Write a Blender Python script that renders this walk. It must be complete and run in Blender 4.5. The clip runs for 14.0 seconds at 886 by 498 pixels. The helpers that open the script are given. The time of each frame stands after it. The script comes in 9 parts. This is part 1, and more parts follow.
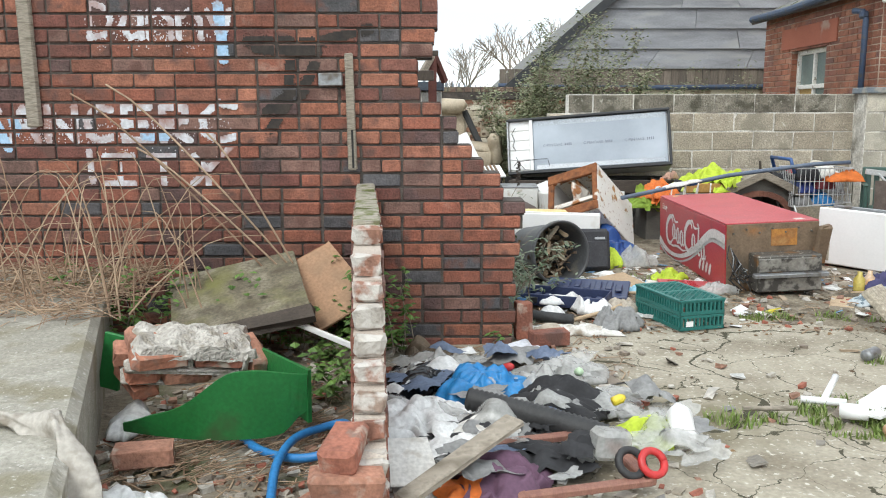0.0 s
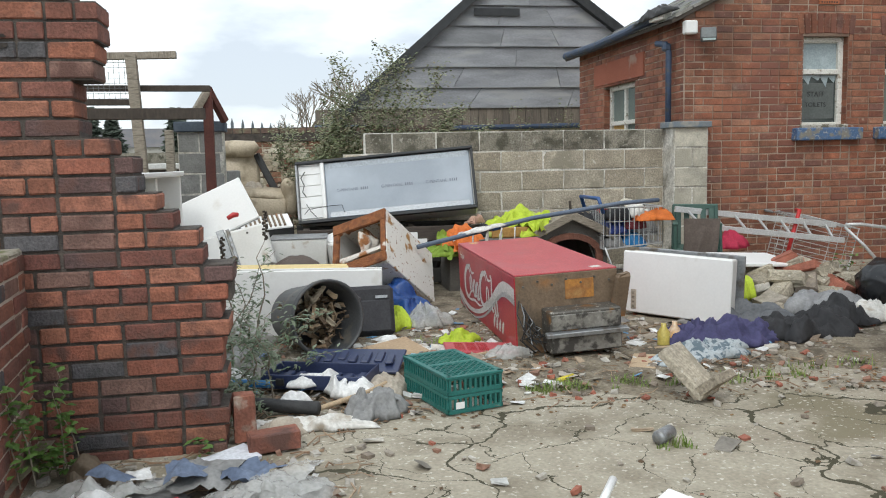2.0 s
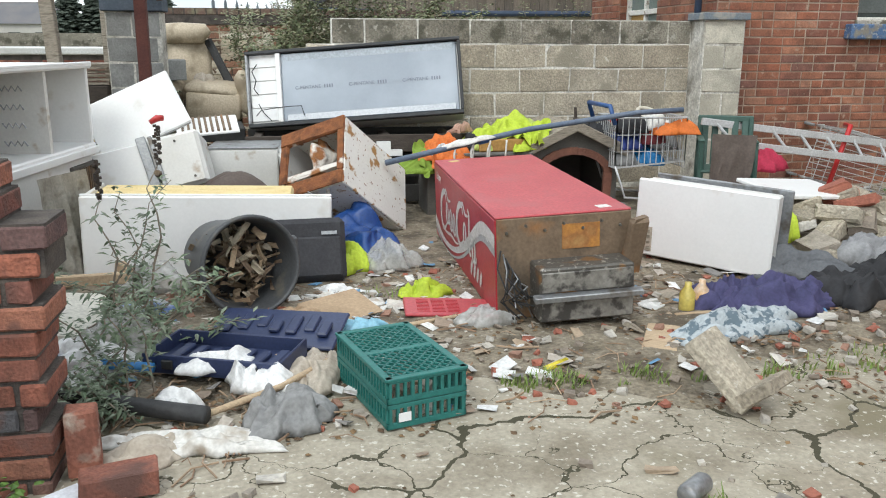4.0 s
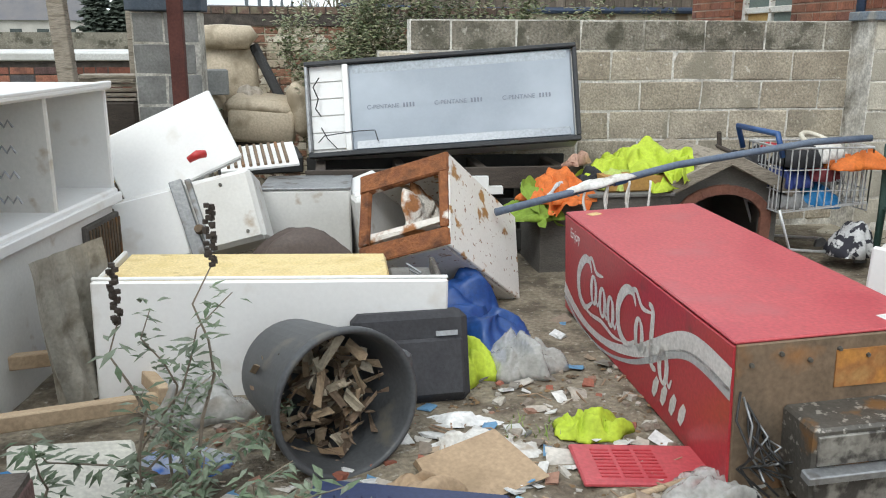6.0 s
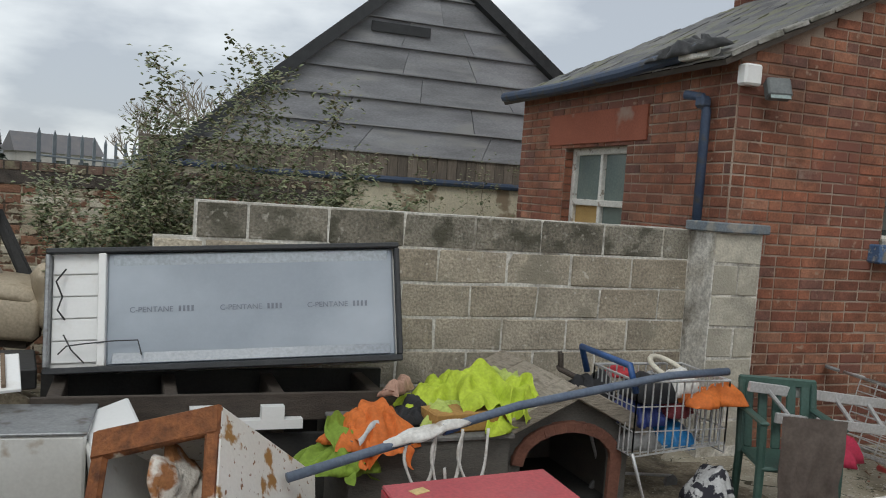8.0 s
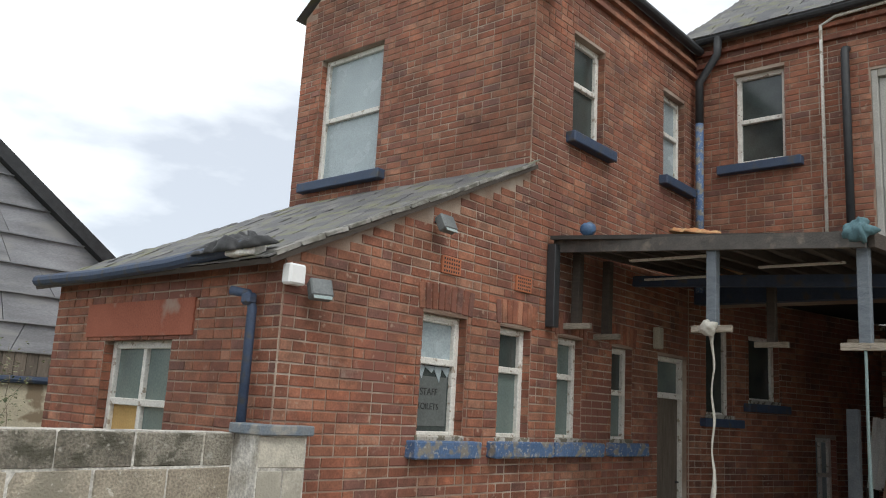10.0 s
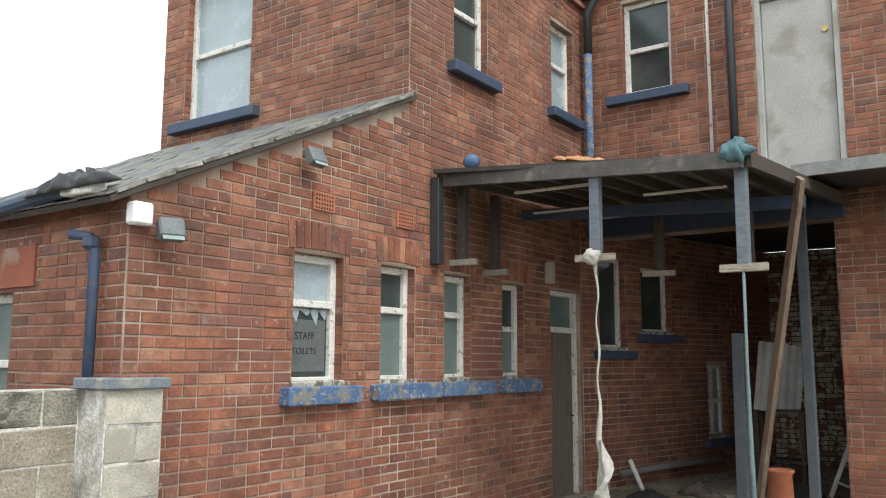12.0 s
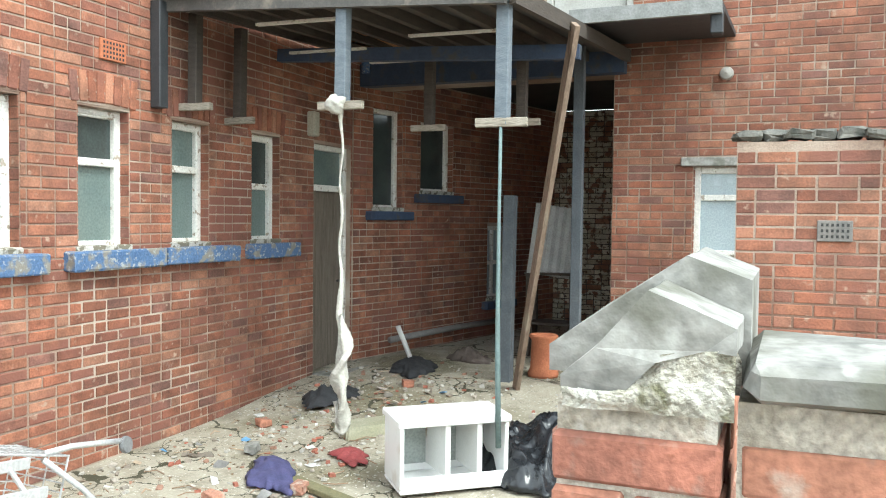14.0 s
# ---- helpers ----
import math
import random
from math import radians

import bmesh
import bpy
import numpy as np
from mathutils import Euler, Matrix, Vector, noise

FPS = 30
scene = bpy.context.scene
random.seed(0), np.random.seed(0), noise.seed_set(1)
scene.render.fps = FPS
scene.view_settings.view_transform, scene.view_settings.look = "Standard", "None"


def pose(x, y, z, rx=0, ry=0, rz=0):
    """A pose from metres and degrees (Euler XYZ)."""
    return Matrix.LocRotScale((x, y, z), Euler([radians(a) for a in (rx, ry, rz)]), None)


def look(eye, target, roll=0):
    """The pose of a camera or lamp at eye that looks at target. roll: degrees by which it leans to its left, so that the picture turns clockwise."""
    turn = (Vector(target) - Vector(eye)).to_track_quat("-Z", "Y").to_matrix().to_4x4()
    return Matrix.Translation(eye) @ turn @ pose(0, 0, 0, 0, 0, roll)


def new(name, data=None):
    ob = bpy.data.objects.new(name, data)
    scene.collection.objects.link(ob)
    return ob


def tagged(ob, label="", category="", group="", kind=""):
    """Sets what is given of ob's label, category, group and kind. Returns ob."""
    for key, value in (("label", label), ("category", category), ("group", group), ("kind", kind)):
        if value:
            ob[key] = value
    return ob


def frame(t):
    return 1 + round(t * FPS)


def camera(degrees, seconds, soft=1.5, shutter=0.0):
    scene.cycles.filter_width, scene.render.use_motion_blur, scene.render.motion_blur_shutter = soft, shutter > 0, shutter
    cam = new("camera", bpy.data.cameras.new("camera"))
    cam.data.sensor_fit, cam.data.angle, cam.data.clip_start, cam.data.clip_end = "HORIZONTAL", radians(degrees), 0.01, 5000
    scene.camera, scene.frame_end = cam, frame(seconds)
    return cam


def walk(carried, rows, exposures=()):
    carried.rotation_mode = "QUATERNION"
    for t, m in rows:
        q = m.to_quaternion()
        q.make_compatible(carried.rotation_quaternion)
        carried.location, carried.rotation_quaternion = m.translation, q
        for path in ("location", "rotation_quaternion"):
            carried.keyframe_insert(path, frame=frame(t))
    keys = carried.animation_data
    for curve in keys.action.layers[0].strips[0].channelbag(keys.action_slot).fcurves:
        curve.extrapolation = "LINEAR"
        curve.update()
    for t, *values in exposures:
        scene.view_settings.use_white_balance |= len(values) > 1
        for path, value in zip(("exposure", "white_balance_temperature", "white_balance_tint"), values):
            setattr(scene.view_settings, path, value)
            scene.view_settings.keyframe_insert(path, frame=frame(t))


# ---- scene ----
cam = camera(56.5, 14.0, 1.05)
PATH = [
    (0, (0.095, 0.145, 1.383), (0.106, 2.118, 1.061), -0.1),
    (0.5, (0.277, 0.46, 1.361), (0.313, 2.432, 1.028), 0.1),
    (1, (0.492, 0.665, 1.361), (0.614, 2.625, 0.98), -0.4),
    (1.5, (0.725, 0.866, 1.375), (0.862, 2.826, 0.999), -0.5),
    (2, (0.907, 1.175, 1.337), (1.253, 3.133, 1.117), -1.2),
    (2.2, (0.985, 1.318, 1.367), (1.381, 3.267, 1.158), -1.8),
    (4.3, (1.398, 2.723, 1.393), (1.719, 4.633, 0.891), 0.3),
    (4.5, (1.411, 2.897, 1.373), (1.729, 4.807, 0.87), 0.3),
    (5, (1.314, 3.306, 1.384), (1.619, 5.217, 0.88), 0.6),
    (5.5, (1.096, 3.706, 1.464), (1.397, 5.616, 0.954), 0.7),
    (6, (1.046, 4.114, 1.478), (1.317, 6.033, 0.985), 0.1),
    (6.5, (1.014, 4.493, 1.572), (1.241, 6.44, 1.18), 0.4),
    (7, (0.995, 4.861, 1.695), (1.227, 6.83, 1.434), 0.3),
    (7.5, (1.111, 5.073, 1.746), (1.463, 7.031, 1.548), 1.1),
    (8, (1.348, 5.245, 1.756), (2.046, 7.114, 1.622), 4.0),
    (8.5, (1.537, 5.368, 1.753), (2.509, 7.112, 1.644), 4.7),
    (9, (1.614, 5.456, 1.811), (2.798, 7.068, 1.842), 5.5),
    (9.2, (1.627, 5.451, 1.858), (2.92, 6.968, 2.019), 5.5),
    (11.3, (1.877, 5.401, 1.871), (3.446, 6.571, 2.283), 0.5),
    (11.5, (1.931, 5.414, 1.846), (3.519, 6.584, 2.179), 0.1),
    (12, (2.182, 5.411, 1.81), (3.804, 6.552, 2.076), 0.2),
    (12.5, (2.426, 5.437, 1.729), (4.099, 6.527, 1.849), 0.7),
    (13, (2.706, 5.519, 1.759), (4.39, 6.594, 1.844), 0.3),
    (13.5, (3.065, 5.489, 1.78), (4.854, 6.381, 1.767), -0.1),
    (14, (3.378, 5.355, 1.881), (5.224, 6.123, 1.802), 0.7),
]
walk(cam, [(t, look(eye, target, roll)) for t, eye, target, roll in PATH],
     exposures=[(0, .63, 6250, 5), (1.5, .45, 6250, 5), (2.2, .2, 6250, 5), (4.3, .5, 6200, 5), (6, .45, 6200, 5), (7, -.05, 6250, 6), (7.5, -.4, 6250, 6), (8, -.38, 6300, 6), (8.5, .02, 6330, 7), (9.2, .2, 6350, 7), (11.3, .15, 6350, 7), (12, .85, 6250, 5), (12.8, 1.58, 6180, 2), (14, 1.74, 6000, -1)])

# ---- world, sun, exposure ----
world = bpy.data.worlds.new("overcast_sky")
scene.world = world
world.use_nodes = True
wn, wl = world.node_tree.nodes, world.node_tree.links
sky = wn.new("ShaderNodeTexSky")
sky.sky_type, sky.sun_disc = "NISHITA", False
sky.sun_elevation, sky.sun_rotation = radians(42), radians(205)
sky_gain = wn.new("ShaderNodeVectorMath")
sky_gain.operation = "SCALE"
sky_gain.inputs["Scale"].default_value = 0.1
wl.new(sky.outputs[0], sky_gain.inputs[0])
wtc = wn.new("ShaderNodeTexCoord")
wmap = wn.new("ShaderNodeMapping")
wmap.inputs["Scale"].default_value = (1.0, 1.0, 2.6)
wl.new(wtc.outputs["Generated"], wmap.inputs[0])
cloud = wn.new("ShaderNodeTexNoise")
cloud.inputs["Scale"].default_value, cloud.inputs["Detail"].default_value = 2.6, 7
wl.new(wmap.outputs[0], cloud.inputs["Vector"])
cramp = wn.new("ShaderNodeValToRGB")
cramp.color_ramp.elements[0].position, cramp.color_ramp.elements[0].color = 0.40, (0.53, 0.55, 0.60, 1)
cramp.color_ramp.elements[1].position, cramp.color_ramp.elements[1].color = 0.58, (1.06, 1.06, 1.06, 1)
wl.new(cloud.outputs[0], cramp.inputs[0])
wmix = wn.new("ShaderNodeMix")
wmix.data_type = "RGBA"
wmix.inputs[0].default_value = 0.88
wl.new(sky_gain.outputs[0], wmix.inputs[6])
wl.new(cramp.outputs[0], wmix.inputs[7])
wl.new(wmix.outputs[2], wn["Background"].inputs[0])
wn["Background"].inputs[1].default_value = 1.3
sun = new("sun", bpy.data.lights.new("sun", "SUN"))
sun.data.energy, sun.data.angle, sun.data.color = 1.2, radians(22), (1.0, 0.96, 0.9)
sun.matrix_world = look((-4, -8, 11), (0, 0, 0))


# ---- mesh builder ----
class Builder:
    """Collects faces of one mesh."""

    def __init__(self):
        self.v, self.f = [], []

    def add(self, verts, faces):
        n = len(self.v)
        self.v += [tuple(p) for p in verts]
        self.f += [tuple(n + i for i in f) for f in faces]
        return self

    def box(self, c, s, rot=(0, 0, 0), b=0.0, jit=0.0):
        """A box of size s round c, its edges cut by b."""
        m = Euler([radians(a) for a in rot]).to_matrix()
        hx, hy, hz = s[0] / 2, s[1] / 2, s[2] / 2
        if b <= 0:
            p = [Vector((x * hx, y * hy, z * hz)) for x in (-1, 1) for y in (-1, 1) for z in (-1, 1)]
            fs = [(0, 1, 3, 2), (4, 6, 7, 5), (0, 4, 5, 1), (2, 3, 7, 6), (0, 2, 6, 4), (1, 5, 7, 3)]
        else:
            b = min(b, hx * 0.9, hy * 0.9, hz * 0.9)
            p, idx = [], {}
            for x in (-1, 1):
                for y in (-1, 1):
                    for z in (-1, 1):
                        for ax in range(3):
                            q = [x * (hx - b), y * (hy - b), z * (hz - b)]
                            q[ax] = (x * hx, y * hy, z * hz)[ax]
                            idx[x, y, z, ax] = len(p)
                            p.append(Vector(q))
            fs = []
            for ax in range(3):
                o = [a for a in range(3) if a != ax]
                for sg in (-1, 1):
                    ring = []
                    for a, c2 in ((-1, -1), (1, -1), (1, 1), (-1, 1)):
                        k = [0, 0, 0]
                        k[ax], k[o[0]], k[o[1]] = sg, a, c2
                        ring.append(idx[k[0], k[1], k[2], ax])
                    fs.append(tuple(ring))
                for a in (-1, 1):
                    for c2 in (-1, 1):
                        k, k2 = [0, 0, 0], [0, 0, 0]
                        k[ax], k[o[0]], k[o[1]] = -1, a, c2
                        k2[ax], k2[o[0]], k2[o[1]] = 1, a, c2
                        fs.append((idx[(*k, o[0])], idx[(*k2, o[0])], idx[(*k2, o[1])], idx[(*k, o[1])]))
            for x in (-1, 1):
                for y in (-1, 1):
                    for z in (-1, 1):
                        fs.append(tuple(idx[x, y, z, a] for a in range(3)))
        if jit:
            p = [q + Vector((random.uniform(-jit, jit), random.uniform(-jit, jit), random.uniform(-jit, jit))) for q in p]
        c = Vector(c)
        return self.add([c + m @ q for q in p], fs)

    def tube(self, pts, r, n=8, caps=True):
        """A round bar along points; r a radius or one a point."""
        pts = [Vector(p) for p in pts]
        rs = r if isinstance(r, (list, tuple)) else [r] * len(pts)
        base = len(self.v)
        side = None
        for i, p in enumerate(pts):
            d = (pts[min(i + 1, len(pts) - 1)] - pts[max(i - 1, 0)]).normalized()
            if side is None:
                side = d.orthogonal().normalized()
            side = (side - d * side.dot(d)).normalized()
            up = d.cross(side)
            for k in range(n):
                a = 2 * math.pi * k / n
                self.v.append(tuple(p + rs[i] * (math.cos(a) * side + math.sin(a) * up)))
        for i in range(len(pts) - 1):
            for k in range(n):
                a, b2 = base + i * n + k, base + i * n + (k + 1) % n
                self.f.append((a, b2, b2 + n, a + n))
        if caps:
            self.f.append(tuple(base + k for k in reversed(range(n))))
            self.f.append(tuple(base + (len(pts) - 1) * n + k for k in range(n)))
        return self

    def prism(self, poly, y0, y1):
        """A polygon in x and z, drawn out from y0 to y1."""
        n = len(poly)
        vs = [(x, y0, z) for x, z in poly] + [(x, y1, z) for x, z in poly]
        fs = [tuple(range(n)), tuple(reversed(range(n, 2 * n)))]
        fs += [(i + n, (i + 1) % n + n, (i + 1) % n, i) for i in range(n)]
        return self.add(vs, fs)

    def lathe(self, prof, n=28, c=(0, 0, 0)):
        """A profile of (radius, z) turned about the z axis."""
        base = len(self.v)
        for r, z in prof:
            for k in range(n):
                a = 2 * math.pi * k / n
                self.v.append((c[0] + r * math.cos(a), c[1] + r * math.sin(a), c[2] + z))
        for i in range(len(prof) - 1):
            for k in range(n):
                a, b2 = base + i * n + k, base + i * n + (k + 1) % n
                self.f.append((a, b2, b2 + n, a + n))
        return self

    def crumple(self, c, size, h, seed=0, n=40, fold=1.0, freq=5.0, rot=0.0, sharp=0.5, crisp=False):
        """A heap of crumpled sheet: folds over an uneven outline, closed below."""
        base = len(self.v)
        off = Vector((seed * 7.31, seed * 3.17, seed * 1.7))
        cr, sr = math.cos(radians(rot)), math.sin(radians(rot))
        for i in range(n + 1):
            for j in range(n + 1):
                u, w = 2 * i / n - 1, 2 * j / n - 1
                x, y = u * math.sqrt(1 - w * w / 2), w * math.sqrt(1 - u * u / 2)
                r = min(1.0, math.hypot(x, y))
                a = math.atan2(y, x)
                edge = 1 + (0.45 * noise.noise(Vector((math.cos(a) * 1.5, math.sin(a) * 1.5, 0)) + off) + .22 * noise.noise(Vector((math.cos(a) * 4, math.sin(a) * 4, 5)) + off)) * r
                q = Vector((x * size[0] * 0.5 * (.5, 1.1, 1.7)[seed % 3], y * size[1] * 0.5 * (1.7, 1.0, .5)[seed % 3], 0)) * (freq * 1.3) + off
                q = q + 0.75 * Vector((noise.noise(q * .7 + Vector((3, 3, 0))), noise.noise(q * .7 + Vector((7, 1, 5))), 0))
                ridge = min(1.0, abs(noise.noise(q)) * 2.6) ** .75
                ridge2 = min(1.0, abs(noise.noise(q * 2.0 + Vector((5, 1, 3)))) * 2.4)
                ridge3 = min(1.0, abs(noise.noise(q * 4.3 + Vector((1, 8, 2)))) * 2.2)
                if crisp:
                    ridge, ridge2, ridge3 = (max(0.0, 1 - abs(noise.noise(q * f + Vector((k, 1, 3)))) * 2.2) for f, k in ((1, 0), (2.0, 5), (4.3, 1)))
                big = noise.noise(q * 0.33 + Vector((2, 9, 4)))
                amp = min(h * .7, .09) * fold
                dome = max(0.0, 1 - r * r) ** 0.62
                z = dome * (h * (.34 + .5 * big) + amp * (1.5 * sharp * ridge ** 1.4 + .30 * ridge2 + .12 * ridge3)) + .3 * amp * (1 - dome) * ridge * (1 - r)
                dx = 0.03 * fold * noise.noise(q * 1.1 + Vector((8, 0, 0)))
                dy = 0.03 * fold * noise.noise(q * 1.1 + Vector((0, 8, 0)))
                X, Y = x * edge * size[0] / 2 + dx, y * edge * size[1] / 2 + dy
                z = max(0.004, z) if r < 0.985 else 0.0
                self.v.append((c[0] + X * cr - Y * sr, c[1] + X * sr + Y * cr, c[2] + z))
        for i in range(n):
            for j in range(n):
                a = base + i * (n + 1) + j
                self.f.append((a, a + n + 1, a + n + 2, a + 1))
        ring = [base + i * (n + 1) for i in range(n + 1)] + [base + n * (n + 1) + j for j in range(1, n + 1)]
        ring += [base + i * (n + 1) + n for i in range(n - 1, -1, -1)] + [base + j for j in range(n - 1, 0, -1)]
        self.f.append(tuple(ring))
        return self

    def sheet(self, c, size, lift, seed=0, n=11, rot=0.0):
        """A torn scrap of sheet with creases, lying loosely: ragged outline, open below."""
        base, off = len(self.v), Vector((seed * 3.7, seed * 1.9, seed * .7))
        cr, sr = math.cos(radians(rot)), math.sin(radians(rot))
        for i in range(n + 1):
            for j in range(n + 1):
                u, w = i / n - .5, j / n - .5
                tear = 1 + .3 * noise.noise(Vector((u * 3, w * 3, 1)) + off) + .25 * noise.noise(Vector((u * 9, w * 9, 4)) + off)
                X, Y = u * size[0] * tear, w * size[1] * tear
                q = Vector((X * 9, Y * 5, 0)) + off
                z = lift * (.6 * abs(noise.noise(q)) * 2.2 + .45 * abs(noise.noise(q * 2.3)) + .5 * (noise.noise(q * .4 + Vector((2, 2, 2))) + .3) + .12)
                edge = 1 - max(abs(u), abs(w)) * 1.3
                self.v.append((c[0] + X * cr - Y * sr, c[1] + X * sr + Y * cr, c[2] + max(.003, z * (.4 + .9 * edge))))
        for i in range(n):
            for j in range(n):
                a = base + i * (n + 1) + j
                self.f.append((a, a + n + 1, a + n + 2, a + 1))
        return self

    def twist(self, pts, rs, turns=3.0, flutes=3, flat=.55, n=20, sub=5):
        """A strip of cloth twisted along points: a fluted, flattened section that turns and swells."""
        pts, fine, fr = [Vector(p) for p in pts], [], []
        for i in range(len(pts) - 1):
            p0, p1, p2, p3 = [pts[max(0, min(len(pts) - 1, i + k))] for k in (-1, 0, 1, 2)]
            for j in range(sub):
                t = j / sub
                fine.append(.5 * ((2 * p1) + (p2 - p0) * t + (2 * p0 - 5 * p1 + 4 * p2 - p3) * t * t + (3 * p1 - p0 - 3 * p2 + p3) * t ** 3))
                fr.append(rs[i] + (rs[i + 1] - rs[i]) * t)
        fine.append(pts[-1])
        fr.append(rs[-1])
        base, side, m = len(self.v), None, len(fine)
        for i, p in enumerate(fine):
            d = (fine[min(i + 1, m - 1)] - fine[max(i - 1, 0)]).normalized()
            side = d.orthogonal().normalized() if side is None else (side - d * side.dot(d)).normalized()
            up, ph = d.cross(side), 2 * math.pi * turns * i / m
            for k in range(n):
                a = 2 * math.pi * k / n
                r = fr[i] * (1 + .28 * math.cos(flutes * a + ph * 1.7) + .3 * noise.noise(Vector((math.cos(a) * 1.5, math.sin(a) * 1.5, i * .33 + p.x))))
                x, y = math.cos(a) * r, math.sin(a) * r * flat
                self.v.append(tuple(p + side * (x * math.cos(ph) - y * math.sin(ph)) + up * (x * math.sin(ph) + y * math.cos(ph))))
        for i in range(m - 1):
            for k in range(n):
                a, b2 = base + i * n + k, base + i * n + (k + 1) % n
                self.f.append((a, b2, b2 + n, a + n))
        self.f += [tuple(base + k for k in reversed(range(n))), tuple(base + (m - 1) * n + k for k in range(n))]
        return self

    def mesh(self, name, smooth=False):
        me = bpy.data.meshes.new(name)
        me.from_pydata(self.v, [], self.f)
        if smooth:
            me.polygons.foreach_set("use_smooth", [True] * len(me.polygons))
        me.update()
        return me


def part(name, bd, material, parent=None, label="", smooth=False, m=None):
    """One mesh object from a builder, a mesh or a bmesh, under a thing or a part."""
    if isinstance(bd, Builder):
        me = bd.mesh(name, smooth)
        fix = bmesh.new()
        fix.from_mesh(me)
        bmesh.ops.recalc_face_normals(fix, faces=fix.faces)
        fix.to_mesh(me)
        fix.free()
    else:
        me = bd
    if material and not me.materials:
        me.materials.append(material)
    ob = new(name, me)
    if parent:
        ob.parent = parent
    if m is not None:
        ob.matrix_basis = m
    if label:
        ob["label"] = label
    return ob


def thing(name, label, category, m=None, group="", kind=""):
    """The Empty at the base of a thing that has parts."""
    ob = new(name)
    ob.empty_display_size = 0.1
    if m is not None:
        ob.matrix_basis = m
    return tagged(ob, label, category, group, kind)


def solo(name, bd, material, label, category, m=None, smooth=False, group="", kind=""):
    """A thing of one mesh."""
    return tagged(part(name, bd, material, None, "", smooth, m), label, category, group, kind)


# ---- materials ----
def rgb(c):
    return (c[0], c[1], c[2], 1.0)


def surf(name, cols, rough=0.7, scale=8.0, bump=0.15, metal=0.0, pieces=False, stain=None, stain_at=0.55, stain_scale=2.0,
         fine=60.0, stretch=(1, 1, 1), spec=0.5, stain_soft=0.12, bump_d=0.01, grit=.15, crease=0.0, sheen=0.0, second=None, second_at=0.6, second_scale=9.0, weather=0.0):
    """Colour varied at two scales, grain, optional stains of their own shape, relief."""
    mt = bpy.data.materials.new(name)
    mt.use_nodes = True
    N, L = mt.node_tree.nodes, mt.node_tree.links
    bsdf = N["Principled BSDF"]
    tc, oi = N.new("ShaderNodeTexCoord"), N.new("ShaderNodeObjectInfo")
    gain = N.new("ShaderNodeVectorMath")
    gain.operation = "SCALE"
    gain.inputs[0].default_value = (17, 29, 41)
    L.new(oi.outputs["Random"], gain.inputs["Scale"])
    addv = N.new("ShaderNodeVectorMath")
    L.new(tc.outputs["Object"], addv.inputs[0])
    L.new(gain.outputs[0], addv.inputs[1])
    mp = N.new("ShaderNodeMapping")
    mp.inputs["Scale"].default_value = stretch
    L.new(addv.outputs[0], mp.inputs[0])

    def noise_at(sc, detail=4.0):
        n = N.new("ShaderNodeTexNoise")
        n.inputs["Scale"].default_value, n.inputs["Detail"].default_value = sc, detail
        L.new(mp.outputs[0], n.inputs["Vector"])
        return n

    def ramp(src, stops):
        r = N.new("ShaderNodeValToRGB")
        e = r.color_ramp.elements
        while len(e) < len(stops):
            e.new(0.5)
        for el, (p, c) in zip(e, stops):
            el.position, el.color = p, c
        L.new(src, r.inputs[0])
        return r

    def mix(kind, fac, a, b):
        x = N.new("ShaderNodeMix")
        x.data_type, x.blend_type = "RGBA", kind
        for sock, val in ((0, fac), (6, a), (7, b)):
            if hasattr(val, "links"):
                L.new(val, x.inputs[sock])
            else:
                x.inputs[sock].default_value = val
        return x.outputs[2]

    big, grain = noise_at(scale, 5), noise_at(fine, 3)
    if pieces:
        geo = N.new("ShaderNodeNewGeometry")
        ad = N.new("ShaderNodeMath")
        L.new(oi.outputs["Random"], ad.inputs[0])
        L.new(geo.outputs["Random Per Island"], ad.inputs[1])
        fr = N.new("ShaderNodeMath")
        fr.operation = "FRACT"
        L.new(ad.outputs[0], fr.inputs[0])
        stops = [(i / len(cols), rgb(c)) for i, c in enumerate(cols)]
        rc = ramp(fr.outputs[0], stops)
        rc.color_ramp.interpolation = "CONSTANT" if len(cols) > 3 else "LINEAR"
        shade = ramp(big.outputs[0], [(0.3, (0.72, 0.72, 0.72, 1)), (0.7, (1.18, 1.18, 1.18, 1))])
        col = mix("MULTIPLY", 1.0, rc.outputs[0], shade.outputs[0])
    else:
        stops = [(0.32 + 0.36 * i / max(1, len(cols) - 1), rgb(c)) for i, c in enumerate(cols)]
        col = ramp(big.outputs[0], stops).outputs[0]
    gr = ramp(grain.outputs[0], [(0.3, (1 - grit, 1 - grit, 1 - grit, 1)), (0.7, (1 + grit, 1 + grit, 1 + grit, 1))])
    col = mix("MULTIPLY", 1.0, col, gr.outputs[0])
    if weather:
        pos = N.new("ShaderNodeNewGeometry")
        for wsc, lo, hi in ((.9, 1 - weather, 1 + weather * .35), (4.5, 1 - weather * .7, 1 + weather * .3)):
            wn = N.new("ShaderNodeTexNoise")
            wn.inputs["Scale"].default_value, wn.inputs["Detail"].default_value = wsc, 7
            wn.inputs["Roughness"].default_value = .62
            L.new(pos.outputs["Position"], wn.inputs["Vector"])
            col = mix("MULTIPLY", 1.0, col, ramp(wn.outputs[0], [(.36, (lo * 1.0, lo * 1.04, lo * 1.06, 1)), (.62, (hi, hi, hi, 1))]).outputs[0])
        wl = N.new("ShaderNodeTexNoise")
        wl.inputs["Scale"].default_value, wl.inputs["Detail"].default_value = 2.6, 9
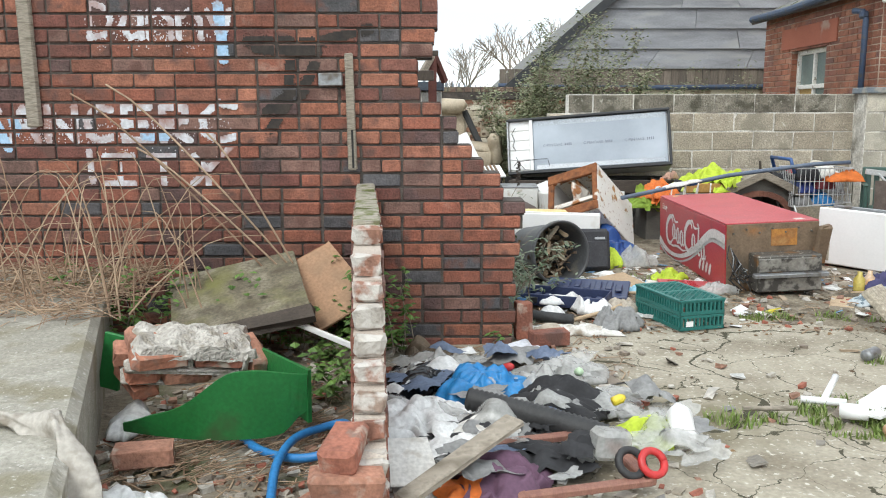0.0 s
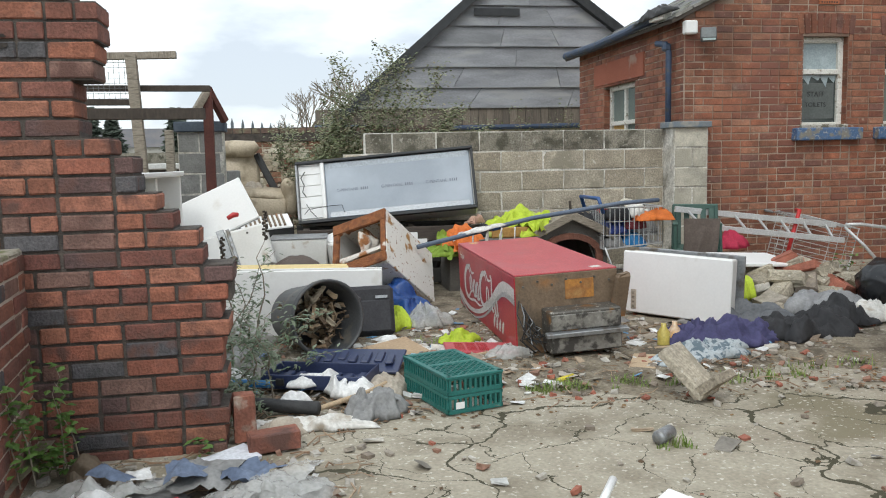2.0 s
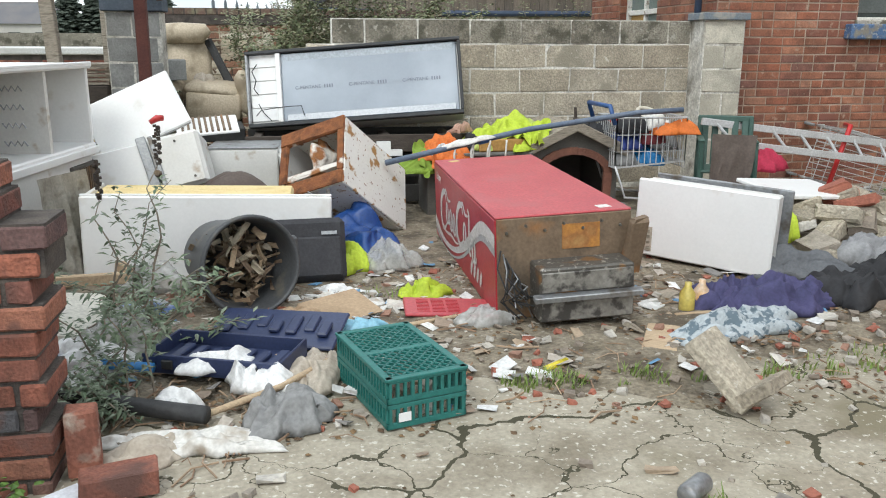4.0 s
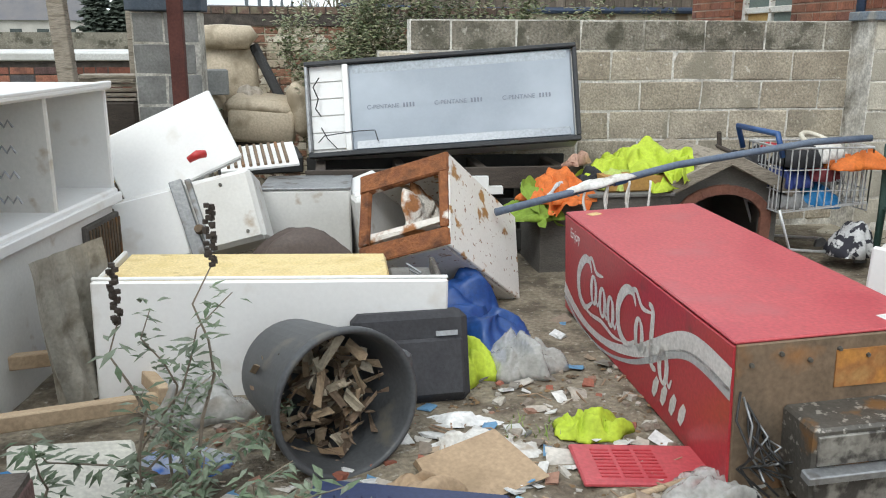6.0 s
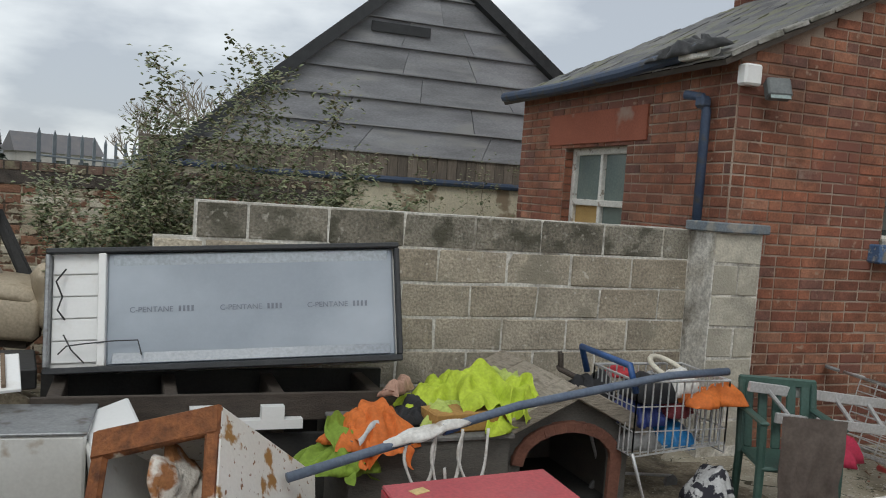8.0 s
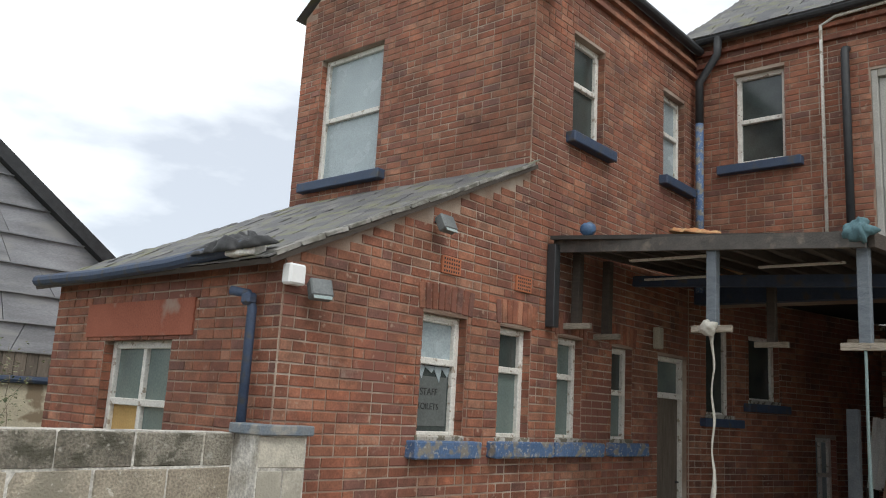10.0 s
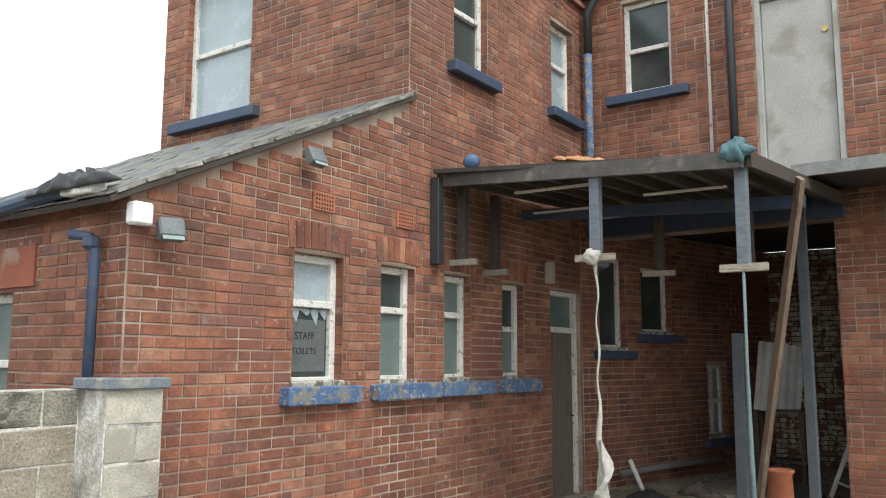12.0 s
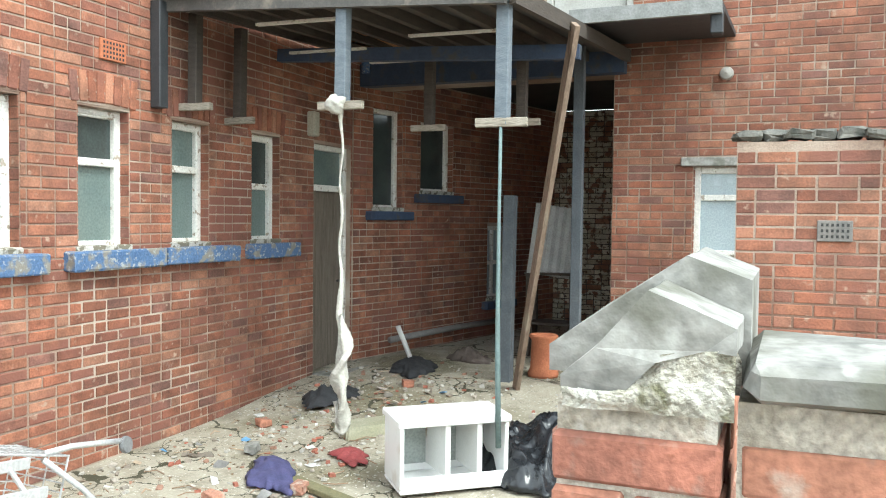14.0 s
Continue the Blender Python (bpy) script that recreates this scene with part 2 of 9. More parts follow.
        wl.inputs["Roughness"].default_value = .7
        L.new(pos.outputs["Position"], wl.inputs["Vector"])
        lime = ramp(wl.outputs[0], [(.62, (0, 0, 0, 1)), (.76, (.5, .5, .5, 1))])
        col = mix("MIX", lime.outputs[0], col, rgb((.45, .36, .29)))
    rough_src = None
    for st, at, sc in ((stain, stain_at, stain_scale), (second, second_at, second_scale)):
        if st:
            sn = noise_at(sc, 6)
            mk = ramp(sn.outputs[0], [(at - stain_soft / 2, (0, 0, 0, 1)), (at + stain_soft / 2, (1, 1, 1, 1))])
            col = mix("MIX", mk.outputs[0], col, rgb(st))
            rough_src = mk
    L.new(col, bsdf.inputs["Base Color"])
    bsdf.inputs["Metallic"].default_value = metal
    rr = N.new("ShaderNodeMapRange")
    rr.inputs["To Min"].default_value, rr.inputs["To Max"].default_value = max(0.04, rough - 0.12), min(1.0, rough + 0.12)
    L.new(big.outputs[0], rr.inputs[0])
    L.new(rr.outputs[0], bsdf.inputs["Roughness"])
    bsdf.inputs["Specular IOR Level"].default_value = spec
    if sheen:
        bsdf.inputs["Sheen Weight"].default_value = sheen
    if crease:
        cn_ = noise_at(crease, 3)
        cn_.noise_type = "RIDGED_MULTIFRACTAL"
        cn_.inputs["Roughness"].default_value = .45
        cb = N.new("ShaderNodeBump")
        cb.inputs["Strength"].default_value, cb.inputs["Distance"].default_value = .75, .03
        L.new(cn_.outputs[0], cb.inputs["Height"])
        L.new(cb.outputs[0], bsdf.inputs["Normal"])
    elif bump:
        bsum = N.new("ShaderNodeMath")
        L.new(big.outputs[0], bsum.inputs[0])
        L.new(grain.outputs[0], bsum.inputs[1])
        bp = N.new("ShaderNodeBump")
        bp.inputs["Strength"].default_value, bp.inputs["Distance"].default_value = bump, bump_d
        L.new(bsum.outputs[0], bp.inputs["Height"])
        L.new(bp.outputs[0], bsdf.inputs["Normal"])
    return mt


BRICK_OLD = surf("old_red_brick", [(.26, .10, .068), (.32, .128, .082), (.225, .092, .068), (.36, .148, .093), (.29, .104, .064), (.10, .092, .095), (.19, .072, .055), (.215, .12, .095), (.30, .115, .07), (.245, .088, .056), (.13, .075, .068), (.28, .10, .064), (.19, .075, .056), (.27, .108, .07)],
                 0.88, 14, 0.6, pieces=True, stain=(.12, .062, .05), stain_at=.6, stain_scale=7, fine=90, grit=.24, weather=.32)
BRICK_BLD = surf("facade_brick", [(.275, .108, .062), (.315, .13, .075), (.245, .094, .056), (.34, .15, .09), (.285, .112, .065), (.22, .09, .06), (.305, .112, .063), (.265, .095, .054), (.35, .162, .10), (.27, .098, .056), (.225, .084, .053), (.315, .124, .072), (.21, .095, .07), (.295, .12, .07)],
                 0.85, 9, 0.4, pieces=True, stain=(.20, .08, .056), stain_at=.6, stain_scale=1.3, fine=70, grit=.2, weather=.36, second=(.38, .27, .20), second_at=.70, second_scale=14)
BRICK_BARE = surf("broken_brick_end", [(.38, .34, .29), (.31, .23, .18), (.27, .13, .09), (.42, .385, .34), (.32, .17, .12)], 0.95, 16, 0.8, pieces=True, stain=(.52, .49, .45), stain_at=.48, stain_scale=12)
BRICK_WORN = surf("worn_pale_brick", [(.40, .17, .105), (.36, .145, .09), (.43, .205, .135), (.34, .13, .085), (.38, .185, .125)], 0.92, 7, 0.5, pieces=True, stain=(.46, .39, .32), stain_at=.645, stain_scale=11, stain_soft=.14, grit=.24, weather=.25, second=(.22, .15, .12), second_at=.66, second_scale=13)
MORTAR = surf("dark_mortar", [(.045, .038, .034), (.11, .092, .078)], 0.95, 12, 0.6, fine=120)
MORTAR_PALE = surf("pale_mortar", [(.56, .50, .43), (.36, .29, .24)], 0.95, 3, 0.6, fine=120)
MORTAR_WORN = surf("crumbling_lime_mortar", [(.30, .26, .20), (.44, .39, .32), (.36, .31, .25)], 0.95, 14, 0.9, fine=80, grit=.3, stain=(.54, .50, .44), stain_at=.6, stain_scale=12)
MORTAR_FACADE = surf("facade_mortar", [(.20, .125, .09), (.26, .18, .135), (.32, .24, .185), (.37, .295, .235)], 0.95, 1.0, 0.5, fine=90, stain=(.46, .39, .32), stain_at=.62, stain_scale=2.0, stain_soft=.25)
BLOCK = surf("concrete_block", [(.345, .302, .232), (.40, .352, .275), (.315, .272, .208), (.37, .328, .258)], 0.95, 4, 0.9, pieces=True, fine=60, grit=.3, stain=(.27, .245, .19), stain_at=.59, stain_scale=3, second=(.54, .50, .43), second_at=.68, second_scale=26, stain_soft=.09, bump_d=.01)
BLOCK_DARK = surf("weathered_concrete_block", [(.215, .198, .158), (.26, .238, .192), (.18, .162, .128)], 0.95, 5, 1.0, pieces=True, fine=60, grit=.38, stain=(.085, .08, .058), stain_at=.56, stain_scale=6, second=(.36, .34, .29), second_at=.66, second_scale=22, bump_d=.012)
MORTAR_GREY = surf("grey_mortar", [(.22, .20, .165), (.62, .60, .55), (.40, .37, .31)], 0.95, 3.5, 0.6, fine=50, grit=.3)
WHITEWASH = surf("whitewashed_brick", [(.58, .52, .40), (.50, .44, .33), (.62, .57, .46), (.44, .37, .27), (.55, .49, .38), (.30, .16, .10)], 0.9, 6, 0.8, pieces=True, stain=(.22, .11, .07), stain_at=.555, stain_scale=5, stain_soft=.04, second=(.13, .085, .055), second_at=.6, second_scale=17)
SLATE = surf("roof_slate", [(.13, .13, .13), (.17, .165, .155), (.10, .10, .105)], 0.7, 6, 0.4, pieces=True, stain=(.16, .16, .10), stain_at=.58, stain_scale=4)
CLAD = surf("grey_cladding", [(.26, .265, .285), (.30, .305, .325), (.24, .245, .26)], 0.65, 3, 0.2, pieces=True, stain=(.33, .33, .33), stain_at=.6, stain_scale=2, stretch=(.4, 1, 2))
CLAD_WOOD = surf("grey_brown_boards", [(.17, .14, .11), (.13, .11, .09), (.21, .175, .14)], 0.85, 8, 0.5, pieces=True, stretch=(6, 6, .7))
BLACK_TRIM = surf("black_painted_timber", [(.022, .024, .027), (.04, .042, .045)], 0.6, 10, 0.3)
BLUE_PAINT = surf("flaking_blue_paint", [(.065, .12, .235), (.09, .155, .28)], 0.75, 9, 0.5, stain=(.22, .20, .165), stain_at=.55, stain_scale=9, stain_soft=.1, second=(.33, .34, .33), second_at=.62, second_scale=30, grit=.22)
BLUE_DULL = surf("dull_blue_paint", [(.035, .055, .10), (.05, .075, .13)], 0.6, 8, 0.3, stain=(.07, .07, .07), stain_at=.6, stain_scale=8)
WHITE_WOOD = surf("flaking_white_paint", [(.72, .70, .65), (.62, .60, .55)], 0.6, 9, 0.35, stain=(.33, .28, .22), stain_at=.63, stain_scale=16, stain_soft=.05)
SKY_GLASS = surf("dull_glass", [(.035, .045, .045), (.06, .075, .07)], 0.08, 3, 0.02, spec=.7)
# near-black that stands in for shade in rooms, holes, slots and recesses
UNLIT_BLACK = surf("unlit_interior_black", [(.02, .02, .02), (.04, .038, .035)], 0.95, 4, 0.2)
STONE = surf("weathered_stone", [(.15, .145, .13), (.23, .22, .20), (.28, .27, .245), (.19, .18, .16)], 0.95, 6, 0.45, fine=38, stain=(.36, .35, .32), stain_at=.62, stain_scale=11, bump_d=.01, grit=.22, second=(.13, .125, .10), second_at=.57, second_scale=5)
TERRACOTTA = surf("terracotta", [(.42, .15, .07), (.36, .12, .06)], 0.9, 9, 0.3)
RENDER_RED = surf("red_painted_render", [(.33, .105, .06), (.27, .085, .05)], 0.9, 3, 0.3, stain=(.36, .25, .2), stain_at=.62, stain_scale=3)
DOOR_PAINT = surf("faded_grey_door", [(.36, .35, .32), (.42, .41, .38)], 0.7, 3, 0.2, stain=(.28, .26, .22), stain_at=.6)
DOOR_OLD = surf("rotten_door", [(.12, .095, .07), (.18, .15, .12)], 0.85, 6, 0.5, stretch=(5, 5, .6))
WOOD_GREY = surf("weathered_timber", [(.24, .205, .16), (.33, .29, .235), (.17, .145, .11)], 0.9, 10, 0.6, stretch=(1, 1, 6), fine=40)
WOOD_DARK = surf("dark_timber", [(.045, .035, .028), (.075, .06, .048)], 0.85, 8, 0.5, stretch=(1, 1, 5))
WOOD_RED = surf("red_brown_timber", [(.085, .028, .022), (.12, .042, .032)], 0.8, 8, 0.4)
RUBBER = surf("black_rubber", [(.02, .02, .021), (.04, .04, .04)], 0.6, 12, 0.2)


# concrete yard: pale aggregate, moss and dirt, a net of cracks
def yard_concrete():
    mt = surf("cracked_concrete", [(.285, .25, .19), (.36, .325, .255), (.22, .19, .14)], 0.92, 2.2, 0.55, fine=55, stain=(.20, .175, .115), stain_at=.58, stain_scale=.9, second=(.56, .53, .46), second_at=.64, second_scale=38, stain_soft=.08)
    N, L = mt.node_tree.nodes, mt.node_tree.links
    bsdf = N["Principled BSDF"]
    old = bsdf.inputs["Base Color"].links[0].from_socket
    tc = N.new("ShaderNodeTexCoord")
    wob = N.new("ShaderNodeTexNoise")
    wob.inputs["Scale"].default_value, wob.inputs["Detail"].default_value = 2.0, 6
    L.new(tc.outputs["Object"], wob.inputs["Vector"])
    sc = N.new("ShaderNodeVectorMath")
    sc.operation = "SCALE"
    sc.inputs["Scale"].default_value = 0.75
    L.new(wob.outputs["Color"], sc.inputs[0])
    ad = N.new("ShaderNodeVectorMath")
    L.new(tc.outputs["Object"], ad.inputs[0])
    L.new(sc.outputs[0], ad.inputs[1])
    crack = None
    for scale_v, width in ((0.95, .011), (2.1, .006)):
        vo = N.new("ShaderNodeTexVoronoi")
        vo.feature = "DISTANCE_TO_EDGE"
        vo.inputs["Scale"].default_value = scale_v
        L.new(ad.outputs[0], vo.inputs["Vector"])
        gate = N.new("ShaderNodeTexNoise")
        gate.inputs["Scale"].default_value = 0.9 * scale_v + .3
        L.new(tc.outputs["Object"], gate.inputs["Vector"])
        gm = N.new("ShaderNodeMapRange")
        gm.inputs[1].default_value, gm.inputs[2].default_value = .40, .62
        gm.inputs[3].default_value, gm.inputs[4].default_value = 0.001, width * 1.7
        L.new(gate.outputs[0], gm.inputs[0])
        lt = N.new("ShaderNodeMath")
        lt.operation = "LESS_THAN"
        L.new(vo.outputs["Distance"], lt.inputs[0])
        L.new(gm.outputs[0], lt.inputs[1])
        if crack is None:
            crack = lt.outputs[0]
        else:
            mx = N.new("ShaderNodeMath")
            mx.operation = "MAXIMUM"
            L.new(crack, mx.inputs[0])
            L.new(lt.outputs[0], mx.inputs[1])
            crack = mx.outputs[0]
    mixc = N.new("ShaderNodeMix")
    mixc.data_type = "RGBA"
    L.new(crack, mixc.inputs[0])
    L.new(old, mixc.inputs[6])
    mixc.inputs[7].default_value = (.055, .05, .028, 1)
    L.new(mixc.outputs[2], bsdf.inputs["Base Color"])
    return mt


CONCRETE = yard_concrete()
SOIL = surf("litter_soil", [(.18, .15, .105), (.24, .205, .15), (.115, .09, .064)], 0.95, 5, 0.9, fine=45, stain=(.10, .08, .055), stain_at=.58, stain_scale=6, bump_d=.02, grit=.3, second=(.45,.42,.36), second_at=.68, second_scale=34)
EARTH = surf("rough_ground", [(.13, .12, .075), (.10, .11, .055), (.17, .15, .105)], 0.95, 1.2, 0.6, fine=20)
RUBBLE = surf("rubble", [(.34, .30, .25), (.42, .39, .34), (.30, .17, .12), (.24, .20, .16), (.48, .45, .40), (.33, .12, .08)], 0.95, 12, 0.7, pieces=True, fine=70)
LEDGE = surf("rough_cast_concrete", [(.34, .32, .27), (.28, .265, .22), (.40, .38, .33)], 0.95, 3, 0.8, fine=48, stain=(.22, .20, .14), stain_at=.58, stain_scale=4, second=(.5, .48, .44), second_at=.66, second_scale=60)


# ---- large structure ----
def uneven_sheet(name, x0, x1, y0, y1, step, z, amp, material, label, freq=1.0, hole=None, kind="structure", cat="ground"):
    nx, ny = max(1, int((x1 - x0) / step)), max(1, int((y1 - y0) / step))
    bd = Builder()
    for i in range(nx + 1):
        for j in range(ny + 1):
            x, y = x0 + (x1 - x0) * i / nx, y0 + (y1 - y0) * j / ny
            bd.v.append((x, y, (z(x, y) if callable(z) else z) + amp * noise.noise(Vector((x * freq, y * freq, 3.3)))))
    for i in range(nx):
        for j in range(ny):
            a = i * (ny + 1) + j
            bd.f.append((a, a + ny + 1, a + ny + 2, a + 1))
    return solo(name, bd, material, label, cat, smooth=True, kind=kind)


def smooth01(a, b, x):
    t = min(1.0, max(0.0, (x - a) / (b - a)))
    return t * t * (3 - 2 * t)


def yard_z(x, y):
    return 0.16 * smooth01(8.8, 11.5, x) - 0.004


ground = Builder()
ground.add([(-1500, -1500, -.06), (1500, -1500, -.06), (1500, 1500, -.06), (-1500, 1500, -.06)], [(0, 1, 2, 3)])
solo("ground", ground, EARTH, "rough earth and grass stretching to the horizon", "ground", kind="structure")
uneven_sheet("yard_floor", -0.35, 17.0, -3.0, 14.2, 0.2, yard_z, .016, CONCRETE, "cracked pale concrete yard with moss in the joints", .9, cat="floor")
uneven_sheet("waste_floor", -5.0, -0.2, -3.0, 5.05, 0.12, lambda x, y: 0.04 + .05 * smooth01(3.4, 4.8, y), .05, surf("stony_dirt", [(.25, .22, .17), (.17, .14, .10), (.33, .30, .25)], .95, 6, .9, fine=40, stain=(.10, .10, .05), stain_at=.57, stain_scale=3, bump_d=.02), "stony dirt littered with rubble and twigs", 2.0, cat="floor")

BRICK_MESH = {}


def brick_mesh(l, h, d, b=.006):
    """Shared meshes of a few worn shapes for each brick size."""
    key = (round(l, 2), round(h, 3), round(d, 3), random.randrange(3))
    if key not in BRICK_MESH:
        BRICK_MESH[key] = Builder().box((0, 0, 0), (key[0], d, h), b=b, jit=.0022).mesh("brick")
    return BRICK_MESH[key]


def brick_courses(L, top, course, length, holes=(), headers=.3, end=None, joint=.012, start=0.0):
    """(u0, u1, z0, z1) of each brick, cut at the openings and at the ends."""
    z, k = start, 0
    while z < top - .02:
        umax = end(z) if end else L
        u = -.5 * length if k % 2 else -random.choice((0, 0, .5)) * length
        while u < umax:
            ln = length if random.random() > headers else length * .5
            a, b = max(u, 0.0), min(u + ln, umax)
            u += ln
            spans = [(a, b)]
            for h0, h1, g0, g1 in holes:
                if z + course * .6 > g0 and z + course * .4 < g1:
                    nxt = []
                    for s0, s1 in spans:
                        if s0 < h0:
                            nxt.append((s0, min(s1, h0)))
                        if s1 > h1:
                            nxt.append((max(s0, h1), s1))
                    spans = nxt
            for s0, s1 in spans:
                if s1 - s0 > .035:
                    yield s0 + joint / 2, s1 - joint / 2, z + joint / 2, z + course - joint / 2
        z += course
        k += 1


def wall_core(L, thick, holes, top, breaks=(), z0=-.1):
    """The wall's body with its openings cut through, from y = 0 back to y = thick."""
    us = sorted({0.0, L, *breaks, *[h[0] for h in holes], *[h[1] for h in holes]})
    bd = Builder()
    for a, b in zip(us, us[1:]):
        mid = (a + b) / 2
        cuts = sorted((h[2], h[3]) for h in holes if h[0] < mid < h[1])
        lo = z0
        for c0, c1 in cuts:
            if c0 > lo:
                bd.prism([(a, lo), (b, lo), (b, c0), (a, c0)], 0, thick)
            lo = c1
        bd.prism([(a, lo), (b, lo), (b, top(b - 1e-6)), (a, top(a + 1e-6))], 0, thick)
    return bd


def brick_wall(name, label, m, L, top, thick, brick, mortar, course=.083, length=.238, holes=(), breaks=(), headers=.3,
               end=None, near=None, depth=.05, proud=.007, core=True, joint=.013, start=0.0, faces=None):
    """A wall with a mortar core and real bricks; those in near (u0, u1, z0, z1) are single parts, the rest one mesh."""
    tmax = max(top(u) for u in np.linspace(0, L, 9))
    if end:
        bd, z = Builder(), start
        while z < tmax - .02:
            e = end(z) - .012
            bd.box((e / 2, thick / 2, z + course / 2), (e, thick - .002, course + .001))
            z += course
    else:
        bd = wall_core(L, thick, holes, top, breaks)
    wall = solo(name, bd, mortar, label, "wall", m=m, kind="structure")
    rest, count = Builder(), 0
    for a, b, z0, z1 in brick_courses(L, tmax, course, length, holes, headers, end, joint, start):
        mid = (a + b) / 2
        if not end and z1 > top(a) + .01 and z1 < top(b) and breaks:
            a = next((q + .004 for q in breaks if a < q < b), a)
            mid = (a + b) / 2
        if b - a < .03 or not end and z1 > min(top(a), top(b)) + .01:
            continue
        size = (b - a, depth + proud if depth < thick else thick + 2 * proud, z1 - z0)
        cy = (depth - proud) / 2 if depth < thick else thick / 2
        if faces is not None:
            faces.append((a, b, z0, z1))
        if near and near[0] < mid < near[1] and near[2] < z0 < near[3] and count < 300:
            count += 1
            dy = random.uniform(-.003, .003)
            part("brick", brick_mesh(*[size[0], size[2], size[1]]), brick, wall, m=Matrix.Translation((mid, cy + dy, (z0 + z1) / 2)))
        else:
            rest.box((mid, cy + random.uniform(-.002, .002), (z0 + z1) / 2), size, b=.004, jit=.0015)
    if rest.v:
        r = part("brickwork", rest.mesh("brickwork"), brick, wall)
        r["kind"] = "stuff"
    return wall


def opening(u, w, z, h):
    return (u, u + w, z, z + h)


def frame_at(x, y, rz):
    """A wall's frame: local x along it, local y into it."""
    return pose(x, y, 0, 0, 0, rz)


# graffiti wall, broken off in steps at its free end
def graffiti_end(z):
    for lim, x in ((.09, .55), (.18, .57), (.26, .53), (.34, .57), (.43, .55), (.5, .56), (.6, .59), (.7, .56), (.8, .61), (.9, .62), (.98, .49), (1.06, .47), (1.14, .37), (1.23, .30), (1.31, .22), (1.39, .21), (1.47, .12), (1.56, .0), (1.72, -.02), (1.80, .07), (1.89, .08), (1.99, .10)):
        if z < lim - .03:
            return x + 5.0
    return 4.98


GRAFFITI_BRICKS = []
graffiti_wall = brick_wall("wall_graffiti", "broken red brick wall with white sprayed graffiti and a stepped ruined end", frame_at(-5, 5.03, 0), 5.62, lambda u: 2.66, .225,
                           BRICK_OLD, MORTAR, .0832, .238, headers=.34, end=graffiti_end, near=(2.9, 6, -.1, 2.2), depth=.3, proud=.009, start=-.041, faces=GRAFFITI_BRICKS)


def low_end(z):
    for lim, u in ((.12, 2.62), (.2, 2.5), (.29, 2.45), (.37, 2.32), (.46, 2.28), (.55, 2.22), (.63, 2.17), (.72, 2.1), (.8, 2.02), (.88, 1.95)):
        if z < lim - .03:
            return u
    return 1.73


low_wall = brick_wall("wall_low", "low half-brick wall of worn red bricks with a toothed broken end", pose(-.385, 5.02, 0, 0, 0, -85), 3.1, lambda u: .95, .105,
                      BRICK_OLD, MORTAR_PALE, .08, .235, headers=.1, end=low_end, near=(0, 4, 0, 2), depth=.2)
# whitened broken ends of the low wall's courses
zz = 0.0
while zz < .94:
    e = low_end(zz)
    solo("brick_bat", Builder().box((0, 0, 0), (.09, .108, .074), b=.012, jit=.008), BRICK_BARE, "mortar-crusted broken brick end in a low wall", "brick",
         m=pose(-.385, 5.02, 0, 0, 0, -85) @ pose(e - .045 + .012, .0525, zz + .04 + .004, random.uniform(-3, 3), 0, random.uniform(-5, 5)), group="broken ends of the low wall")
    zz += .08
low_cap = Builder()
for i in range(8):
    low_cap.box((.11 + i * .215, .052, .968), (.205, .104, .02), b=.006, jit=.006)
part("mortar_crust", low_cap, surf("mossy_mortar", [(.34, .31, .26), (.26, .24, .18)], .95, 20, .8, stain=(.14, .15, .06), stain_at=.56, stain_scale=14), low_wall, "pale mossy mortar")


# block walls
def block_wall(name, label, m, L, rows, thick, z0=.045, start=lambda k: 0.0, dark_top=1, mat=BLOCK, bl=.45, bh=.225, phase=0.0):
    core = Builder()
    wall = None
    pieces = []
    for k in range(rows):
        s = start(k)
        z = z0 + k * bh
        core.box(((s + L) / 2, thick / 2, z + bh / 2), (L - s, thick - .012, bh))
        u = phase + (bl / 2 if k % 2 else 0) - 3 * bl
        while u < L - .02:
            a, b = max(u, s), min(u + bl, L)
            if b - a > .05:
                pieces.append((a + .006, b - .006, z + .006, z + bh - .006, k >= rows - dark_top))
            u += bl
    core.box(((start(0) + L) / 2, thick / 2, z0 / 2 - .05), (L - start(0), thick - .012, z0 + .1))
    wall = solo(name, core, MORTAR_GREY, label, "wall", m=m, kind="structure")
    for a, b, z, z1, dark in pieces:
        part("block", Builder().box(((a + b) / 2, thick / 2 + random.uniform(-.003, .003), (z + z1) / 2), (b - a, thick, z1 - z), b=.008, jit=.0045), BLOCK_DARK if dark else mat, wall)
    return wall


block_wall("wall_block", "grey concrete block wall with a dark weathered top course", frame_at(1.05, 10.28, 0), 4.11, 7, .21, start=lambda k: (.0, .1, .0, .12, .2, .39, .62)[k], bl=.492, phase=.431)
block_wall("pier_block", "pale concrete block pier at the wall's end", frame_at(5.16, 10.0, 0), .41, 7, .3, dark_top=0, mat=surf("pale_concrete_block", [(.46, .43, .355), (.51, .475, .395), (.43, .40, .33)], .95, 5, .7, pieces=True, fine=60, grit=.14, stain=(.37, .345, .28), stain_at=.6, stain_scale=4))
solo("pier_cap", Builder().box((5.365, 10.14, 1.655), (.47, .36, .07), b=.008), surf("blue_grey_cap", [(.13, .17, .22), (.20, .21, .21)], .85, 9, .5, stain=(.3, .29, .26), stain_at=.55, stain_scale=8), "concrete capping stone with worn blue paint", "capping stone", kind="structure")
block_wall("pier_far", "narrow grey block pier beside the timber frame", frame_at(-.34, 10.6, 0), .48, 8, .3, z0=-.13, dark_top=0, mat=surf("grey_block", [(.26, .26, .25), (.30, .30, .29)], .95, 6, .5, pieces=True))
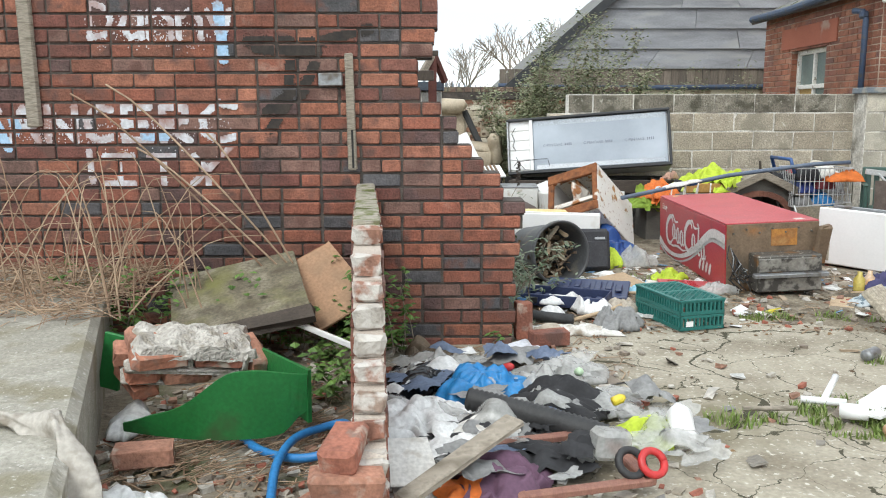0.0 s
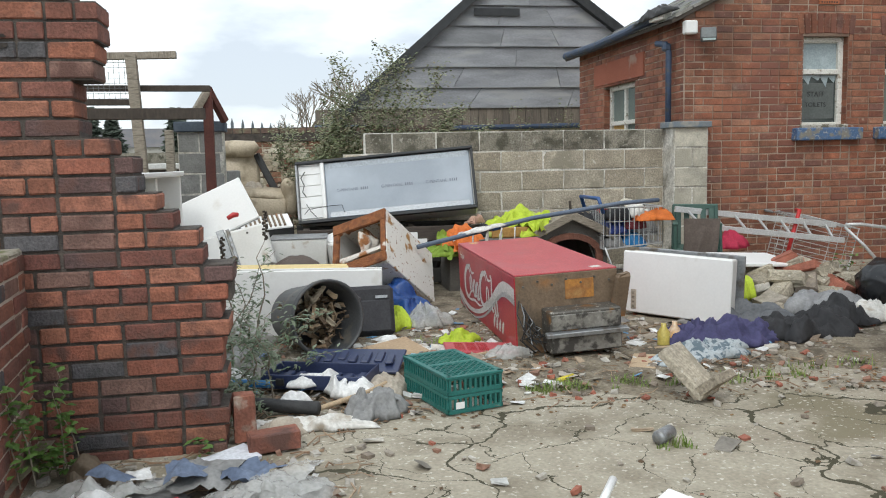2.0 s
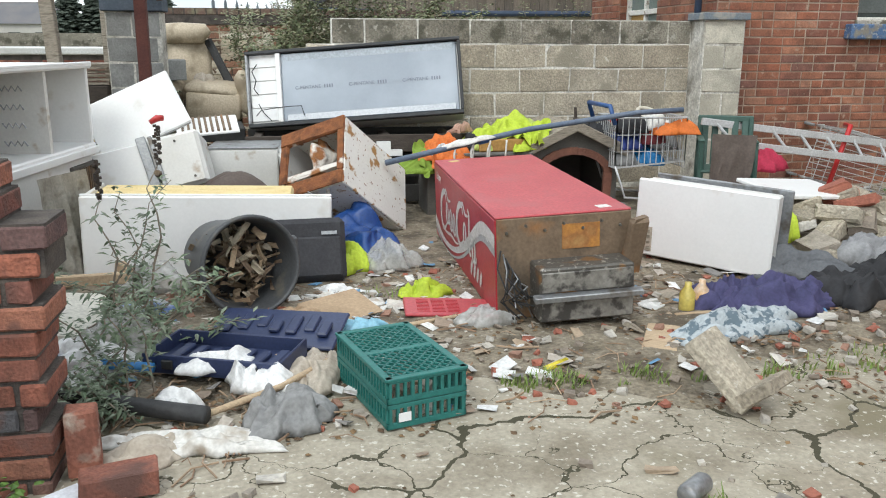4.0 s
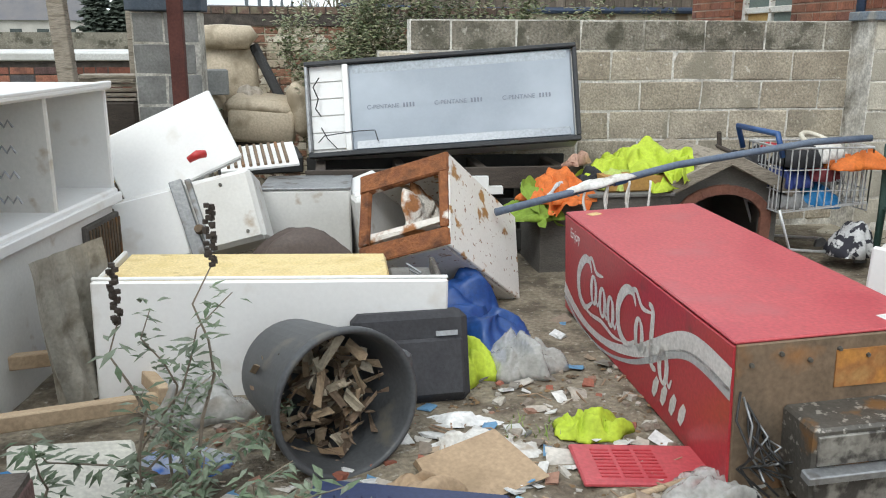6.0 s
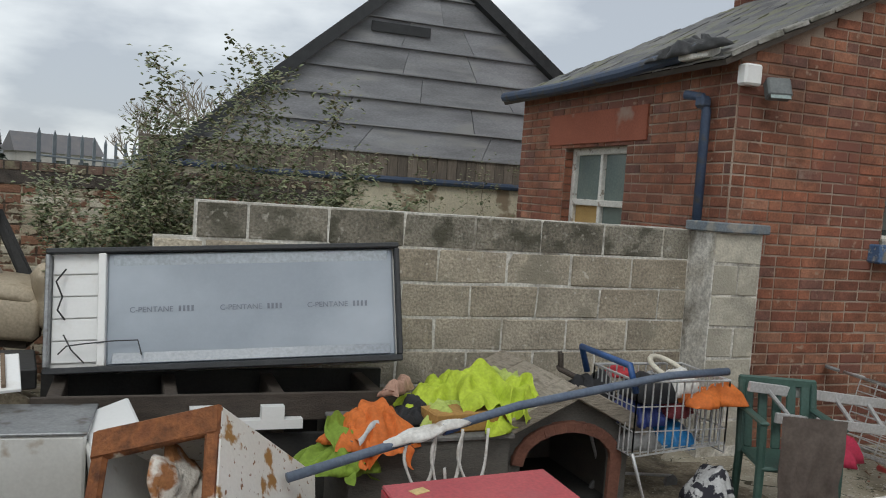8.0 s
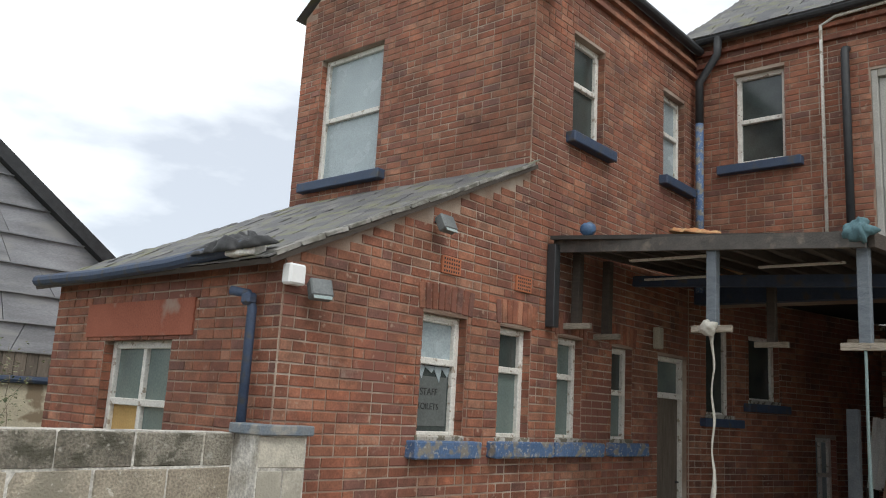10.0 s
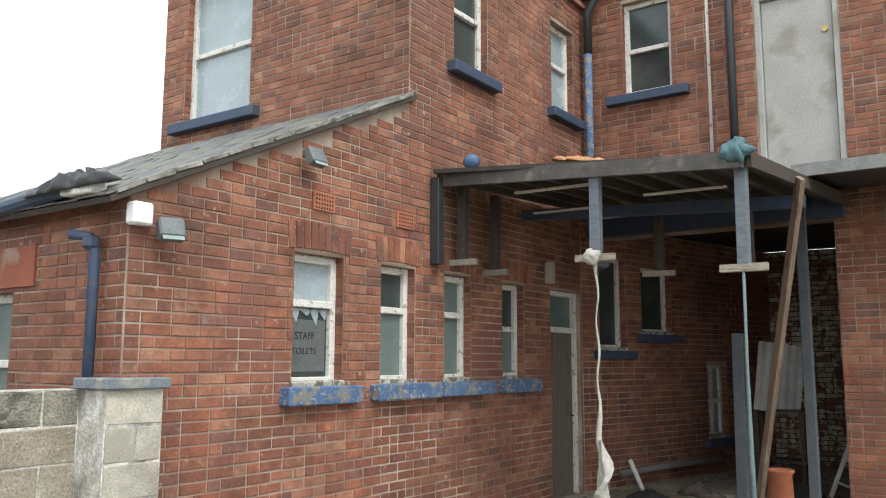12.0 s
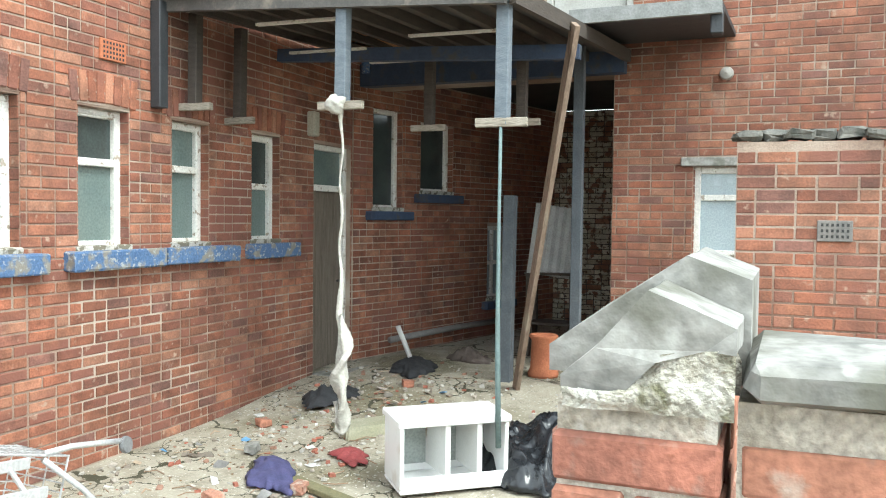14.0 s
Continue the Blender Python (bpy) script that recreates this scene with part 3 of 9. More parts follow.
solo("pier_cap", Builder().box((-.1, 10.74, 1.73), (.54, .36, .11), b=.008), surf("slate_blue_cap", [(.07, .09, .12), (.10, .12, .15)], .9, 9, .5), "dark blue capping on a grey block pier", "capping stone", kind="structure")
brick_wall("wall_whitewashed", "old brick wall with flaking cream whitewash", frame_at(-.35, 12.5, 0), 3.4, lambda u: 1.70, .22, WHITEWASH, surf("whitewashed_mortar", [(.50, .44, .33), (.42, .36, .27)], .95, 8, .7, stain=(.10, .07, .05), stain_at=.53, stain_scale=7, stain_soft=.06), .08, .24, near=None)
brick_wall("wall_whitewashed_coping", "dark red brick coping course on the whitewashed wall", frame_at(-.36, 12.48, 0) @ Matrix.Translation((0, 0, 1.702)), 3.42, lambda u: .08, .26, surf("dark_coping_brick", [(.13, .085, .065), (.10, .07, .055), (.17, .11, .085)], .95, 9, .7, pieces=True, stain=(.20, .18, .12), stain_at=.58, stain_scale=8), MORTAR, .08, .12, depth=.3, headers=0)

# ---- brick building with its lean-to ----
GH = [(1.48, 2.07, 1.60, 2.66), (2.56, 3.07, 1.60, 2.66), (3.55, 4.03, 1.60, 2.66), (4.66, 5.14, 1.60, 2.66), (5.79, 6.60, -.1, 2.66), (3.71, 4.38, 4.88, 6.08), (5.90, 6.53, 4.95, 6.15)]


def front_top(u):
    return 2.86 + 1.41 * u / 2.96 if u < 2.96 else 7.0


brick_wall("wall_front", "red brick house front with pale mortar joints", frame_at(5.32, 10.1, 0), 6.9, front_top, .3, BRICK_BLD, MORTAR_FACADE, .0815, .236, GH, (2.96,), .28, near=(1.2, 5.6, .35, 1.46))
brick_wall("wall_side", "patched red brick side of the lean-to", frame_at(5.316, 13.604, -90), 3.5, lambda u: 2.86, .3, BRICK_BLD, MORTAR_FACADE, .0815, .236, [(1.02, 2.13, 1.2, 2.29)], (), .28)
brick_wall("wall_gable", "upper red brick gable above the lean-to roof", frame_at(8.276, 13.954, -90) @ Matrix.Translation((0, 0, 3.2)), 3.85,
           lambda u: 3.8 + 1.5 * (1 - abs(u - 1.92) / 1.93), .3, BRICK_BLD, MORTAR_FACADE, .0815, .236, [(.42, 1.58, 1.40, 3.1)], (1.92,), .28)
brick_wall("wall_wing", "red brick wing over a dark covered passage", frame_at(12.2, 10.1, -90), 7.6, lambda u: 7.15, .3, BRICK_BLD, MORTAR_FACADE, .0815, .236,
           [(-.01, 3.02, -.1, 3.4), (.56, 1.23, 5.28, 6.56), (2.26, 3.20, 4.0, 6.25), (3.85, 4.55, 1.5, 2.42)], (), .28)
brick_wall("wall_passage", "facade brick wall under the canopy", frame_at(11.95, 10.08, -15), 4.9, lambda u: 3.6, .3, BRICK_BLD, MORTAR_FACADE, .0815, .236,
           [(.34, .89, 1.95, 3.2), (1.25, 1.95, 2.18, 3.12), (2.8, 3.34, .67, 1.75)], (), .28)
brick_wall("wall_passage_end", "pale brick wall at the passage's dark end", frame_at(16.5, 9.6, -90), 3.2, lambda u: 3.6, .2, WHITEWASH, MORTAR, .0815, .236)
solo("wall_passage_side", Builder().box((14.5, 7.0, 1.7), (4.3, .16, 3.6)), RENDER_RED, "plain rendered wall closing the passage", "wall", kind="structure")
# the passage's shade is put into the ceiling colour
solo("ceiling", Builder().box((14.4, 8.6, 3.68), (4.3, 3.8, .14)), UNLIT_BLACK, "boarded ceiling of the covered passage, shade painted near-black", "ceiling", kind="structure")
solo("wall_rear", Builder().box((10.4, 13.9, 3.4), (4.0, .2, 7.0)), RENDER_RED, "plain rear wall of the house", "wall", kind="structure")
solo("blue_beam", Builder().box((12.12, 8.5, 3.53), (.16, 3.1, .26), b=.006), BLUE_DULL, "dull blue painted lintel beam over the passage", "beam", kind="structure")


def soldier_arch(x0, x1, z, y, along=True, n_extra=0):
    """A row of upright bricks over an opening, slightly arched."""
    n = max(4, int((x1 - x0 + .16) / .08))
    root = tagged(part("soldier_arch", Builder().box(((x0 + x1) / 2, y + .03, z + .115), (x1 - x0 + .14, .05, .22)), MORTAR_FACADE), "arch of upright red bricks over an opening", "arch", kind="structure")
    for i in range(n):
        f = (i + .5) / n
        x = x0 - .08 + (x1 - x0 + .16) * f
        part("brick", brick_mesh(.07, .225, .06), BRICK_BLD, root, m=pose(x, y + .022, z + .118 + .02 * (1 - (2 * f - 1) ** 2), 0, (f - .5) * 14, 0))
    return root


for h in GH[:4]:
    soldier_arch(5.32 + h[0], 5.32 + h[1], 2.67, 10.09)


WOOD_PALE_SILL = surf("rotting_painted_timber", [(.36, .33, .28), (.50, .47, .42)], .9, 9, .6, stain=(.16, .14, .10), stain_at=.52, stain_scale=16, stain_soft=.06)


def sash_window(name, label, m, w, h, bar=.62, side=.066, casement=False, sill=True, material=WHITE_WOOD, pane=SKY_GLASS, board=None, top_pane=None):
    """Frame, sash bars, panes, a small timber sill; local x across, y into the wall, z up from the opening's foot."""
    win = thing(name, label, "window", m, kind="structure")
    d, y = .07, .09
    for x in (side / 2, w - side / 2):
        part("window_frame", Builder().box((x, y, h / 2), (side, d, h), b=.006), material, win)
    for z in (side / 2, h - side / 2):
        part("window_frame", Builder().box((w / 2, y, z), (w - 2 * side, d - .006, side), b=.006), material, win)
    for x in (.004, w - .004):
        jamb = Builder()
        for k in range(int(h / .0815)):
            jamb.box((x, .012, (k + .5) * .0815), (.008, .084, .072), b=.002, jit=.001)
        part("reveal", jamb, BRICK_BLD, win, "brick reveal")
    if bar:
        part("transom", Builder().box((w / 2, y - .012, h * bar), (w - 2 * side, .06, .06), b=.006), material, win)
    if casement:
        part("mullion", Builder().box((w / 2, y - .004, h / 2), (.05, .06, h - 2 * side), b=.006), material, win)
    cells = [(side, w - side)] if not casement else [(side, w / 2 - .025), (w / 2 + .025, w - side)]
    rows = [(side, h * bar - .03), (h * bar + .03, h - side)] if bar else [(side, h - side)]
    for i, (a, b) in enumerate(cells):
        for j, (z0, z1) in enumerate(rows):
            mat = board if board and i == 0 and j == 0 else top_pane if top_pane and j == 1 else pane
            part("pane", Builder().box(((a + b) / 2, y + .012, (z0 + z1) / 2), (b - a, .008, z1 - z0)), mat, win)
    # near-black sheet painted for the unlit room behind the panes
    part("backing", Builder().box((w / 2, .27, h / 2), (w, .02, h)), UNLIT_BLACK, win)
    if sill:
        part("window_sill", Builder().box((w / 2, .02, .008), (w + .05, .13, .055), b=.008, jit=.006), WOOD_PALE_SILL, win, "rotting grey timber sill")
    return win


# pale blue-grey glass colour, also used as a painted sky reflection
PALE_PANE = surf("pale_skylike_pane", [(.30, .36, .38), (.36, .42, .44)], .25, 3, .02, spec=.6)
GREEN_PANE = surf("dirty_green_pane", [(.13, .17, .16), (.17, .21, .19)], .2, 3, .03, spec=.6)
BOARD = surf("yellow_board", [(.50, .33, .12), (.44, .28, .10)], .8, 5, .2)
# window_1's upper pane is coloured pale for the sky it reflects
for i, h in enumerate(GH[:4]):
    win = sash_window("window_%d" % (i + 1), ("sash window with flaking white frame, broken pane and a dark room behind" if i == 0 else "narrow sash window with flaking white frame and dirty green pane"),
                      frame_at(5.32 + h[0], 10.1, 0) @ Matrix.Translation((0, .03, h[2])), h[1] - h[0], h[3] - h[2], .62 if i < 3 else .52, pane=GREEN_PANE if i else SKY_GLASS, top_pane=(PALE_PANE, SKY_GLASS, None, SKY_GLASS)[i])
    part("window_sill", Builder().box(((h[1] - h[0]) / 2, .075, h[3] - h[2] - .03), (h[1] - h[0], .05, .07), (0, 0, 0), b=.02), WHITE_WOOD, win, "curved head of the frame")
    if i == 0:
        shard = Builder()
        for a, b, d in ((.06, .2, .11), (.17, .34, .06), (.3, .42, .14), (.4, .53, .09)):
            shard.prism([(a, .62), (b, .62), ((a + b) / 2 + .03, .62 - d)], .088, .093)
        part("broken_glass", shard, PALE_PANE, win, "jagged shards of broken glass")
for i, (a, b) in enumerate(((6.68, 7.54), (7.75, 8.69), (8.71, 9.67), (9.88, 10.69))):
    solo("stone_sill", Builder().box(((a + b) / 2, 10.06, 1.525), (b - a, .16, .145), b=.012, jit=.004), BLUE_PAINT, "flaking blue painted stone window sill", "window sill", kind="structure", group="blue sills of the house front")
for k, h in ((5, GH[5]), (6, GH[6])):
    sash_window("window_%d" % k, "white upstairs sash window" if k == 5 else "narrow upstairs window with yellowed board", frame_at(5.32 + h[0], 10.1, 0) @ Matrix.Translation((0, .03, h[2])), h[1] - h[0], h[3] - h[2], .55, pane=SKY_GLASS if k == 5 else PALE_PANE, sill=False)
    solo("stone_sill", Builder().box((5.32 + (h[0] + h[1]) / 2, 10.06, h[2] - .06), (h[1] - h[0] + .25, .16, .12), b=.01), BLUE_DULL, "dull blue painted stone window sill", "window sill", kind="structure")
sash_window("window_7", "two-light white window with one yellow boarded pane", frame_at(5.316, 12.58, -90) @ Matrix.Translation((0, .03, 1.2)), 1.11, 1.09, .52, casement=True, pane=GREEN_PANE, board=BOARD)
sash_window("window_8", "tall white upstairs window of pale glass", frame_at(8.276, 13.53, -90) @ Matrix.Translation((0, .03, 4.6)), 1.16, 1.7, .5, pane=PALE_PANE, sill=False)
solo("stone_sill", Builder().box((8.24, 12.95, 4.54), (.16, 1.5, .12), b=.01), BLUE_DULL, "dull blue painted stone window sill", "window sill", kind="structure")
sash_window("window_9", "white upstairs window in the brick wing", frame_at(12.2, 9.54, -90) @ Matrix.Translation((0, .03, 5.28)), .67, 1.28, .48, sill=False)
solo("stone_sill", Builder().box((12.16, 9.2, 5.21), (.16, 1.1, .12), b=.01), BLUE_DULL, "dull blue painted stone window sill", "window sill", kind="structure")
sash_window("window_10", "small white window with pale glass and stone lintel", frame_at(12.2, 6.25, -90) @ Matrix.Translation((0, .03, 1.5)), .7, .92, .66, pane=PALE_PANE)
solo("stone_lintel", Builder().box((12.18, 5.9, 2.47), (.08, .95, .09), b=.008), STONE, "pale stone lintel over a small window", "lintel", kind="structure")
pf = frame_at(11.95, 10.08, -15)
for k, (a, b, z0, z1) in enumerate(((.34, .89, 1.95, 3.2), (1.25, 1.95, 2.18, 3.12), (2.8, 3.34, .67, 1.75))):
    sash_window("window_%d" % (11 + k), "dark window under the canopy with a dirty white frame", pf @ Matrix.Translation((a, .03, z0)), b - a, z1 - z0, 0 if k < 2 else .5, casement=k == 2, pane=SKY_GLASS if k < 2 else PALE_PANE)
    sl = solo("stone_sill", Builder().box(((a + b) / 2, -.03, z0 - .07), (b - a + .25, .16, .11), b=.01), BLUE_DULL, "dull blue painted stone window sill", "window sill", m=pf, kind="structure")

# back door with a fanlight
door = thing("door_1", "rotten grey-brown back door with a glazed fanlight, shut", "door", frame_at(11.11, 10.1, 0) @ Matrix.Translation((0, .02, .12)), kind="structure")
for x in (.03, .78):
    part("door_frame", Builder().box((x, .08, 1.27), (.06, .1, 2.54), b=.006), WHITE_WOOD, door)
part("door_frame", Builder().box((.405, .08, 2.51), (.69, .096, .06), b=.006), WHITE_WOOD, door)
part("transom", Builder().box((.405, .07, 2.06), (.69, .11, .07), b=.006), WHITE_WOOD, door)
part("fanlight", Builder().box((.405, .1, 2.29), (.69, .01, .38)), GREEN_PANE, door)
for i in range(5):
    part("board", Builder().box((.06 + .069 + i * .138, .09, 1.02), (.134, .03, 2.02), b=.004), DOOR_OLD, door)
part("door_handle", Builder().tube([(.68, .07, 1.0), (.68, .03, 1.0), (.6, .025, 1.0)], .011), RUBBER, door.children[-1])
solo("door_step", Builder().box((11.52, 9.93, .07), (.9, .36, .16), b=.015, jit=.006), STONE, "worn stone doorstep", "step", kind="structure")
# upstairs door
door = thing("door_2", "blank pale grey upstairs door, shut, over the canopy", "door", frame_at(12.2, 7.84, -90) @ Matrix.Translation((0, .02, 4.0)), kind="structure")
for x in (.035, .905):
    part("door_frame", Builder().box((x, .05, 1.12), (.07, .12, 2.25), b=.006), DOOR_PAINT, door)
part("door_frame", Builder().box((.47, .05, 2.2), (.8, .116, .1), b=.006), DOOR_PAINT, door)
part("door_leaf", Builder().box((.47, .06, 1.07), (.78, .04, 2.13), b=.004), DOOR_PAINT, door)
part("lock", Builder().lathe([(0, .02), (.035, .02), (.035, 0)], 14), surf("brass", [(.5, .36, .14), (.42, .3, .12)], .35, 8, .1, metal=1), door.children[-1], "round brass lock", m=pose(.78, .032, 1.65, 90, 0, 0))


# ---- roofs ----
def slate_roof(name, label, m, L, W, rows, material=SLATE, sw=.26, sag=0.0):
    """Overlapping slates on a boarded plane: local x along the eave, y up the slope."""
    roof = solo(name, Builder().box((L / 2, W / 2, -.03), (L, W, .04)), WOOD_DARK, label, "roof", m=m, kind="structure")
    rest, step = Builder(), W / rows
    near = 0
    for k in range(rows):
        u = -(k % 2) * sw / 2
        while u < L:
            a, b = max(u, 0), min(u + sw - .006, L)
            if b - a > .03:
                rest.box(((a + b) / 2, k * step + step * .62, .008 + random.uniform(0, .012)), (b - a, step * 1.32, .011), (3.2 + random.uniform(-.9, 1.6), random.uniform(-1.4, 1.4), random.uniform(-1.6, 1.6)))
            u += sw
    r = part("slates", rest.mesh("slates"), material, roof)
    r["kind"] = "stuff"
    return roof


sl = math.degrees(math.atan2(1.41, 2.96))
slate_roof("roof_lean_to", "mossy uneven slate roof of the lean-to", Matrix.Translation((5.12, 13.75, 2.83)) @ pose(0, 0, 0, 0, 0, -90) @ pose(0, 0, 0, sl, 0, 0), 3.72, 3.52, 15)
slate_roof("roof_house", "slate roof of the house", Matrix.Translation((8.1, 9.95, 6.98)) @ pose(0, 0, 0, 38, 0, 0), 4.6, 2.65, 11)
slate_roof("roof_wing", "slate roof of the brick wing", Matrix.Translation((12.0, 10.3, 7.15)) @ pose(0, 0, 0, 0, 0, -90) @ pose(0, 0, 0, 35, 0, 0), 7.9, 3.2, 12)
solo("roof_back", Builder().add([(8.2, 14.1, 7.0), (12.3, 14.1, 7.0), (12.3, 12.02, 8.6), (8.2, 12.02, 8.6)], [(0, 1, 2, 3)]), SLATE, "rear slate roof slope", "roof", kind="structure")
verge = Builder()
for i in range(14):
    f = (i + .5) / 14
    verge.box((5.16 + 3.1 * f, 10.07, 2.86 + 1.47 * f), (.235, .1, .035), (0, -sl + random.uniform(-2, 2), random.uniform(-2, 2)), b=.006, jit=.006)
solo("roof_verge", verge, STONE, "ragged mortar verge along the lean-to roof", "roof verge", kind="structure")
gut = thing("gutter", "sagging blue gutter wrapped in torn black plastic", "gutter", kind="structure")
part("trough", Builder().tube([(5.14, 13.75, 2.87), (5.13, 12.5, 2.85), (5.12, 11.3, 2.87), (5.12, 10.3, 2.93)], .055, 10), BLUE_DULL, gut)
part("torn_plastic", Builder().crumple((0, 0, 0), (.34, 1.1), .12, 4, 26), RUBBER, gut, "torn black plastic sheeting", True, pose(5.18, 10.6, 2.93, 0, -18, 0))
part("gutter_end", Builder().box((5.14, 10.35, 2.9), (.13, .3, .09), (0, 0, 8), b=.01), WHITE_WOOD, gut, "white gutter end piece")
pipe = thing("downpipe", "blue cast iron downpipe on the lean-to", "downpipe", kind="structure")
part("pipe", Builder().tube([(5.16, 10.5, 2.62), (5.22, 10.38, 2.6), (5.24, 10.34, 2.5), (5.24, 10.34, 1.5)], .035, 10), BLUE_DULL, pipe, smooth=True)
part("hopper", Builder().box((5.22, 10.36, 2.56), (.09, .1, .09), b=.02), BLUE_DULL, pipe)
solo("render_band", Builder().box((5.309, 12.05, 2.47), (.03, 1.75, .3), b=.004), RENDER_RED, "smooth red painted lintel band", "lintel", kind="structure")
for x in (6.98, 8.08):
    vent = thing("air_brick", "terracotta air brick set in the wall", "vent", pose(x, 10.085, 3.02), kind="structure")
    part("frame", Builder().box((.13, .0, .078), (.26, .02, .155), b=.004), TERRACOTTA, vent)
    # each hole is a near-black patch painted for its shade
    for i in range(7):
        for j in range(4):
            part("hole", Builder().box((.035 + i * .0317, -.0105, .025 + j * .035), (.016, .003, .018)), UNLIT_BLACK, vent)
for z, hz in ((6.62, .06), (6.8, .06)):
    solo("brick_corbel", Builder().box((10.2, 10.07, z), (3.9, .07, hz), b=.004), BRICK_BLD, "projecting brick course under the eaves", "cornice", kind="structure")
    solo("brick_corbel", Builder().box((12.17, 6.3, z + .15), (.07, 7.5, hz), b=.004), BRICK_BLD, "projecting brick course under the eaves", "cornice", kind="structure")
solo("eaves_gutter", Builder().tube([(8.2, 9.98, 6.98), (12.1, 9.98, 6.98)], .06, 10), BLACK_TRIM, "black eaves gutter", "gutter", kind="structure")
solo("eaves_gutter", Builder().tube([(12.06, 10.0, 7.12), (12.06, 2.6, 7.12)], .06, 10), BLACK_TRIM, "black eaves gutter", "gutter", kind="structure")
pipe = thing("downpipe", "blue and black downpipe in the corner of the house", "downpipe", kind="structure")
part("lower_pipe", Builder().tube([(12.05, 9.97, 3.55), (12.05, 9.97, 5.9)], .055, 10), BLUE_PAINT, pipe, "blue painted pipe", True)
part("upper_pipe", Builder().tube([(12.05, 9.97, 5.9), (12.05, 9.97, 6.5), (12.02, 9.7, 6.85), (12.04, 9.7, 7.1)], .055, 10), BLACK_TRIM, pipe, "black pipe", True)
solo("soil_pipe", Builder().tube([(12.1, 8.1, 3.6), (12.1, 8.1, 6.5), (12.12, 8.1, 6.55), (12.2, 8.1, 6.58)], .05, 10), BLACK_TRIM, "black waste pipe on the brick wing", "pipe", smooth=True, kind="structure")
solo("overflow_pipe", Builder().tube([(12.12, 8.38, 3.6), (12.12, 8.38, 6.95), (12.12, 8.2, 7.03), (12.12, 6.5, 7.1)], .022, 8), WHITE_WOOD, "thin white pipe on the brick wing", "pipe", smooth=True, kind="structure")

# ---- canopy over the yard corner ----
canopy = thing("canopy", "sagging black timber canopy on posts with a rusty sheet roof", "canopy", kind="structure")
# roof sheet coloured near-black on all its faces
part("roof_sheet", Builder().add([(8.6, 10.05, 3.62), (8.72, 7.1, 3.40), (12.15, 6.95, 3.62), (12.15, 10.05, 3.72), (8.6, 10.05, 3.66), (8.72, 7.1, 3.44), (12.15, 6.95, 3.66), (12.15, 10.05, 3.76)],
     [(0, 1, 2, 3), (7, 6, 5, 4), (0, 4, 5, 1), (1, 5, 6, 2), (2, 6, 7, 3), (3, 7, 4, 0)]), surf("near_black_boards", [(.03, .028, .026), (.055, .05, .045)], .85, 5, .4), canopy)
part("fascia", Builder().box((8.655, 8.58, 3.46), (.05, 2.98, .13), (4.2, 0, -2.3)), surf("grey_black_fascia", [(.06, .055, .05), (.10, .09, .08)], .8, 8, .4, stain=(.18, .15, .12), stain_at=.6, stain_scale=6), canopy)
part("fascia", Builder().box((10.4, 7.0, 3.47), (3.5, .05, .12), (0, -3.6, -2.4)), WOOD_DARK, canopy)
for i in range(9):
    part("joist", Builder().box((10.4, 7.35 + i * .31, 3.50 + i * .018), (3.4, .06, .11), (0, -3, 0)), WOOD_DARK, canopy)
part("purlin", Builder().box((10.3, 8.5, 3.36), (.09, 3.0, .12), (3, 0, 0)), BLUE_DULL, canopy)
for x, y, z0, z1 in ((8.7, 8.38, 2.66, 3.4), (8.72, 7.15, 2.5, 3.38), (9.6, 9.95, 2.7, 3.55), (9.0, 9.96, 2.75, 3.55), (10.6, 7.6, 2.72, 3.45), (10.8, 8.6, 2.72, 3.5)):
    part("post_stub", Builder().box((x, y, (z0 + z1) / 2), (.09, .09, z1 - z0), (0, 1, 0), b=.006), surf("grey_blue_timber", [(.10, .12, .14), (.15, .17, .19)], .8, 10, .4, stretch=(1, 1, 4)) if x < 8.9 else WOOD_DARK, canopy)
    part("cross_piece", Builder().box((x - .03, y, z0 + .02), (.05, .36, .06), (0, 0, random.uniform(-6, 6)), b=.004), WOOD_GREY, canopy)
part("post", Builder().box((11.6, 7.31, 1.85), (.1, .1, 3.7), b=.006), surf("slate_grey_post", [(.07, .08, .09), (.10, .11, .12)], .8, 8, .3), canopy)
part("post", Builder().box((11.6, 8.03, 1.06), (.12, .12, 2.1), (0, 2, 0), b=.006), bpy.data.materials["slate_grey_post"], canopy)
part("wall_bracket", Builder().box((8.66, 10.04, 3.15), (.1, .1, .85), b=.006), BLACK_TRIM, canopy)
# white bars stand in for daylight showing through gaps in the roof
for x, y in ((9.1, 9.0), (9.9, 8.0), (10.9, 8.9), (10.2, 9.4)):
    part("slat_gap", Builder().box((x, y, 3.43), (.05, .8, .02), (0, 0, 3)), WHITE_WOOD, canopy, "white bar painted for daylight through a roof gap")
lean = solo("leaning_timber", Builder().box((0, 0, 1.86), (.045, .13, 3.72), b=.005, jit=.003), surf("brown_weathered_plank", [(.19, .13, .09), (.25, .18, .13), (.13, .09, .065)], .85, 8, .5, stretch=(2, 2, .6), stain=(.32, .27, .2), stain_at=.6, stain_scale=4), "long weathered plank leaning against the canopy", "plank",
            m=Matrix.Translation((11.3, 7.84, .1)) @ (Vector((9.9, 6.95, 3.42)) - Vector((11.3, 7.84, .1))).to_track_quat("Z", "Y").to_matrix().to_4x4())
porch = thing("side_canopy", "short black flat roof over the wing's ground floor", "canopy", kind="structure")
part("roof_sheet", Builder().box((11.3, 6.5, 3.68), (1.8, 1.25, .05), (0, -4, 0)), BLACK_TRIM, porch)
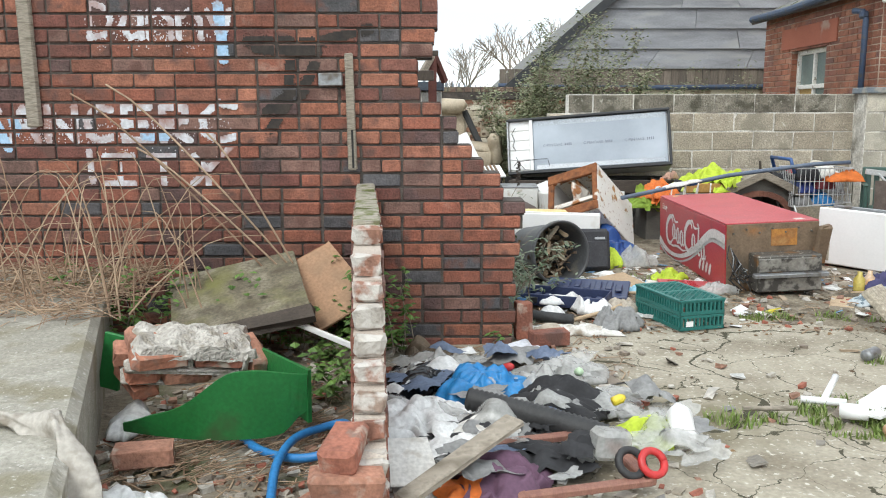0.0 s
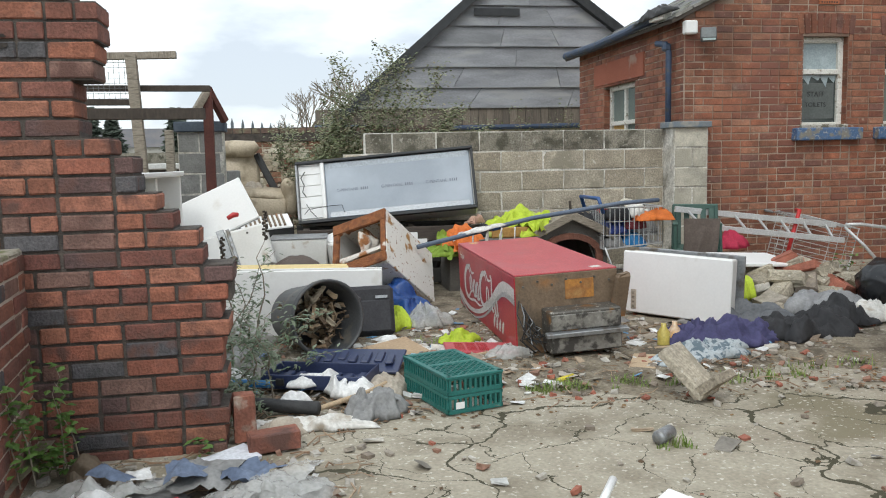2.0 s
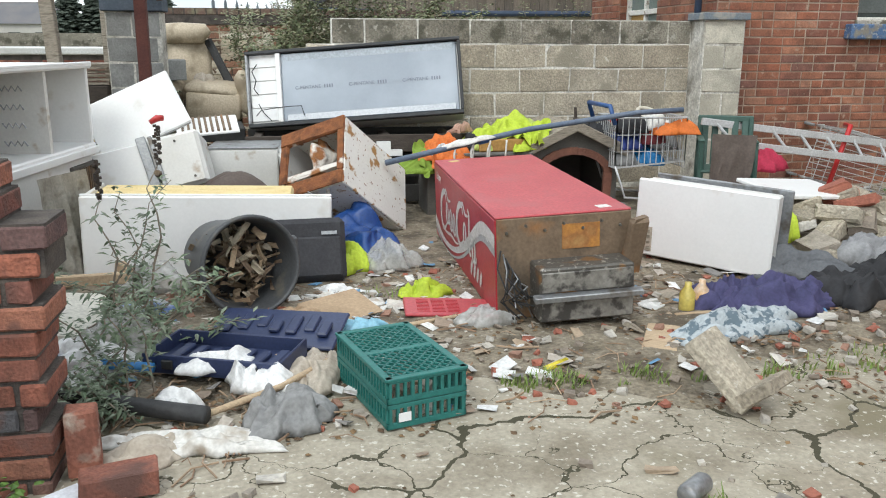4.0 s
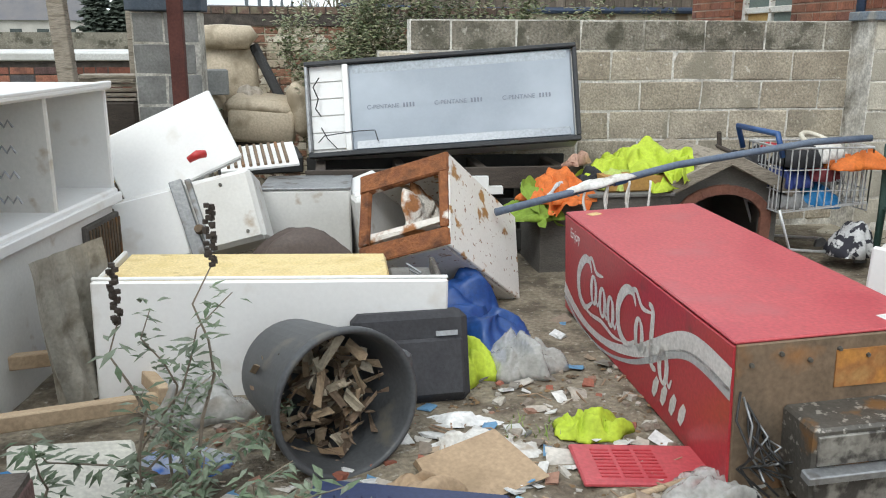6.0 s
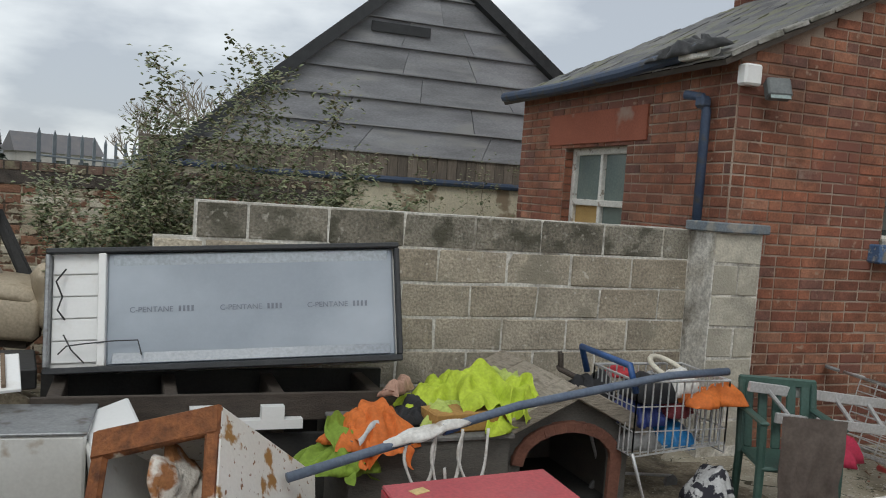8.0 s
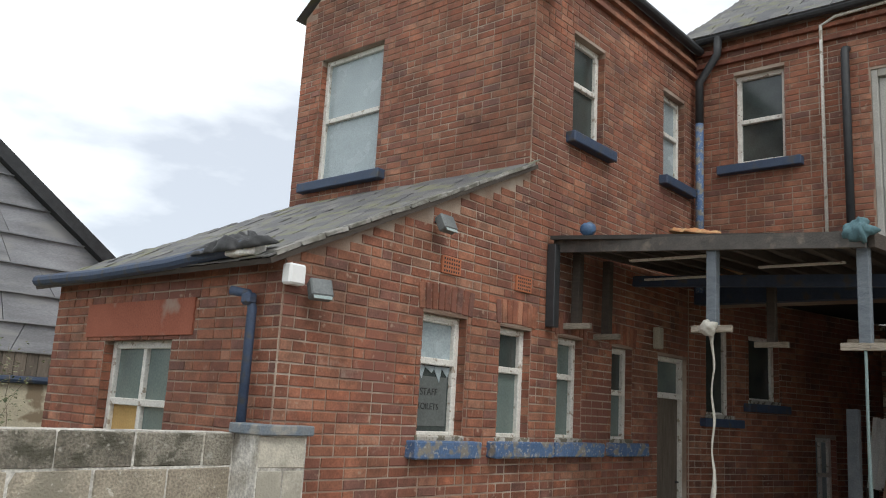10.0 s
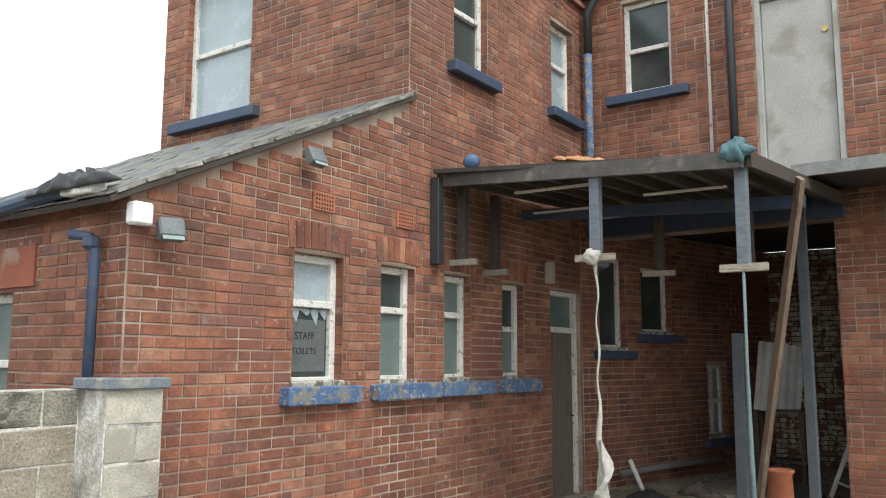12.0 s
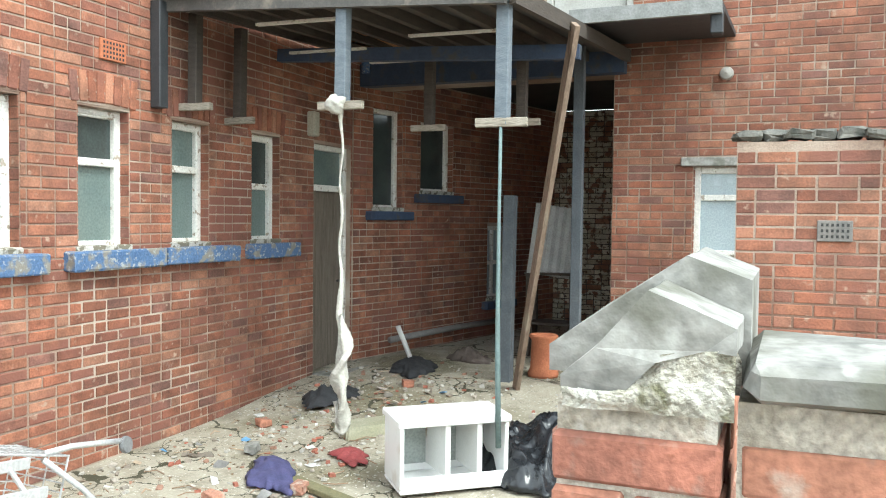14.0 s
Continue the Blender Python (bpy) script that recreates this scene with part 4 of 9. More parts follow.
part("fascia", Builder().box((10.4, 6.5, 3.6), (.05, 1.25, .12)), surf("pale_edge", [(.25, .25, .24), (.18, .18, .17)], .8, 8, .3), porch)
part("bracket", Builder().box((10.5, 5.92, 3.5), (.12, .1, .22), b=.01), BLACK_TRIM, porch)
sheet = Builder()
for i in range(3):
    sheet.crumple((9.2 + i * .9, 8.7 + i * .3, 3.6 + i * .02), (.9, .5), .09, 20 + i, 16)
solo("orange_debris", sheet, surf("rusty_orange_debris", [(.45, .20, .07), (.35, .16, .07), (.5, .33, .16)], .85, 8, .4), "rust-orange debris lying on the canopy roof", "debris", smooth=True)
ball = solo("blue_drum", Builder().lathe([(0, 0), (.1, .0), (.13, .05), (.13, .3), (.1, .34), (0, .34)], 20), surf("blue_plastic", [(.06, .12, .22), (.08, .15, .27)], .45, 5, .1), "blue plastic container lying on the canopy edge", "container", m=pose(8.75, 9.72, 3.72, 0, 75, 20) @ Matrix.Scale(.55, 4), smooth=True)

FABRIC_GREY = surf("grey_white_fabric", [(.47, .45, .40), (.38, .36, .31)], .9, 14, .4, crease=14)
rag = thing("hanging_rag", "twisted grey-white cloth strip hanging from the canopy", "cloth")
pts = [(8.69, 8.38 + .012 * math.sin(i * 1.3), 2.74 - i * .1) for i in range(24)]
rs = [.045, .035, .018] + [.012] * 11 + [.018, .024, .028, .02, .026, .03, .022, .026, .02, .012]
part("strip", Builder().twist(pts, rs, 2.2, 2, .7, 14, 3), FABRIC_GREY, rag, smooth=True)
part("knot", Builder().crumple((0, 0, 0), (.12, .16), .06, 5, 18), FABRIC_GREY, rag, "", True, pose(8.6, 8.38, 2.68, 0, -80, 0))
part("fold", Builder().twist([(8.66, 8.36, 1.15), (8.62, 8.29, .92), (8.60, 8.33, .7), (8.63, 8.31, .45), (8.66, 8.36, .3), (8.69, 8.42, .5)], [.02, .05, .06, .05, .04, .015], 2, 3, .45), FABRIC_GREY, rag, smooth=True)
strap = solo("hanging_strap", Builder().tube([(8.68, 7.15, 2.55), (8.70, 7.16, 1.8), (8.68, 7.15, 1.0), (8.70, 7.14, .3)], [.012, .012, .018, .02], 6), surf("green_grey_strap", [(.12, .17, .17), (.16, .21, .2)], .8, 9, .2), "thin grey-green strap hanging from the canopy post", "strap", smooth=True)
solo("tied_rag", Builder().crumple((0, 0, 0), (.22, .26), .16, 9, 18), surf("teal_rag", [(.07, .14, .16), (.10, .18, .2)], .9, 10, .3), "teal rag knotted round the canopy post", "cloth", m=pose(8.62, 7.15, 3.42, 0, -60, 0), smooth=True)

# ---- walls beside the camera's end ----
brick_wall("wall_coped", "old brick garden wall with a ridged stone coping", frame_at(4.56, 5.435, 0), .48, lambda u: 1.62, .225, BRICK_WORN, MORTAR_WORN, .083, .24, depth=.3, headers=.2)
for k in range(19):
    part("brick", Builder().box((.038 if k % 2 else .1, .056 if k % 2 else .1125, k * .083 + .0415), (.1 if k % 2 else .226, .113 if k % 2 else .238, .071), b=.006, jit=.003), BRICK_WORN, bpy.data.objects["wall_coped"])
    if k % 2:
        part("brick", Builder().box((.038, .178, k * .083 + .0415), (.1, .108, .071), b=.006, jit=.003), BRICK_WORN, bpy.data.objects["wall_coped"])
brick_wall("wall_front_low", "worn red brick boundary wall under a flat coping", frame_at(4.58, 5.41, -90), 2.6, lambda u: 1.63, .225, BRICK_WORN, MORTAR_WORN, .083, .24, depth=.3, headers=.2)
EAST = pose(0, 0, 0, 0, 0, 90)
RIDGE = [(5.65, 1.632), (5.65, 1.656), (5.60, 1.702), (5.527, 1.785), (5.47, 1.762), (5.41, 1.736), (5.41, 1.702), (5.45, 1.704), (5.515, 1.685), (5.555, 1.64)]
WIDE_RIDGE = [(5.715, 1.628), (5.715, 1.672), (5.61, 1.748), (5.497, 1.826), (5.40, 1.79), (5.40, 1.628)]
for i, (x0, x1, sec, lift_) in enumerate(((4.525, 4.70, RIDGE, 0), (4.712, 5.06, WIDE_RIDGE, 0))):
    bd = Builder()
    steps = 5
    for k in range(steps + 1):
        x = x0 + (x1 - x0) * k / steps
        bd.v += [(y + .004 * noise.noise(Vector((x * 21, y * 33, i))), -x - (.012 * noise.noise(Vector((y * 30, z * 30, i))) if k in (0, steps) else 0), z + lift_ + .005 * noise.noise(Vector((x * 14, y * 25, i + 4)))) for y, z in sec]
    n = len(sec)
    bd.f += [tuple(range(n)), tuple(range(steps * n, (steps + 1) * n))]
    bd.f += [(k * n + q, k * n + (q + 1) % n, (k + 1) * n + (q + 1) % n, (k + 1) * n + q) for k in range(steps) for q in range(n)]
    solo("coping_stone", bd, STONE, "short ridged stone coping, broken away underneath" if i == 0 else "ridged weathered stone coping", "coping stone", group="ridged copings", kind="structure", m=EAST)
bed = Builder()
for i in range(11):
    for k in range(7):
        y, f = 5.648 - .236 * i / 10, k / 6
        roof_z = 1.634 if y > 5.556 else 1.69 + .012 * (5.52 - y) / .1 if y < 5.515 else 1.69 - (y - 5.515) * 1.3
        z = 1.612 + (roof_z - 1.606) * f
        bd_x = -4.53 - .02 * noise.noise(Vector((y * 17, z * 23, 1))) - .012 * noise.noise(Vector((y * 50, z * 50, 3)))
        bed.v += [(y, bd_x, z), (y, -4.71, z)]
for i in range(10):
    for k in range(6):
        a, b = 2 * (i * 7 + k), 2 * ((i + 1) * 7 + k)
        bed.f += [(a, b, b + 2, a + 2), (a + 1, a + 3, b + 3, b + 1)]
solo("mortar_bed", bed, surf("rubbly_lime_mortar", [(.34, .31, .25), (.46, .43, .36), (.26, .24, .18)], .95, 16, 1.0, fine=60, stain=(.62, .59, .52), stain_at=.6, stain_scale=14, second=(.16, .15, .09), second_at=.62, second_scale=20, bump_d=.02), "crumbling lime mortar bedding under broken coping", "mortar", kind="structure", m=EAST, smooth=True)
for i in range(4):
    solo("coping_slab", Builder().box((4.68, 5.12 - i * .58, 1.667), (.30, .56, .058), b=.014, jit=.007), STONE, "flat weathered stone coping slab", "coping slab", group="flat coping slabs", kind="structure")
brick_wall("wall_outhouse", "old patched brick outhouse wall with a crumbling top", frame_at(9.0, 5.66, -90), 3.4, lambda u: 2.38 + .04 * math.sin(u * 9), .23, BRICK_BLD, MORTAR_FACADE, .08, .236, depth=.3)
crust = Builder()
for i in range(22):
    crust.box((9.1 + random.uniform(-.05, .05), 5.6 - i * .15, 2.42), (.2, .16, .06), (0, 0, random.uniform(-20, 20)), b=.015, jit=.02)
solo("wall_crust", crust, surf("black_mossy_mortar", [(.07, .07, .06), (.16, .15, .13)], .95, 16, .8), "crumbling mossy mortar along the wall top", "wall top", kind="structure")
v = thing("air_brick", "grey air brick in the outhouse wall", "vent", pose(8.985, 5.17, 1.76, 0, 0, -90), kind="structure")
part("frame", Builder().box((.09, 0, .06), (.2, .02, .13), b=.004), surf("grey_iron", [(.14, .13, .12), (.2, .18, .16)], .8, 9, .3), v)
for i in range(6):
    for j in range(3):
        part("hole", Builder().box((.018 + i * .029, -.0105, .025 + j * .036), (.014, .003, .018)), UNLIT_BLACK, v)

# concrete ledge beside the low wall
lm = Matrix.Translation((-.78, 1.85, 0)) @ pose(0, 0, 0, 0, 0, 19)
solo("concrete_ledge", Builder().box((-.5, 1.7, .2), (1.0, 3.9, .52), b=.03, jit=.012), LEDGE, "rough grey concrete ledge", "ledge", m=lm, kind="structure")

# ---- big gabled shed behind ----
shed = thing("clad_shed", "large shed with grey clad gable, brown boards and cream wall below", "shed")
part("gable", Builder().prism([(1.3, -.1), (8.6, -.1), (8.6, 2.75), (5.33, 5.08), (1.9, 2.15), (1.3, 1.7)], 17.06, 17.2), surf("dark_backing", [(.06, .06, .065), (.08, .08, .085)], .8, 4, .1), shed)


def shed_x(z):
    return (1.98 + (z - 2.2) / (5.08 - 2.2) * 3.35, 8.6 - (z - 2.75) / (5.08 - 2.75) * 3.27 if z > 2.75 else 8.6)


z, k = 2.28, 0
LAP = .39
while z < 4.95:
    a0, b0 = shed_x(z)
    a1, b1 = shed_x(min(5.06, z + LAP))
    n = 3 if b0 - a0 > 3 else 2
    for i in range(n):
        cut = [0.0] + [(q + 1) / n + .22 * noise.noise(Vector((k * 1.7, q * 3.1, 0))) for q in range(n - 1)] + [1.0]
        f0, f1 = cut[i], cut[i + 1] - .002
        bd = Builder().add([(a0 + (b0 - a0) * f0, 17.0, z), (a0 + (b0 - a0) * f1, 17.0, z), (a1 + (b1 - a1) * f1, 17.03, z + LAP), (a1 + (b1 - a1) * f0, 17.03, z + LAP),
                            (a0 + (b0 - a0) * f0, 17.05, z), (a0 + (b0 - a0) * f1, 17.05, z), (a1 + (b1 - a1) * f1, 17.055, z + LAP), (a1 + (b1 - a1) * f0, 17.055, z + LAP)],
                           [(0, 1, 2, 3), (7, 6, 5, 4), (0, 4, 5, 1), (1, 5, 6, 2), (2, 6, 7, 3), (3, 7, 4, 0)])
        part("cladding_board", bd, CLAD, shed)
    part("cladding_strip", Builder().box(((a0 + b0) / 2, 16.992, z + .008), (b0 - a0, .02, .018)), surf("pale_strip", [(.26, .26, .25), (.2, .2, .2)], .7, 6, .1) if k == 0 else shed.children[1].data.materials[0], shed)
    z += LAP
    k += 1
for i in range(46):
    part("board", Builder().box((1.4 + i * .157, 17.02 + .006 * (i % 2), 2.1), (.15, .02, .36), b=.003), CLAD_WOOD, shed)
part("gutter", Builder().tube([(1.3, 16.96, 1.95), (3.1, 16.96, 1.90), (8.6, 16.96, 1.93)], .05, 8), BLUE_DULL, shed, "blue gutter")
for x0, z0, x1, z1 in ((5.33, 5.22, 1.2, 1.67), (5.33, 5.22, 9.0, 2.6)):
    d = math.hypot(x1 - x0, z1 - z0)
    part("barge_board", Builder().box(((x0 + x1) / 2, 16.95, (z0 + z1) / 2 - .03), (d, .16, .17), (0, -math.degrees(math.atan2(z1 - z0, x1 - x0)), 0)), BLACK_TRIM, shed)
part("cream_wall", Builder().prism([(1.3, -.1), (8.6, -.1), (8.6, 1.9), (1.3, 1.9)], 17.0, 17.05), surf("cream_painted_wall", [(.60, .55, .42), (.54, .49, .37)], .9, 4, .4, stain=(.28, .22, .15), stain_at=.6, stain_scale=3, stain_soft=.06), shed)
part("roof", Builder().add([(5.33, 16.9, 5.2), (1.1, 16.9, 1.6), (1.1, 30, 1.6), (5.33, 30, 5.2), (9.1, 16.9, 2.5), (9.1, 30, 2.5)], [(0, 1, 2, 3), (0, 3, 5, 4)]), SLATE, shed)
part("vent_knob", Builder().lathe([(0, .03), (.05, .03), (.06, 0)], 12), WOOD_DARK, shed, m=pose(5.3, 16.98, 4.72, 90, 0, 0))
part("dark_patch", Builder().box((4.85, 16.985, 4.1), (.9, .012, .14), (0, 0, 0)), BLACK_TRIM, shed, "patch of newer dark felt")

# ---- timber frame and distant things beyond the pier ----
pergola = thing("pergola", "ramshackle open timber frame with wire netting", "pergola")
for p in (((-.52, 9.75, 0), (-.62, 9.75, 2.4), .05), ((.02, 10.3, 0), (.03, 10.3, 2.1), .05), ((-1.6, 9.9, 0), (-1.6, 9.9, 2.4), .05), ((-.62, 12.0, 0), (-.62, 12, 1.75), .05), ((-.2, 12.0, 0), (-.2, 12, 1.75), .04)):
    a, b, r = Vector(p[0]), Vector(p[1]), p[2]
    part("post", Builder().box((0, 0, (b - a).length / 2), (2 * r, 2 * r, (b - a).length), b=.006), WOOD_RED if p[0][0] > 0 else WOOD_GREY, pergola, "", m=Matrix.Translation(a) @ (b - a).to_track_quat("Z", "Y").to_matrix().to_4x4())
for a, b, r, mt in (((-3, 9.75, 1.84), (.05, 9.75, 1.82), .055, WOOD_DARK), ((-3, 9.9, 2.1), (.1, 9.9, 2.08), .03, WOOD_DARK), ((-3, 9.8, 2.34), (-.2, 9.8, 2.4), .035, WOOD_GREY), ((-.1, 10.2, 1.86), (.04, 10.28, 2.1), .035, WOOD_GREY), ((.03, 10.3, 2.12), (.18, 10.5, 1.78), .035, WOOD_RED), ((-3, 9.78, 1.96), (-.6, 9.78, 1.94), .03, WOOD_DARK)):
    a, b = Vector(a), Vector(b)
    part("rail", Builder().box((0, 0, (b - a).length / 2), (2 * r, 2 * r, (b - a).length), b=.005), mt, pergola, m=Matrix.Translation(a) @ (b - a).to_track_quat("Z", "Y").to_matrix().to_4x4())
net = Builder()
for i in range(26):
    net.tube([(-1.9 + i * .05, 9.82, 1.98), (-1.9 + i * .05, 9.82, 2.36)], .003, 3, False)
for j in range(8):
    net.tube([(-1.9, 9.82, 1.98 + j * .05), (-.62, 9.82, 1.98 + j * .05)], .003, 3, False)
part("wire_netting", net, surf("grey_wire", [(.35, .36, .36), (.28, .28, .28)], .5, 9, 0, metal=.8), pergola)["kind"] = "stuff"
brick_wall("wall_far_low", "low red brick wall beyond the pier", frame_at(-5, 13.2, 0), 4.7, lambda u: 1.25, .22, BRICK_OLD, MORTAR, .08, .24)
solo("wall_far_coping", Builder().box((-2.65, 14.6, 1.3), (4.8, 2.9, .08), b=.01), surf("white_painted_coping", [(.62, .62, .6), (.55, .55, .53)], .7, 2, .2, stain=(.45, .44, .41), stain_at=.58, stain_scale=1.5), "flat white roof behind a low brick wall", "roof", kind="structure")
solo("wall_far_grey", Builder().box((-12, 22, .6), (24, .3, 2.0)), BLOCK_DARK, "dark grey yard wall in the distance", "wall", kind="structure")
pal = thing("palisade_fence", "grey steel palisade fence on the skyline", "fence")
for i in range(24):
    part("pale", Builder().prism([(-.05, 0), (.05, 0), (.05, 2.4), (0, 2.55), (-.05, 2.4)], -.01, .01), surf("galvanised_steel", [(.22, .25, .28), (.27, .30, .33)], .5, 5, .1, metal=.5) if i == 0 else pal.children[0].data.materials[0], pal, m=pose(-.9 + i * .26, 27 + i * .9, .1, 0, 0, 40))
for z in (.7, 2.0):
    part("rail", Builder().tube([(-.9, 27, z), (5.1, 47.7, z)], .03, 5), pal.children[0].data.materials[0], pal)
HOUSE_WALL, HOUSE_ROOF = surf("far_render", [(.5, .48, .44), (.42, .40, .37)], .9, 1, .1), surf("far_roof", [(.12, .12, .13), (.16, .15, .15)], .8, 1, .1)
for i, (x, y) in enumerate(((-26, 95), (-17, 102), (-8, 110), (-38, 90))):
    house = thing("distant_house", "small distant house with dark roof and pale walls", "house", pose(x, y, 0, 0, 0, 10 * i), group="distant houses")
    part("wall", Builder().box((0, 0, 1.6), (9, 6, 3.4)), HOUSE_WALL, house)
    part("roof", Builder().add([(-4.8, -3.3, 3.2), (4.8, -3.3, 3.2), (4.8, 3.3, 3.2), (-4.8, 3.3, 3.2), (-4.6, 0, 5.4), (4.6, 0, 5.4)], [(0, 1, 5, 4), (2, 3, 4, 5), (3, 0, 4), (1, 2, 5), (0, 3, 2, 1)]), HOUSE_ROOF, house)
    for wx in (-2.5, 0, 2.5):
        part("window", Builder().box((wx, -3.02, 1.8), (1.1, .06, 1.2)), SKY_GLASS, house)
hill = Builder()
for i in range(60):
    a = radians(20 + i * 2.4)
    h0 = 9 + 5 * noise.noise(Vector((i * .15, 0, 0))) + 1.6 * noise.noise(Vector((i * .9, 3, 0)))
    hill.v += [(420 * math.cos(a), 420 * math.sin(a), -1), (440 * math.cos(a), 440 * math.sin(a), h0)]
for i in range(59):
    hill.f.append((2 * i, 2 * i + 1, 2 * i + 3, 2 * i + 2))
solo("distant_hill", hill, surf("hazy_woods", [(.12, .13, .13), (.16, .17, .17)], .95, .05, 0), "hazy wooded hills on the horizon", "hills", kind="structure")

# ---- materials of the dumped things ----
ENAMEL = surf("white_enamel", [(.82, .82, .81), (.77, .77, .76)], .35, 2, .02, stain=(.60, .56, .50), stain_at=.70, stain_scale=5, stain_soft=.2, spec=.5, grit=.02)
ENAMEL_DIRTY = surf("dirty_white_enamel", [(.72, .715, .69), (.63, .62, .59)], .45, 3, .06, stain=(.36, .27, .18), stain_at=.68, stain_scale=7, stain_soft=.12, grit=.04)
ENAMEL_RUST = surf("rust_spotted_enamel", [(.80, .79, .75), (.74, .72, .67)], .4, 3, .05, stain=(.22, .09, .03), stain_at=.645, stain_scale=34, stain_soft=.04, second=(.36, .19, .06), second_at=.635, second_scale=7, grit=.04)
RUST = surf("flaking_rust", [(.17, .06, .025), (.25, .095, .035), (.10, .04, .02)], .95, 10, .8, fine=60, second=(.66, .62, .56), second_at=.66, second_scale=7, stain_soft=.06)
RUST_FOAM = surf("rusty_foam", [(.36, .16, .06), (.28, .12, .05)], .95, 9, .8, stain=(.70, .66, .60), stain_at=.52, stain_scale=5, stain_soft=.05)
FREEZER_PANEL = surf("grey_blue_panel", [(.285, .325, .375), (.32, .36, .41)], .3, 1.2, .01, stain=(.46, .51, .57), stain_at=.62, stain_scale=1.5, stain_soft=.35, grit=.02)
FOAM = surf("yellow_foam", [(.66, .52, .24), (.72, .58, .30), (.58, .44, .19)], .95, 6, .5, fine=90, stain=(.36, .27, .14), stain_at=.68, stain_scale=8)
STEEL = surf("dull_galvanised_steel", [(.36, .37, .38), (.28, .29, .30)], .45, 8, .15, metal=.7, stain=(.16, .14, .12), stain_at=.62, stain_scale=8)
RED_PAINT = surf("faded_red_paint", [(.40, .05, .065), (.45, .075, .085), (.36, .04, .055)], .42, 3, .05, stain=(.46, .16, .16), stain_at=.66, stain_scale=3, stain_soft=.25)
RED_SIDE = surf("red_enamel_side", [(.36, .025, .035), (.40, .035, .045)], .35, 4, .05, stain=(.22, .04, .04), stain_at=.68, stain_scale=6)
LOGO_WHITE = surf("faded_white_print", [(.62, .60, .58), (.55, .53, .51)], .5, 12, .05)
LOGO_GREY = surf("grey_print", [(.36, .36, .36), (.42, .42, .42)], .5, 12, .05)
RUSTY_METAL = surf("brown_rusted_plate", [(.16, .115, .075), (.21, .15, .10), (.11, .085, .06)], .7, 4, .3, metal=.3, stain=(.38, .16, .04), stain_at=.61, stain_scale=2.4)
SCRATCHED = surf("scratched_black_metal", [(.085, .08, .07), (.13, .12, .105)], .5, 9, .3, metal=.4, stain=(.36, .34, .30), stain_at=.62, stain_scale=34, stain_soft=.06, second=(.22, .12, .05), second_at=.64, second_scale=5)
CRATE_GREEN = surf("green_crate_plastic", [(.018, .13, .115), (.025, .155, .135)], .45, 5, .08)
NAVY = surf("navy_plastic", [(.022, .033, .085), (.03, .042, .10)], .45, 5, .08)
BIN_PLASTIC = surf("charcoal_plastic", [(.055, .058, .062), (.075, .078, .082)], .5, 5, .1, stain=(.12, .11, .09), stain_at=.66, stain_scale=6)
KENNEL = surf("grey_felted_board", [(.10, .095, .085), (.13, .12, .105)], .9, 7, .4, stretch=(1, 1, 3))
KENNEL_RED = surf("red_brown_trim_wood", [(.20, .085, .055), (.15, .065, .045)], .85, 8, .4)
HIVIS = surf("hi_vis_yellow", [(.46, .57, .04), (.38, .48, .035)], .75, 10, .25, crease=7)
HIVIS_PALE = surf("hi_vis_pale", [(.44, .52, .13), (.37, .45, .10)], .75, 10, .25, crease=7)
ORANGE = surf("hi_vis_orange", [(.62, .16, .025), (.50, .12, .02)], .75, 10, .25, crease=7)
CLOTH_BLACK = surf("black_cloth", [(.018, .018, .02), (.035, .035, .038)], .9, 12, .4, crease=7)
CLOTH_GREY = surf("grey_cloth", [(.20, .20, .20), (.27, .27, .265)], .9, 12, .4, crease=7)
CLOTH_NAVY = surf("navy_cloth", [(.045, .045, .11), (.07, .065, .15)], .9, 10, .3, crease=7)
CLOTH_BROWN = surf("brown_cloth", [(.085, .065, .055), (.12, .095, .08)], .9, 10, .3, crease=7)
CLOTH_WHITE = surf("white_cloth", [(.66, .65, .62), (.56, .54, .50)], .85, 10, .3, stain=(.36, .31, .25), stain_at=.64, stain_scale=8, crease=7)
CLOTH_BEIGE = surf("dirty_beige_cloth", [(.45, .40, .33), (.36, .31, .25)], .9, 10, .4, crease=7)
CLOTH_PATTERN = surf("blue_grey_patterned_cloth", [(.42, .46, .48), (.36, .40, .42)], .9, 8, .3, stain=(.12, .16, .19), stain_at=.54, stain_scale=20, stain_soft=.06, crease=7)
CLOTH_PURPLE = surf("dark_purple_cloth", [(.10, .05, .085), (.13, .07, .11)], .9, 8, .3, crease=7)
PLASTIC_WHITE = surf("white_plastic_sack", [(.74, .74, .73), (.66, .66, .65)], .35, 8, .15, crease=9)
PLASTIC_CLEAR = surf("cloudy_plastic", [(.50, .50, .48), (.58, .58, .56)], .2, 8, .15, crease=9)
PLASTIC_CLEAR.node_tree.nodes["Principled BSDF"].inputs["Alpha"].default_value = .5
PLASTIC_BLACK = surf("black_polythene", [(.014, .015, .017), (.022, .023, .026)], .25, 6, .15, crease=9)
TARP = surf("blue_tarpaulin", [(.012, .05, .19), (.018, .065, .24)], .4, 6, .15, crease=9)
BLUE_BAG = surf("bright_blue_plastic", [(.02, .17, .42), (.03, .22, .50)], .35, 8, .15, crease=9)
SOFA = surf("cream_leather", [(.50, .42, .31), (.43, .36, .26)], .6, 4, .15, stain=(.26, .21, .14), stain_at=.62, stain_scale=4)
CARD = surf("brown_cardboard", [(.40, .29, .185), (.34, .245, .155)], .9, 5, .15, stain=(.25, .18, .11), stain_at=.62)
